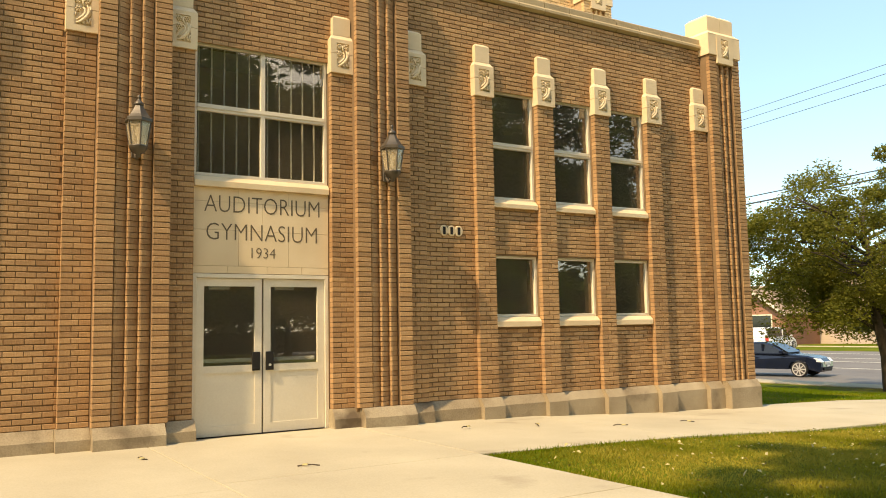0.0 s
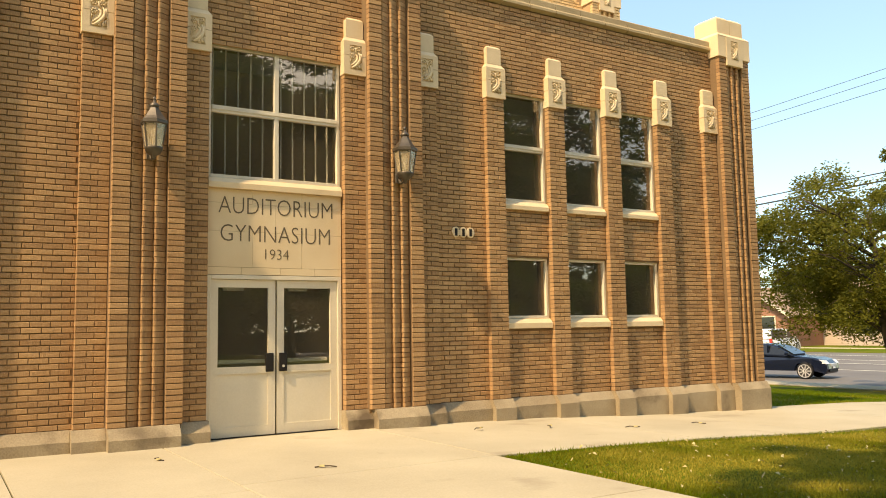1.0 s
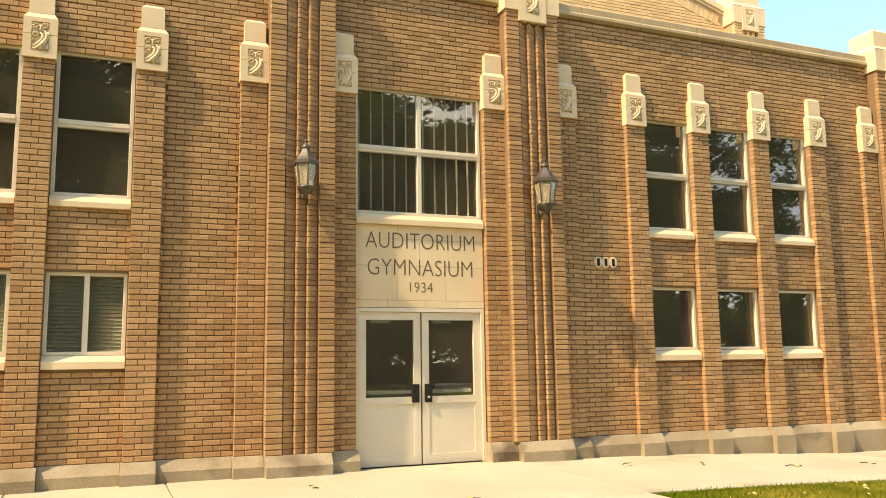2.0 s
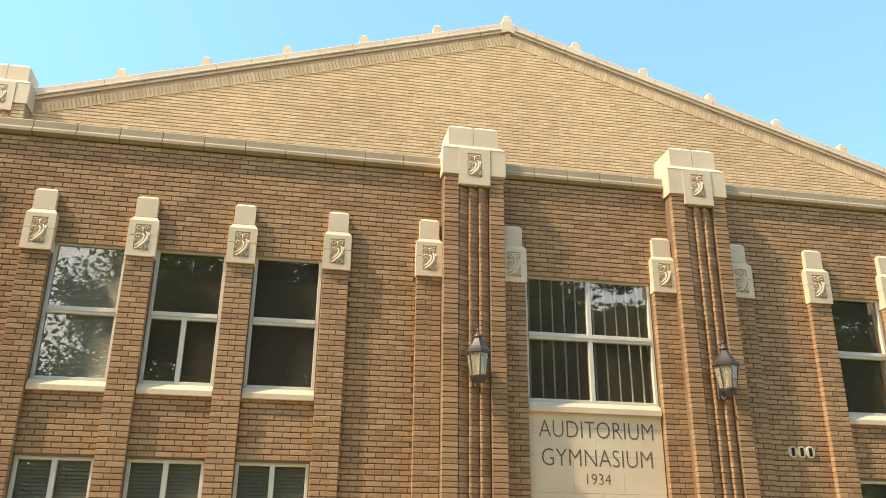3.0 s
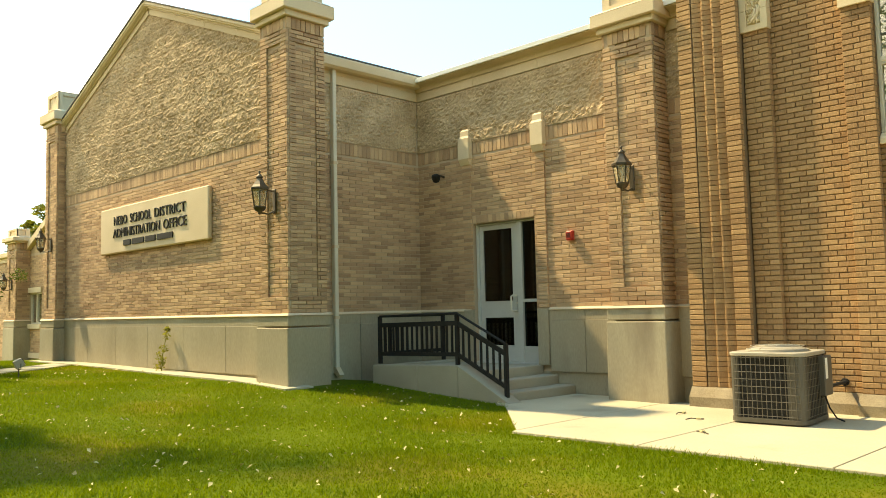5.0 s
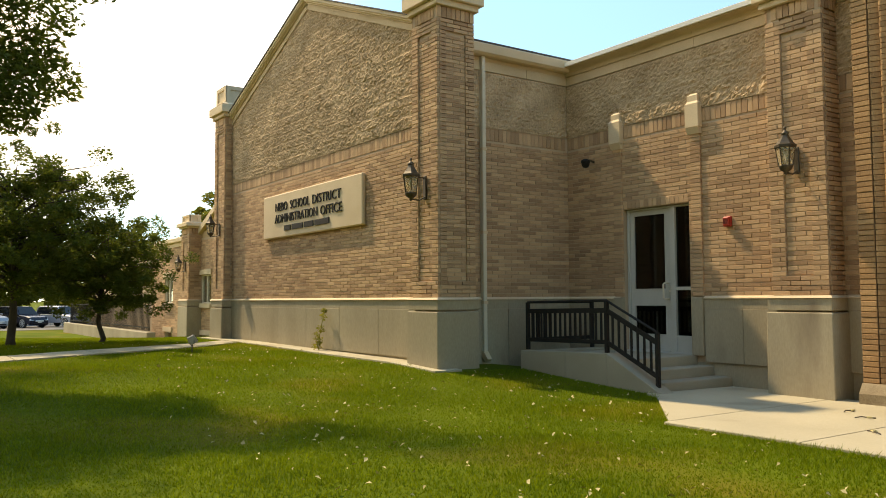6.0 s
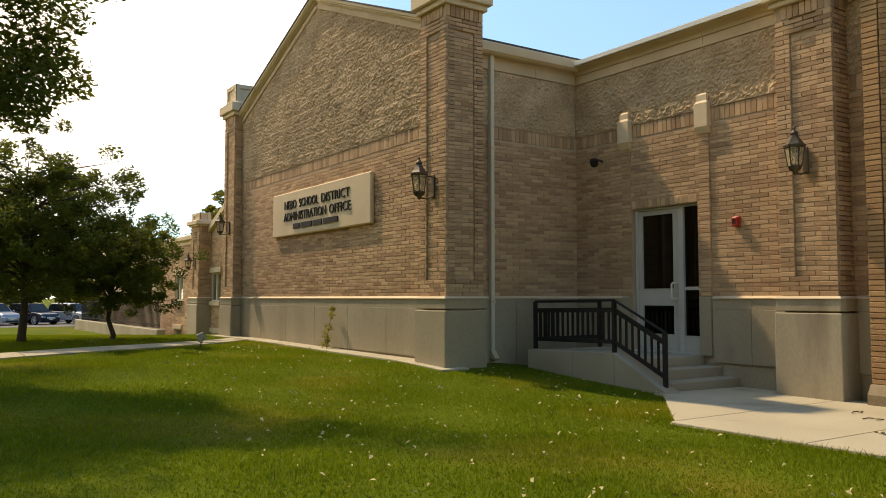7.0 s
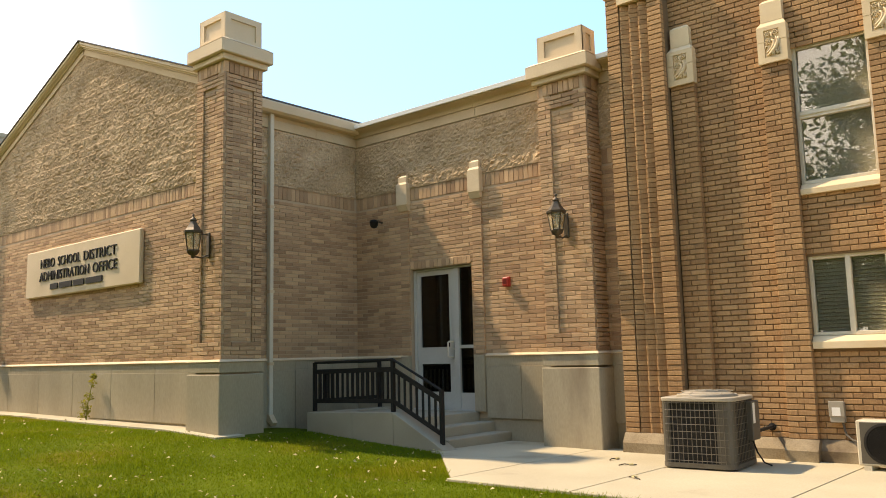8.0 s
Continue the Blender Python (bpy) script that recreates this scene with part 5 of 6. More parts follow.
# landing, steps and low wall
st = thing("stairs", "grey concrete landing with three steps and a sloping side wall", "stairs", kind="structure")
part("landing", box(-15.12, -12.87, -1.42, YD + 0.06, -0.3, 0.505), STEP, st, bevel=0.008)
part("step", box(-12.869, -12.55, -1.42, YD - 0.002, -0.3, 0.355), STEP, st, bevel=0.012)
part("step", box(-12.549, -12.22, -1.42, YD - 0.002, -0.3, 0.205), STEP, st, bevel=0.012)
for a, b in ((-15.13, -14.02), (-14.016, -13.10)):
    pts = [(a, -0.1), (b, -0.1), (b, 0.55 + (b + 15.13) * 0.0246), (a, 0.55 + (a + 15.13) * 0.0246)]
    part("side_wall", prism(pts, -1.70, -1.421, "y"), STEP, st, "low cast concrete side wall", bevel=0.008)
part("side_wall", prism([(-13.096, -0.15), (-12.0, -0.2), (-11.98, 0.05), (-12.10, 0.10), (-13.096, 0.60)], -1.70, -1.421, "y"), STEP, st, bevel=0.008)
part("side_wall", box(-15.13, -14.87, -1.419, YD - 0.06, -0.2, 0.545), STEP, st, bevel=0.008)

rl = thing("handrail", "black metal guard rail with upright bars on the low wall", "railing", kind="structure")
yr = -1.56
A, B, C = (-15.085, 0.575), (-13.22, 0.605), (-12.22, 0.14)


def rail_line(z, r, name):
    part(name, tube([(A[0], yr, A[1] + z), (B[0], yr, B[1] + z), (C[0], yr, C[1] + z)], r, 8), BLACK, rl)


rail_line(0.80, 0.021, "top_rail")
for z0, z1 in ((0.61, 0.685), (0.125, 0.19)):
    for p, q in ((A, B), (B, C)):
        part("cross_rail", prism([(p[0], p[1] + z0), (q[0], q[1] + z0), (q[0], q[1] + z1), (p[0], p[1] + z1)], yr - 0.018, yr + 0.018, "y"), BLACK, rl)
for p in (A, B, C):
    part("post", box(p[0] - 0.028, p[0] + 0.028, yr - 0.028, yr + 0.028, p[1] - 0.01, p[1] + 0.80), BLACK, rl)
for p, q, n in ((A, B, 15), (B, C, 7)):
    for k in range(1, n + 1):
        f = k / (n + 1)
        x, z = p[0] + (q[0] - p[0]) * f, p[1] + (q[1] - p[1]) * f
        part("bar", box(x - 0.016, x + 0.016, yr - 0.012, yr + 0.012, z + 0.15, z + 0.65), BLACK, rl)
part("top_rail", tube([(A[0], yr, A[1] + 0.80), (A[0], -0.02, A[1] + 0.80)], 0.021, 8), BLACK, rl)
for z0, z1 in ((0.61, 0.685), (0.125, 0.19)):
    part("cross_rail", box(A[0] - 0.018, A[0] + 0.018, yr + 0.02, -0.02, A[1] + z0, A[1] + z1), BLACK, rl)
part("post", box(A[0] - 0.028, A[0] + 0.028, -0.05, 0.006, A[1] - 0.04, A[1] + 0.80), BLACK, rl)
for k in range(1, 12):
    y = yr + k * 0.125
    part("bar", box(A[0] - 0.012, A[0] + 0.012, y - 0.016, y + 0.016, A[1] + 0.15, A[1] + 0.65), BLACK, rl)

# ---- machines at the gymnasium wall ----
ac = thing("air_conditioner", "large grey condenser unit with a wire grille on the pavement", "air conditioner")
W2 = 0.43


def rounded(w, r, n=5):
    out = []
    for cx, cy, a0 in ((w - r, w - r, 0), (-w + r, w - r, 90), (-w + r, -w + r, 180), (w - r, -w + r, 270)):
        out += [(cx + r * math.cos(radians(a0 + 90 * k / n)), cy + r * math.sin(radians(a0 + 90 * k / n))) for k in range(n + 1)]
    return out


part("base_pan", prism(rounded(W2 + 0.01, 0.12), 0.02, 0.07, "z"), ACGREY, ac)
part("coil", prism(rounded(W2 - 0.035, 0.10), 0.07, 0.78, "z"), FIN, ac, "dark finned coil")
part("top_cover", prism(rounded(W2 + 0.015, 0.13), 0.78, 0.825, "z"), ACTOP, ac, bevel=0.008)
part("fan_ring", lathe([(0.37, 0.825), (0.345, 0.842), (0.24, 0.888), (0.10, 0.898), (0.0, 0.90)], 24), ACTOP, ac, "domed fan guard", smooth=True)
for k in range(5):
    r = 0.10 + k * 0.05
    part("guard_ring", tube([(r * math.cos(a), r * math.sin(a), 0.905 - r * 0.06) for a in [i * math.pi / 12 for i in range(25)]], 0.004, 4), ACTOP, ac)
for k in range(9):
    z = 0.10 + k * 0.083
    ring = rounded(W2, 0.11)
    part("wire", tube([(x, y, z) for x, y in ring + ring[:1]], 0.004, 4), ACWIRE, ac)
for s in range(4):
    for k in range(13):
        u = -0.33 + k * 0.055
        x, y = [(u, -W2), (W2, u), (u, W2), (-W2, u)][s]
        part("wire", box(x - 0.0028, x + 0.0028, y - 0.0028, y + 0.0028, 0.07, 0.78), ACWIRE, ac)
for cx, cy in ((1, 1), (-1, 1), (-1, -1), (1, -1)):
    part("corner_post", lathe([(0.055, 0.07), (0.055, 0.78)], 10, at=(cx * (W2 - 0.065), cy * (W2 - 0.065), 0)), ACGREY, ac)
arc = [(W2 - 0.11 + 0.104 * math.cos(radians(a)), -W2 + 0.11 + 0.104 * math.sin(radians(a))) for a in range(-90, 1, 15)]
part("corner_panel", prism([(W2 - 0.19, -W2 + 0.006), *arc, (W2 - 0.006, -W2 + 0.15), (W2 - 0.03, -W2 + 0.15), (W2 - 0.06, -W2 + 0.06), (W2 - 0.19, -W2 + 0.03)], 0.07, 0.78, "z"), ACGREY, ac, "plain rounded corner panel")
part("guard_rim", tube([(0.345 * math.cos(a), 0.345 * math.sin(a), 0.845) for a in [i * math.pi / 14 for i in range(29)]], 0.009, 6), ACTOP, ac)
for k in range(10):
    a = k * math.pi / 5
    part("guard_spoke", tube([(0.34 * math.cos(a), 0.34 * math.sin(a), 0.848), (0.22 * math.cos(a), 0.22 * math.sin(a), 0.895), (0.06 * math.cos(a), 0.06 * math.sin(a), 0.902)], 0.004, 4), ACTOP, ac)
part("service_panel", box(W2 - 0.02, W2 + 0.06, 0.12, 0.40, 0.30, 0.76), ACGREY, ac, bevel=0.01)
part("data_label", box(W2 + 0.061, W2 + 0.064, 0.14, 0.22, 0.50, 0.74), BLIND, ac, "white data label")
ac.matrix_basis = pose(-8.36, -1.08, gz(-8.5, -1.1) + 0.03, 0, 0, 4)

pp = thing("refrigerant_pipe", "grey insulated pipes running from wall to condenser", "pipe")
part("pipe", tube([(-7.94, -0.86, 0.43), (-7.96, -0.62, 0.44), (-7.97, -0.30, 0.45), (-7.98, -0.02, 0.45)], 0.024, 8), FIN, pp, "dark insulated line")
# raised disc, black to stand for the shade inside the pipe hole
part("hole_disc", lathe([(0.05, 0.0), (0.05, 0.02), (0.03, 0.025)], 12), BLACK, pp, "black disc in place of the dark pipe hole", m=pose(-7.98, -0.012, 0.45, 90))
part("conduit", tube([(-7.90, -0.90, 0.36), (-7.88, -0.84, 0.22), (-7.82, -0.80, 0.10), (-7.72, -0.84, 0.075)], 0.010, 8), BLACK, pp, "thin dark cable")

sp = thing("mini_split", "low cream heat pump with a round black fan grille", "heat pump")
part("case", box(-0.42, 0.42, -0.16, 0.14, 0.05, 0.55), BEIGE, sp, bevel=0.012)
part("foot", box(-0.36, -0.28, -0.18, 0.16, 0.0, 0.05), BEIGE, sp)
part("foot", box(0.26, 0.34, -0.18, 0.16, 0.0, 0.05), BEIGE, sp)
part("fan_recess", lathe([(0.215, 0.0), (0.225, 0.012), (0.20, 0.016), (0.19, 0.006), (0.0, 0.004)], 28), BLACK, sp, "round black fan opening", m=pose(-0.12, -0.163, 0.30, 90))
part("grille_panel", box(-0.38, 0.14, -0.164, -0.158, 0.075, 0.53), ACGREY, sp, "dark square grille panel", bevel=0.002)
part("badge_plate", box(0.185, 0.315, -0.1625, -0.1575, 0.325, 0.45), BLIND, sp, "pale badge plate")
for z in (0.20, 0.46):
    part("side_grip", box(0.418, 0.426, -0.06, 0.04, z, z + 0.05), ACGREY, sp)
part("line_cover", tube([(0.44, -0.02, 0.30), (0.50, 0.02, 0.22), (0.50, 0.10, 0.10), (0.47, 0.25, 0.06)], 0.02, 8), BLACK, sp, "black line set")
for k in range(9):
    r = 0.04 + k * 0.02
    part("grille_ring", tube([(-0.12 + r * math.cos(a), -0.178, 0.30 + r * math.sin(a)) for a in [i * math.pi / 10 for i in range(21)]], 0.0025, 4), BLACK, sp)
for k in range(6):
    a = k * math.pi / 6
    part("grille_spoke", tube([(-0.12 - 0.21 * math.cos(a), -0.176, 0.30 - 0.21 * math.sin(a)), (-0.12 + 0.21 * math.cos(a), -0.176, 0.30 + 0.21 * math.sin(a))], 0.003, 4), BLACK, sp)
for k in range(3):
    a = math.pi / 2 + k * 2 * math.pi / 3
    cx, cz = 0.25 + 0.02 * math.cos(a), 0.40 + 0.02 * math.sin(a)
    part("badge_mark", box(cx - 0.014, cx + 0.014, -0.1655, -0.162, cz - 0.014, cz + 0.014), RED, sp, "small red badge mark")
part("badge_bar", box(0.205, 0.295, -0.1655, -0.162, 0.338, 0.35), BLACK, sp)
part("side_cover", box(0.42, 0.47, -0.10, 0.08, 0.10, 0.36), BEIGE, sp, bevel=0.008)
sp.matrix_basis = pose(-6.42, -0.44, gz(-6.5, -0.4) + 0.03)

db = thing("disconnect_box", "small grey electrical disconnect box on the brick wall", "electrical box")
part("case", box(-0.08, 0.08, -0.09, 0.0, -0.12, 0.12), ACTOP, db, bevel=0.006)
part("lid", box(-0.088, 0.088, -0.10, -0.09, -0.05, 0.135), ACTOP, db, bevel=0.004)
part("notice", box(-0.05, 0.045, -0.103, -0.10, -0.04, 0.06), BLIND, db, "white notice")
part("conduit", tube([(0.05, -0.05, -0.12), (0.08, -0.06, -0.26), (0.16, -0.10, -0.32), (0.30, -0.25, -0.33)], 0.013, 8), ACGREY, db, "curved grey conduit")
db.matrix_basis = pose(-7.17, -0.012, 0.655)
vt = thing("wall_pipe_stub", "short rusty pipe stub above the base course", "pipe")
part("stub", tube([(-5.33, -0.02, 0.47), (-5.33, -0.10, 0.47), (-5.33, -0.14, 0.43)], 0.03, 8), BRONZE, vt)

fl = thing("floodlight", "small grey ground floodlight on a stake", "floodlight")
part("stake", tube([(0, 0, -0.1), (0, 0, 0.24)], 0.018, 8), ACGREY, fl)
part("head", box(-0.15, 0.15, -0.12, 0.12, -0.11, 0.11, top=0.02), ACTOP, fl, "grey cast housing", bevel=0.015, m=pose(0, 0, 0.36, 28, 0, -12))
part("lens", box(-0.12, 0.12, 0.115, 0.124, -0.085, 0.085), CARGLASS, fl, "dark glass front", m=pose(0, 0, 0.36, 28, 0, -12))
part("yoke", tube([(-0.17, 0, 0.36), (-0.17, 0, 0.22), (0, 0, 0.19), (0.17, 0, 0.22), (0.17, 0, 0.36)], 0.012, 6), ACGREY, fl)
fl.matrix_basis = pose(-20.75, -5.6, gz(-20.75, -5.6)) @ Matrix.Scale(0.72, 4)

# ---- trees ----


def leaf_cloud(name, centres, radii, per, size, material, parent, seed, flat=0.7, droop=0.0):
    """Clumps of small folded leaves round the given centres."""
    g = np.random.default_rng(seed)
    c = np.repeat(np.array(centres, float), per, axis=0)
    r = np.repeat(np.array(radii, float), per)[:, None]
    n = len(c)
    d = g.normal(size=(n, 3))
    d /= np.linalg.norm(d, axis=1, keepdims=True)
    rad = g.uniform(0.25, 1.0, (n, 1)) ** 0.6
    p = c + d * rad * r * np.array([1, 1, flat])
    p[:, 2] -= droop * g.uniform(0, 1, n) * r[:, 0]
    a = g.normal(size=(n, 3)) * np.array([1, 1, 0.55])
    a /= np.linalg.norm(a, axis=1, keepdims=True)
    b = np.cross(a, g.normal(size=(n, 3)))
    b /= np.linalg.norm(b, axis=1, keepdims=True)
    s = size * g.uniform(0.55, 1.3, (n, 1))
    nrm = np.cross(a, b)
    v = np.stack([p - a * s, p + b * s * 0.42 + nrm * s * 0.12, p + a * s, p - b * s * 0.42 + nrm * s * 0.12], 1).reshape(-1, 3)
    i = np.arange(n)[:, None] * 4
    f = np.concatenate([i + [[0, 1, 2]], i + [[0, 2, 3]]], 1).reshape(-1, 3)
    data = bpy.data.meshes.new(name)
    data.vertices.add(len(v))
    data.vertices.foreach_set("co", v.ravel())
    data.loops.add(f.size)
    data.loops.foreach_set("vertex_index", f.ravel().astype(np.int32))
    data.polygons.add(len(f))
    data.polygons.foreach_set("loop_start", np.arange(0, f.size, 3, dtype=np.int32))
    data.update()
    data.validate()
    return finish(name, data, material, parent, kind="stuff")


def tree(label, x, y, height, spread, low, trunk, seed, leaf=0.09, per=150, clumps=60, material=None, lean=(0, 0), group="", droop=0.3, boughs=(), clump=1.0):
    """Tapered trunk, forking limbs, and clumps of leaves gathered round the twigs."""
    g = random.Random(seed)
    material = material or LEAF
    z0 = sheet_height(x, y) - 0.05
    t = thing("tree", label, "tree", group, m=pose(x, y, z0))
    top = Vector((lean[0], lean[1], height * 0.72))
    pts = [top * s + Vector((g.uniform(-0.08, 0.08), g.uniform(-0.08, 0.08), 0)) * (1 if 0 < s < 1 else 0) for s in (0, 0.05, 0.2, 0.4, 0.6, 0.8, 1)]
    part("trunk", tube(pts, [trunk * f for f in (1.35, 1.05, 0.9, 0.75, 0.55, 0.35, 0.15)], 10), BARK, t, smooth=True)
    centres, radii = [], []
    limbs = bmesh.new()
    n = max(6, clumps // 6)
    for k in range(n):
        f = 0.30 + 0.65 * k / n
        start = top * max(f, low / height / 0.72 * 0.75)
        ang = k * 2.399 + g.uniform(-0.4, 0.4)
        hz = (start.z - low) / max(height - low, 0.1)
        reach = spread * (0.55 + 0.5 * math.sin(math.pi * min(max(0.18 + hz * 0.85, 0), 1))) * g.uniform(0.75, 1.1)
        end = start + Vector((math.cos(ang) * reach, math.sin(ang) * reach, g.uniform(0.05, 0.35) * height * 0.45))
        end.z = min(end.z, height * 0.97)
        mid = start.lerp(end, 0.5) + Vector((0, 0, 0.06 * height * g.uniform(0.2, 1)))
        tube([start, start.lerp(mid, 0.5) + Vector((0, 0, 0.1)), mid, mid.lerp(end, 0.6), end], [trunk * q for q in (0.36, 0.28, 0.2, 0.12, 0.05)], 6, limbs)
        for q in range(6):
            s = 0.40 + 0.62 * q / 5
            c = (start.lerp(mid, s * 2) if s < 0.5 else mid.lerp(end, min(s * 2 - 1, 1.1)))
            off = Vector((g.gauss(0, 1), g.gauss(0, 1), g.gauss(0, 0.7))) * spread * 0.17
            c2 = c + off
            if c2.z < low:
                c2.z = low + g.uniform(0, 0.5)
            tube([c, c.lerp(c2, 0.5) + Vector((0, 0, 0.05)), c2], [trunk * 0.09, trunk * 0.06, trunk * 0.02], 4, limbs)
            centres.append(c2[:])
            radii.append(spread * g.uniform(0.13, 0.27) * clump)
    for k in range(8):
        centres.append((top.x + g.gauss(0, spread * 0.2), top.y + g.gauss(0, spread * 0.2), height * g.uniform(0.76, 1.0)))
        radii.append(spread * g.uniform(0.12, 0.24) * clump)
    for b in boughs:
        end = Vector(b)
        start = Vector((0, 0, max(end.z - 1.2, 2.2)))
        tube([start, start.lerp(end, 0.35) + Vector((0, 0, 0.4)), start.lerp(end, 0.75) + Vector((0, 0, 0.25)), end], [trunk * q for q in (0.3, 0.2, 0.1, 0.03)], 6, limbs)
        for q in range(6):
            c = start.lerp(end, 0.66 + 0.075 * q) + Vector((g.gauss(0, 0.22), g.gauss(0, 0.18), g.gauss(0, 0.22)))
            centres.append(c[:])
            radii.append(g.uniform(0.36, 0.62))
    part("bough", limbs, BARK, t, kind="stuff", smooth=True)
    leaf_cloud("crown", centres, radii, per, leaf, material, t, seed, droop=droop)
    return t


tree("leafy shade tree arching over the lawn", -18.9, -13.6, 12.0, 4.6, 3.6, 0.22, 11, 0.06, 520, 90,
     boughs=((2.1, 4.3, 5.0), (2.0, 4.3, 4.3), (2.1, 4.1, 3.7), (2.1, 4.45, 5.6), (2.0, 4.1, 6.5), (1.7, 3.4, 4.6), (1.7, 3.2, 3.7), (1.9, 3.9, 7.2)))
tree("broad shade tree standing on the front lawn", -6.2, -14.4, 14.0, 5.6, 7.8, 0.30, 12, 0.13, 300, 100,
     boughs=((2.6, 7.0, 9.3), (1.5, 6.6, 8.8), (3.6, 6.6, 9.2), (3.2, 7.6, 9.6), (4.6, 6.9, 9.0), (5.4, 7.4, 9.4)))
tree("tall shade tree on the front lawn", 6.5, -18.0, 14.5, 6.8, 7.4, 0.32, 13, 0.14, 700, 100)
tree("tall shade tree near the front footpath", -2.5, -24.0, 14.0, 6.5, 3.0, 0.32, 17, 0.15, 450, 84)
# two unseen trees, added so that the upper panes mirror less sky
tree("very tall unseen tree added to darken upper window reflections", -10.5, -31.0, 20.0, 7.5, 3.0, 0.4, 18, 0.2, 170, 84)
tree("very tall unseen tree added to darken upper window reflections", 4.5, -32.0, 19.0, 7.5, 3.0, 0.4, 19, 0.2, 170, 84)
tree("tall shade tree on the front lawn", 18.8, -17.8, 15.5, 6.8, 7.4, 0.3, 14, 0.14, 650, 96)
tree("tall shade tree beyond the footpath", -31, -22, 13, 6.5, 3.0, 0.3, 15, 0.14, 150, 72)
tree("dark green young tree with a slim trunk on the lawn", -24.2, -8.45, 5.2, 1.9, 1.0, 0.085, 21, 0.05, 130, 390, clump=0.62, droop=0.5)
tree("small dark green tree beside the sloping wall", -25.4, -6.35, 3.7, 1.45, 0.65, 0.06, 22, 0.045, 130, 330, clump=0.62, droop=0.5)
tree("green street tree with feathery olive foliage", 19.3, 2.5, 7.3, 3.7, 2.0, 0.18, 31, 0.055, 520, 190, LEAF_OLIVE, (0.3, 0.8), droop=0.6, clump=0.75)
tree("tall thin-leaved tree behind the house", 84, 62, 16.0, 5.0, 3.0, 0.3, 32, 0.22, 120, 72, LEAF_OLIVE)
tree("dark tree behind the house", 92, 52, 13.0, 6.0, 2.0, 0.3, 33, 0.25, 140, 72)
tree("dark tree behind the house", 92, 34, 15.0, 7.0, 2.0, 0.3, 35, 0.25, 140, 72)
for k, (x, y, h) in enumerate(((-62, 8.6, 9.6), (-64, 12.5, 9.0), (-92, -17, 9), (-86, -30, 10), (-90, -1, 8), (-94, -36, 11), (-70, 3.5, 5.5), (-98, 4, 8.5), (-97, -3, 9), (-96, -12, 10), (-70, 14, 9.5), (-99, 10, 10), (-88, -8, 12), (-72, -16, 10), (-95, -25, 13))):
    tree("distant tree beyond the parking area", x, y, h, h * 0.42, 0.4, 0.25, 40 + k, 0.25, 110, 66, LEAF if k % 2 else LEAF_OLIVE, group="distant trees")

# unseen row of trees and a hedge, added to darken low window reflections
far_a = tree("unseen leafy tree added to darken low window reflections", -12, -52, 12, 5.5, 0.6, 0.3, 61, 0.3, 140, 78, group="trees beyond the front street")
far_b = tree("unseen leafy tree added to darken low window reflections", 8, -48, 10, 5.5, 0.5, 0.3, 62, 0.3, 140, 78, group="trees beyond the front street")
g4 = random.Random(3)
for k in range(20):
    x = -84 + k * 8.7
    if k % 2:
        copy_thing(far_a, pose(x, -56 + g4.uniform(-5, 5), gz(x, -50), 0, 0, g4.uniform(0, 360)))
    else:
        copy_thing(far_b, pose(x, -50 + g4.uniform(-5, 5), gz(x, -50), 0, 0, g4.uniform(0, 360)))

hedge = thing("hedge", "unseen tall hedge added to keep sky out of window reflections", "hedge", m=pose(0, -64, -0.2))
part("stems", box(-100, 100, -0.5, 0.5, -0.4, 1.6), BARK, hedge)
leaf_cloud("leaves", [(-100 + 1.6 * k, 0, 1.3 + 0.5 * math.sin(k * 1.3)) for k in range(126)], [1.9] * 126, 130, 0.3, LEAF, hedge, 91, flat=0.9)
for z, seed in ((3.4, 92), (5.2, 93)):
    leaf_cloud("leaves", [(-100 + 1.6 * k, 0.4 * math.sin(k * 2.1), z + 0.6 * math.sin(k * 1.7)) for k in range(126)], [2.1] * 126, 150, 0.32, LEAF, hedge, seed, flat=0.9)

# ---- far part of the office wing ----
fw = thing("wall_far", "blended brick wall of the far wing with small windows", "wall", kind="structure", m=pose(0, -2.0, 0))
fholes = [(-31.15, -30.15, 1.33, 2.28), (-31.1, -30.2, -0.15, 0.30), (-35.3, -34.3, 1.33, 2.30), (-35.25, -34.35, -0.15, 0.30), (-40.0, -38.9, 1.33, 2.30)]
part("wall_core", slab(-48, -25.9, -0.6, 3.5, 0.0, 0.25, fholes), WMORTAR, fw)
brickwork(fw, "brick_field", courses(-37, -26.0, 0.0, 3.45, WH, WL, fholes + [(-32.03, -31.18, 0, 4)]), -0.009, 0.01, WBRICK, 0.010, 0.009)
part("gable_field", prism([(-31.2, 3.5), (-25.9, 3.5), (-25.9, 5.80), (-31.2, 3.60)], 0.0, 0.25, "y"), SPLIT, fw)
part("rake_stone", prism([(-31.2, 3.62), (-25.9, 5.82), (-25.9, 6.01), (-31.2, 3.81)], -0.12, 0.25, "y"), TRIM, fw)
part("cornice_stone", box(-48, -32.04, -0.14, 0.3, 3.50, 3.66), TRIM, fw, bevel=0.02)
part("frieze_stone", box(-48, -32.04, -0.04, 0.02, 3.35, 3.499), TRIM, fw)
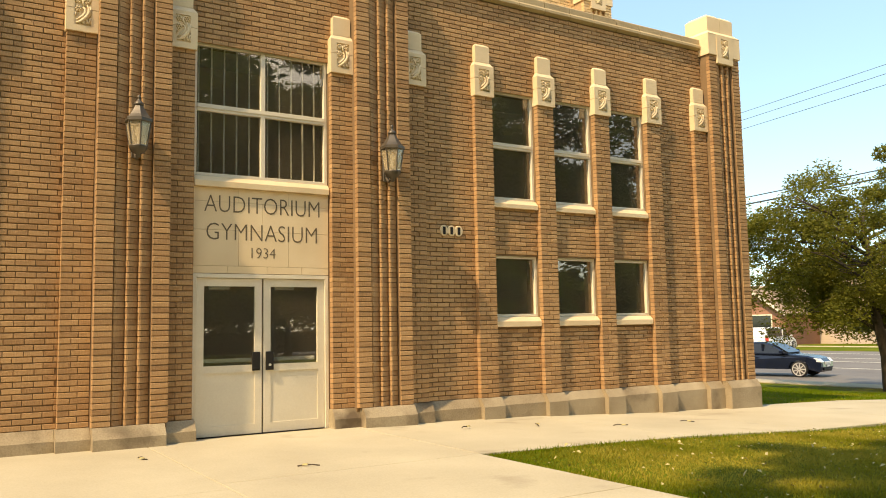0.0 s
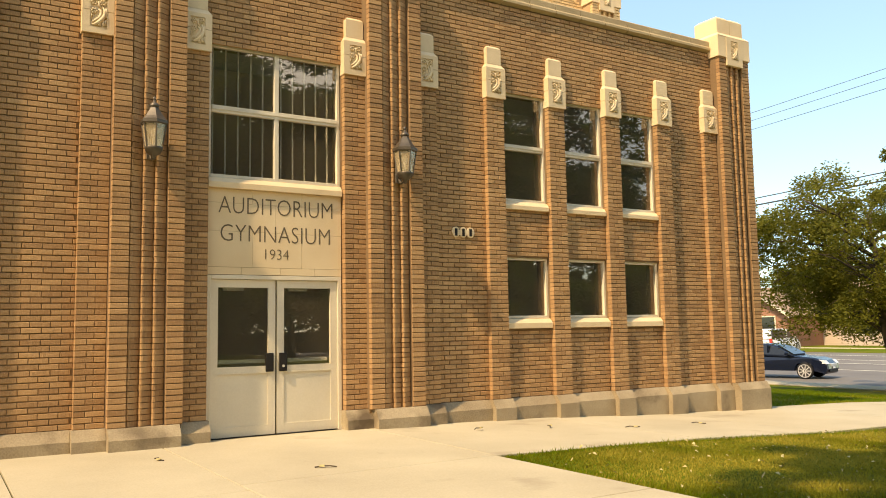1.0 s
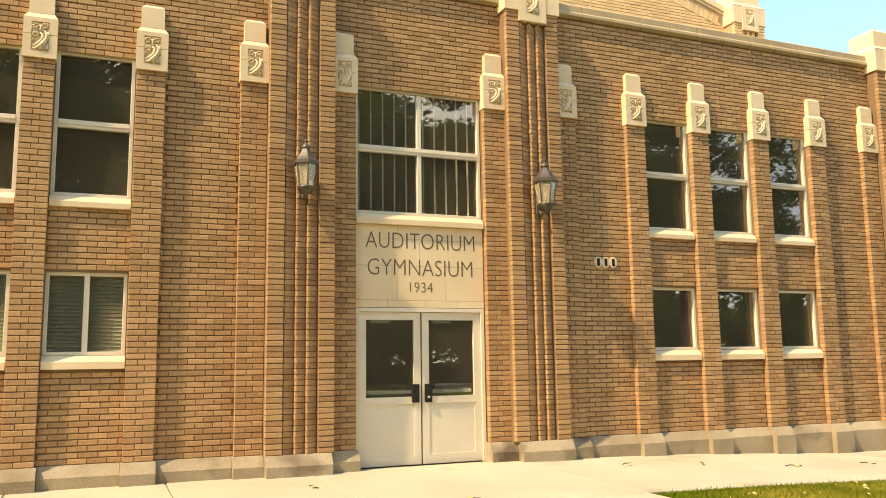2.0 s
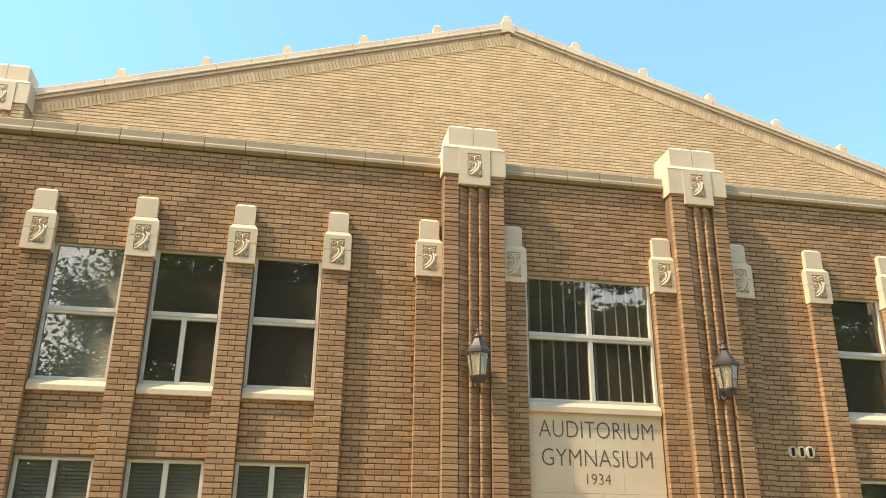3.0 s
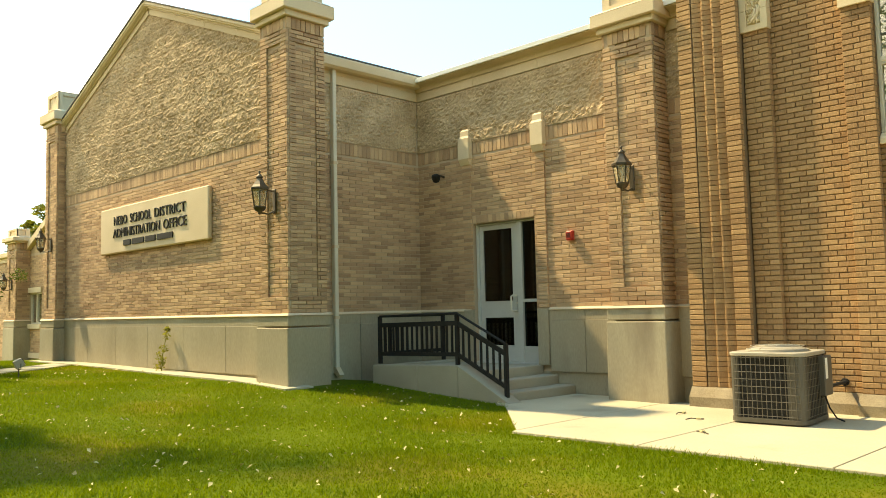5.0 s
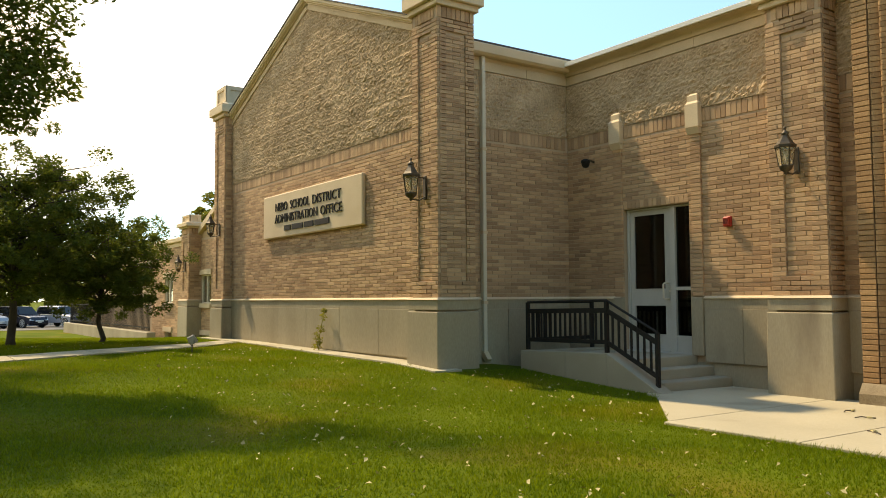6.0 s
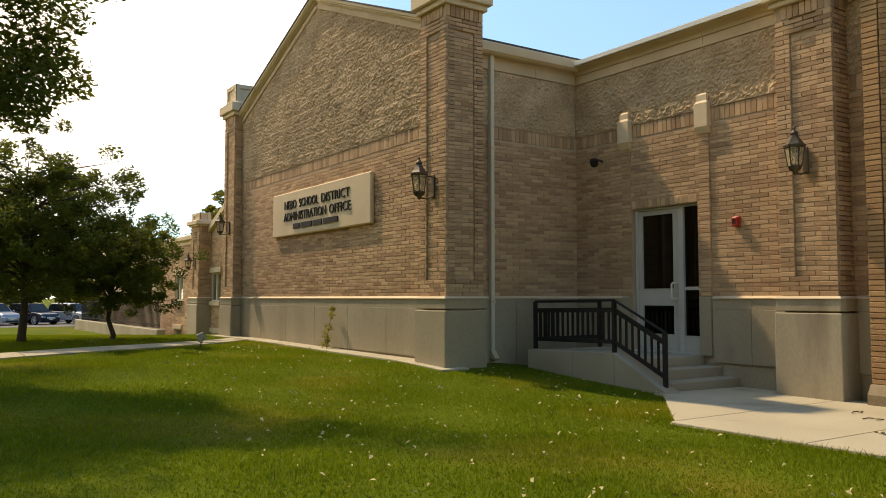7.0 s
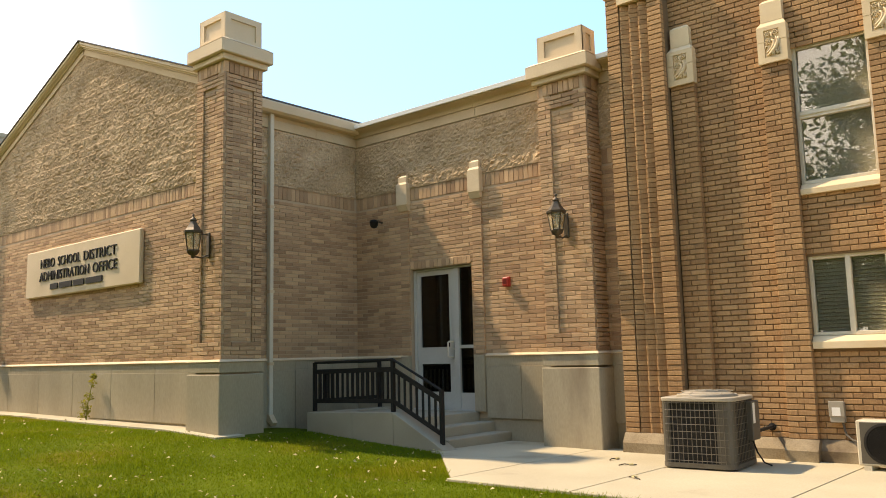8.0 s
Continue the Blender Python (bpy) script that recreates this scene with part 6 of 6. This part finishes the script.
for h in fholes:
    t = window(h[0] + 0.003, h[1] - 0.003, h[2] + 0.003, h[3] - 0.003, [], [((h[0] + h[1]) / 2, h[2], h[3])] if h[2] > 1 else [], "white framed office window with a cream surround")
    t.matrix_basis = pose(0, -2.0, 0)
    part("surround", box(h[0] - 0.08, h[1] + 0.08, -0.06, -0.012, h[3], h[3] + 0.16), TRIM, t)
    part("window_sill", box(h[0] - 0.06, h[1] + 0.06, -0.08, 0.03, h[2] - 0.14, h[2]), TRIM, t)
wing_pier("far brick pier with a cream stone cap", 3.83, 0.86, 0.42, pose(-31.60, -2.42, 0), 0.52)
copy_thing(wl, pose(-31.60, -2.40, 2.62) @ Matrix.Scale(0.85, 4))
part("roof", box(-48, -25.4, -1.74, 8, 3.40, 3.5), ROOFING, None, "flat roof over the far wing", kind="structure")["category"] = "roof"
part("wall_back", box(-48, -25.4, 7.7, 8, -0.5, 3.39), WBRICK, None, "plain brick back wall of the far wing", kind="structure")["category"] = "wall"

rw = part("retaining_wall", prism([(-50, -0.8), (-34.3, -0.8), (-34.3, 0.30), (-50, 0.34)], -2.9, -2.6, "y"), CONC, None, "low grey concrete retaining wall beside the far wing", bevel=0.02)
tagged(rw, category="wall", kind="structure")
fr = thing("handrail", "black metal railing on the low retaining wall", "railing", kind="structure")
part("top_rail", box(-49, -34.5, -2.77, -2.73, 1.24, 1.29), BLACK, fr)
part("bottom_rail", box(-49, -34.5, -2.77, -2.73, 0.44, 0.48), BLACK, fr)
for k in range(90):
    x = -49 + k * 0.163
    part("bar", box(x - 0.012, x + 0.012, -2.762, -2.738, 0.34, 1.25), BLACK, fr)
pl = thing("lamp_post", "slim white post standing on the far lawn", "post")
part("pole", lathe([(0.06, -0.4), (0.05, 3.0), (0.045, 5.0)], 10), ALU, pl, m=pose(-40.5, -7.4, 0))
part("cap", lathe([(0.05, 5.0), (0.03, 5.08), (0.0, 5.1)], 10), ALU, pl, m=pose(-40.5, -7.4, 0))

# ---- cars ----


def car(name, label, paint, m, L=4.7, Wd=1.8, tall=1.45, bonnet=0.95, suv=False):
    """Nose towards +x. Body and cabin drawn from side profiles with tumblehome, wheels in arches."""
    c = thing(name, label, "car", m=m)
    h = L / 2

    def loft(profile, w0, w1, zlo, zhi, bm=None):
        bm = bm or bmesh.new()
        rings = []
        for s in (-1, -0.86, 0.86, 1):
            ring = []
            for x, z in profile:
                f = min(max((z - zlo) / (zhi - zlo), 0), 1)
                w = (w0 + (w1 - w0) * f) / 2
                nose = 1 - 0.16 * smooth(0.72, 1.0, abs(x) / h)
                inset = 0.94 if abs(s) == 1 else 1.0
                zz = zlo + (z - zlo) * (0.93 if abs(s) == 1 and z > (zlo + zhi) / 2 else 1)
                ring.append(bm.verts.new((x * (0.985 if abs(s) == 1 else 1), s * w * nose, zz)))
            rings.append(ring)
        n = len(profile)
        for a, b in zip(rings, rings[1:]):
            for i in range(n):
                bm.faces.new((a[i], a[(i + 1) % n], b[(i + 1) % n], b[i]))
        bm.faces.new(rings[0][::-1])
        bm.faces.new(rings[-1])
        bmesh.ops.recalc_face_normals(bm, faces=bm.faces[:])
        return bm

    wx = (-h + 0.85, h - 0.88)
    R = 0.33 if not suv else 0.38
    arch = lambda cx: [(cx + (R + 0.07) * math.cos(a), R + (R + 0.07) * math.sin(a)) for a in [math.pi - math.pi * k / 8 for k in range(9)]]
    belt = bonnet
    low = [(-h + 0.05, 0.28)] + [p for p in arch(wx[0]) if p[1] > 0.25] + [p for p in arch(wx[1]) if p[1] > 0.25] + [(h - 0.08, 0.22), (h, 0.42), (h - 0.02, 0.62), (h - 0.18, belt - 0.18), (h - 0.55, belt - 0.08), (h - 1.35, belt)]
    low += [(0.2, belt + 0.02), (-h + 0.9, belt + 0.06), (-h + 0.25, belt + 0.04), (-h + 0.02, belt - 0.10), (-h, 0.60)]
    body = part("body", loft(low, Wd, Wd * 0.93, 0.3, belt), paint, c, smooth=False)
    if suv:
        top = [(h - 1.45, belt), (h - 2.05, tall - 0.06), (h - 2.4, tall), (-h + 0.5, tall), (-h + 0.2, tall - 0.1), (-h + 0.06, belt)]
    else:
        top = [(h - 1.30, belt - 0.01), (h - 2.05, tall - 0.08), (h - 2.45, tall), (-h + 1.7, tall - 0.02), (-h + 1.25, tall - 0.10), (-h + 0.50, belt + 0.04)]
    part("cabin", loft(top, Wd * 0.93, Wd * 0.72, belt, tall), paint, c)
    glass_top = [(x * 0.93 + 0.02, belt + 0.035 + (z - belt) * 0.84) for x, z in top]
    part("side_glass", loft(glass_top, Wd * 0.945, Wd * 0.765, belt, tall), CARGLASS, c, "dark tinted side glass")
    x0, z0, x1, z1 = top[0][0], top[0][1], top[1][0], top[1][1]
    bm = bmesh.new()
    vs = [bm.verts.new(p) for p in ((x0 - 0.06, -Wd * 0.40, z0 + 0.05), (x0 - 0.06, Wd * 0.40, z0 + 0.05), (x1 + 0.03, Wd * 0.33, z1 + 0.0), (x1 + 0.03, -Wd * 0.33, z1 + 0.0))]
    vs2 = [bm.verts.new(v.co + Vector((0.03, 0, 0.025))) for v in vs]
    bm.faces.new(vs[::-1])
    bm.faces.new(vs2)
    for i in range(4):
        bm.faces.new((vs[i], vs[(i + 1) % 4], vs2[(i + 1) % 4], vs2[i]))
    part("windscreen", bm, CARGLASS, c, "dark windscreen")
    for s in (-1, 1):
        part("pillar", box(-0.05, 0.04, s * Wd * 0.435 - 0.03, s * Wd * 0.435 + 0.03, belt, tall - 0.08), paint, c)
        part("headlight", loft([(h - 0.02, 0.62), (h - 0.16, 0.76), (h - 0.55, 0.82), (h - 0.35, 0.64)], 0.42, 0.36, 0.6, 0.85), LENS, c, "clear headlamp", m=pose(0.012, s * (Wd * 0.325), 0.0))
        part("tail_light", box(-h - 0.01, -h + 0.06, s * Wd * 0.40 - 0.14, s * Wd * 0.40 + 0.12, 0.68, 0.9 if not suv else 1.15), RED, c, "red tail lamp", bevel=0.02)
        part("door_mirror", box(h - 1.62, h - 1.45, s * Wd * 0.54 - 0.06, s * Wd * 0.54 + 0.06, belt + 0.02, belt + 0.15), paint, c, bevel=0.03)
        part("door_handle", box(-0.35, -0.18, s * Wd * 0.487 - 0.015, s * Wd * 0.487 + 0.015, belt - 0.15, belt - 0.12), paint, c, bevel=0.006)
        for cx in wx:
            w = part("wheel", lathe([(0.01, -0.045), (R - 0.07, -0.045), (R - 0.06, -0.1), (R - 0.015, -0.1), (R, -0.07), (R, 0.07), (R - 0.015, 0.1), (R - 0.06, 0.1), (R - 0.07, 0.045), (0.01, 0.045)], 24), RUBBER, c, "black rubber tyre", smooth=True, m=pose(cx, s * (Wd / 2 - 0.11), R, 90))
            part("rim", lathe([(R - 0.06, 0.085), (R - 0.10, 0.07), (R - 0.12, 0.05), (0.05, 0.07), (0.0, 0.075)], 20), RUBBER, w, "dark wheel well", m=pose(0, 0, 0, 0 if s < 0 else 180))
            for k in range(9):
                part("spoke", box(0.03, R - 0.085, -0.018, 0.018, 0.075, 0.095), ALLOY, w, m=(pose(0, 0, 0, 0 if s < 0 else 180) @ pose(0, 0, 0, 0, 0, k * 40)))
            part("rim_ring", lathe([(R - 0.09, 0.07), (R - 0.055, 0.08), (R - 0.055, 0.10), (R - 0.085, 0.098), (R - 0.09, 0.07)], 24), ALLOY, w, m=pose(0, 0, 0, 0 if s < 0 else 180))
    part("grille", box(h - 0.06, h + 0.012, -0.36, 0.36, 0.50, 0.63), ALLOY, c, "chrome grille", bevel=0.02)
    part("bumper_intake", box(h - 0.06, h + 0.006, -0.52, 0.52, 0.28, 0.40), BLACK, c, bevel=0.02)
    part("number_plate", box(h + 0.004, h + 0.018, -0.16, 0.16, 0.42, 0.50), BLIND, c)
    return c


car("sedan", "dark navy sedan parked at the kerb", NAVY, pose(26.9, 12.1, -0.86, 0, 0, -74))
car("pickup", "white utility vehicle parked across the street", WHITECAR, pose(53.5, 31.6, -0.86, 0, 0, 12), 5.4, 1.95, 1.88, 1.10, True)
for k, (x, y, p, r) in enumerate(((-79, 2.0, SILVERCAR, 28), (-79.4, -1.0, NAVY, 26), (-79.2, -3.8, SILVERCAR, 25), (-79.6, -6.6, SILVERCAR, 27), (-79, -9.4, NAVY, 25))):
    car("parked_car", ("silver" if p is SILVERCAR else "white" if p is WHITECAR else "dark blue") + " car parked beyond the lawn", p, pose(x, y, gz(-80, -5) + 0.02, 0, 0, r), 4.9, 1.9, 1.75, 1.05, True)
part("road", box(-130, -72.5, -60, 7, -1.6, gz(-80, -5) + 0.02), ASPHALT, None, "grey asphalt parking area beyond the lawn", kind="structure")["category"] = "road"

# ---- house and garage across the street ----
SIDING = mat("tan_siding", (0.42, 0.33, 0.25), (0.54, 0.44, 0.34), 0.8, 0.8, 20, 0.1, stretch=(0.2, 0.2, 6))


def gabled(h, x0, x1, z0, eave, ridge, y0, y1, wall_mat, over=0.5, t=0.2):
    """A house body drawn along y: walls, gable ends, two roof slopes and white bargeboards."""
    mid = (x0 + x1) / 2
    rise = (ridge - eave) / ((x1 - x0) / 2)
    for a, b in ((x0, x0 + 0.3), (x1 - 0.3, x1)):
        part("wall", box(a, b, y0 + 0.3, y1 - 0.3, z0, eave), wall_mat, h)
    for a, b in ((y0, y0 + 0.3), (y1 - 0.3, y1)):
        part("gable_wall", prism([(x0, z0), (x1, z0), (x1, eave), (mid, ridge), (x0, eave)], a, b, "y"), wall_mat, h)
    for s in (-1, 1):
        e = mid + s * ((x1 - x0) / 2 + over)
        low = ridge - rise * abs(e - mid)
        pts = [(mid, ridge + 0.02 + t), (e, low + 0.02 + t), (e, low + 0.02), (mid, ridge + 0.02)]
        part("roof", prism(pts if s > 0 else pts[::-1], y0 - over, y1 + over, "y"), HOUSEROOF, h, "brown shingle roof slope")
        for y in (y0 - over - 0.05, y1 + over):
            part("bargeboard", prism([(mid, ridge + 0.24), (e, low + 0.24), (e, low - 0.06), (mid, ridge - 0.06)], y, y + 0.05, "y"), ALU, h, "white bargeboard")


def house_window(h, x0, x1, y, z0, z1):
    w = part("window", box(x0, x1, y - 0.03, y - 0.005, z0, z1), CARGLASS, h, "dark window")
    for b in bars([], x0 - 0.1, x1 + 0.1, z0 - 0.1, z1 + 0.1, y - 0.08, y - 0.005, 0.12):
        part("frame", b, ALU, w)


hs = thing("house", "red brick front gable of a low house across the street", "house", m=pose(66, 43.4, -0.8, 0, 0, -90))
gabled(hs, -4.0, 4.0, 0.0, 3.2, 5.7, 0.0, 9.0, REDBRICK, 0.6)
house_window(hs, -0.6, 2.6, 0.0, 1.5, 2.9)
part("door", box(-2.6, -1.6, -0.04, -0.005, 0.1, 2.2), ALU, hs, "pale front door")
h2 = thing("house", "tan sided bungalow with a long brown shingle roof", "house", m=pose(77, 29, -0.8))
gabled(h2, -5.5, 5.5, 0.0, 3.0, 6.2, -15.0, 13.0, SIDING, 0.6)
for y in (-11.0, -5.0, 1.0, 6.0):
    w = part("window", box(-5.53, -5.505, y - 0.9, y + 0.9, 1.1, 2.4), CARGLASS, h2, "dark window")
    for a, b, c, d in ((y - 1.0, y + 1.0, 2.4, 2.52), (y - 1.0, y + 1.0, 0.98, 1.1), (y - 1.0, y - 0.9, 1.1, 2.4), (y + 0.9, y + 1.0, 1.1, 2.4)):
        part("frame", box(-5.58, -5.505, a, b, c, d), ALU, w)

# overhead wires
wires = thing("power_lines", "thin dark power lines strung above the street", "cable")
for z, r, off in ((9.90, 0.009, 0.0), (9.62, 0.009, 0.1), (9.19, 0.009, -0.1), (6.42, 0.02, 0.0), (6.15, 0.03, 0.05)):
    part("wire", tube([(22.3 + off + 0.143 * y, y, z + 0.6 * (y / 70) ** 2) for y in range(-70, 71, 10)], r, 5), CABLE, wires)
for y in (-70, 70):
    x = 22.3 + 0.143 * y
    pt = thing("utility_pole", "brown wooden utility pole beside the street", "pole", "utility poles")
    part("pole", lathe([(0.16, -1.0), (0.13, 6.0), (0.11, 11.0)], 10), BARK, pt, m=pose(x, y, 0))
    part("cross_arm", box(x - 1.1, x + 1.1, y - 0.06, y + 0.06, 9.6, 9.75), BARK, pt)

# ---- small growth and litter ----
wd_ = thing("weed", "thin yellow-green weed growing against the wall", "plant", m=pose(-19.9, -3.2, gz(-19.9, -3.3) + 0.02))
part("stem", tube([(0, 0, 0), (0.03, 0, 0.3), (0.12, 0.02, 0.62), (0.20, 0.03, 0.86)], [0.012, 0.01, 0.007, 0.003], 6), WEED, wd_)
part("stem", tube([(0, 0, 0), (-0.08, -0.02, 0.2), (-0.16, -0.02, 0.34)], [0.01, 0.007, 0.003], 6), WEED, wd_)
leaf_cloud("leaves", [(0.02, 0, 0.2), (0.08, 0, 0.45), (0.15, 0.02, 0.7), (0.2, 0.02, 0.84), (-0.14, 0, 0.3), (-0.05, -0.03, 0.12)], [0.10, 0.09, 0.09, 0.06, 0.09, 0.12], 45, 0.035, WEED, wd_, 77, flat=1.0)


def scatter(name, label, category, boxes, per, blade, material, seed, kind):
    """Upright blades or flat curled leaves strewn over stretches of lawn (x0, x1, y0, y1)."""
    g = np.random.default_rng(seed)
    vs, fs, base = [], [], 0
    for x0, x1, y0, y1 in boxes:
        n = int((x1 - x0) * (y1 - y0) * per)
        x, y = g.uniform(x0, x1, n), g.uniform(y0, y1, n)
        keep = np.array([on_lawn(a, b) for a, b in zip(x, y)])
        x, y = x[keep], y[keep]
        z = np.array([gz(a, b) for a, b in zip(x, y)])
        n = len(x)
        ang = g.uniform(0, 2 * np.pi, n)
        p = np.stack([x, y, z], 1)
        if kind == "blade":
            h = blade * g.uniform(0.5, 1.25, n) * (0.8 + 0.4 * np.sin(x * 1.7) * np.cos(y * 2.3))
            side = np.stack([np.cos(ang), np.sin(ang), 0 * ang], 1) * (0.004 + 0.0025 * g.random(n))[:, None]
            tip = np.stack([g.normal(0, 0.45, n) * h, g.normal(0, 0.45, n) * h, h], 1)
            v = np.stack([p - side, p + side, p + tip], 1).reshape(-1, 3)
            f = np.arange(3 * n).reshape(-1, 3)
        else:
            s = blade * g.uniform(0.5, 1.4, n)[:, None]
            a = np.stack([np.cos(ang), np.sin(ang), g.normal(0, 0.35, n)], 1) * s
            b = np.stack([-np.sin(ang), np.cos(ang), g.normal(0, 0.5, n)], 1) * s * 0.6
            up = np.array([0, 0, 1.0]) * (0.045 if kind == "leaf" else 0.036)
            v = np.stack([p - a + up, p + b + up * 1.3, p + a + up * 1.1, p - b + up * 1.2], 1).reshape(-1, 3)
            i = np.arange(n)[:, None] * 4
            f = np.concatenate([i + [[0, 1, 2]], i + [[0, 2, 3]]], 1).reshape(-1, 3)
        vs.append(v)
        fs.append(f + base)
        base += len(v)
    v, f = np.concatenate(vs), np.concatenate(fs)
    data = bpy.data.meshes.new(name)
    data.vertices.add(len(v))
    data.vertices.foreach_set("co", v.ravel())
    data.loops.add(f.size)
    data.loops.foreach_set("vertex_index", f.ravel().astype(np.int32))
    data.polygons.add(len(f))
    data.polygons.foreach_set("loop_start", np.arange(0, f.size, 3, dtype=np.int32))
    data.update()
    data.validate()
    return tagged(finish(name, data, material, None, label, "stuff"), category=category)


def on_lawn(x, y):
    if x > 1.22:
        return (y < -3.33 or (x > 9.9 and y > 0.05)) and x < 18.1
    if x > -1.66:
        return False
    if x > -10.4:
        return y < (-5.45 if x > -4.65 else -3.63)
    if x > -12.0:
        return y < -1.84 - (x + 12.0) * 1.04
    if x > -15.2:
        return y < -1.72
    if x > -16.45:
        return y < -3.35
    s = (math.sqrt(5.75 ** 2 - 4.8 * (y + 3.6)) - 5.75) / 2.4 if y < -3.6 else -1
    if 0 <= s <= 1.6 and -24.6 + 5.2 * s - 0.02 < x < -23.5 + 5.2 * s + 0.02:
        return False
    return y < -3.56


scatter("grass", "short mown grass blades with ragged edges", "grass", [(-15, -5, -10.8, -1.7), (-15, -5, -14.5, -10.8), (-5, -1.6, -14.5, -5.4)], 2100, 0.036, BLADE, 5, "blade")
scatter("grass", "short half-dry yellow-green grass beside the walk", "grass", [(1.22, 9, -7.6, -3.33)], 2300, 0.036, DRYBLADE, 15, "blade")
scatter("grass", "short mown grass blades with ragged edges", "grass", [(-30, -15, -10.6, -3.3)], 1300, 0.040, BLADE, 6, "blade")
scatter("grass", "short half-dry yellow-green grass along the walk", "grass", [(9, 17, -6.4, -3.33)], 1200, 0.040, DRYBLADE, 16, "blade")
scatter("grass", "short mown grass blades beyond the building corner", "grass", [(9.95, 18.1, 0.06, 9.0)], 420, 0.06, BLADE, 7, "blade")
scatter("grass", "longer grass fringe along the pavement edge", "grass", [(1.23, 12, -3.52, -3.34), (-12.1, -5, -3.85, -1.8), (1.23, 1.4, -7, -3.3)], 900, 0.07, BLADE, 8, "blade")
scatter("fallen_leaves", "pale dry leaves scattered over the lawn", "leaves", [(-15, -6, -8.5, -1.8), (1.25, 9, -6.9, -3.35)], 9.5, 0.021, DRYLEAF, 9, "leaf")
scatter("fallen_leaves", "pale dry leaves scattered over the lawn", "leaves", [(-24, -15, -8.0, -3.4), (9, 16, -5.4, -3.35)], 4.6, 0.023, DRYLEAF, 10, "leaf")
tw = random.Random(4)
for k, (x, y) in enumerate(((-9.6, -1.2), (-9.2, -1.6), (-8.6, -2.5), (3.5, -1.4), (2.4, -1.2), (-0.6, -2.9), (4.6, -1.9), (6.2, -1.7), (-1.9, -1.3))):
    z = gz(x, y) + 0.038
    t = thing("twig", "small dry curled twig lying on the concrete", "twig", "litter on the pavement", m=pose(x, y, z, 0, 0, tw.uniform(0, 360)))
    part("stick", tube([(-0.10, 0, 0), (-0.03, 0.02, 0.012), (0.05, -0.01, 0.006), (0.12, 0.03, 0.0)], 0.007, 5), BARK, t)
    part("leaf", box(0.02, 0.08, -0.03, 0.02, 0.004, 0.018, top=0.008), DRYLEAF, t, "dry leaf")
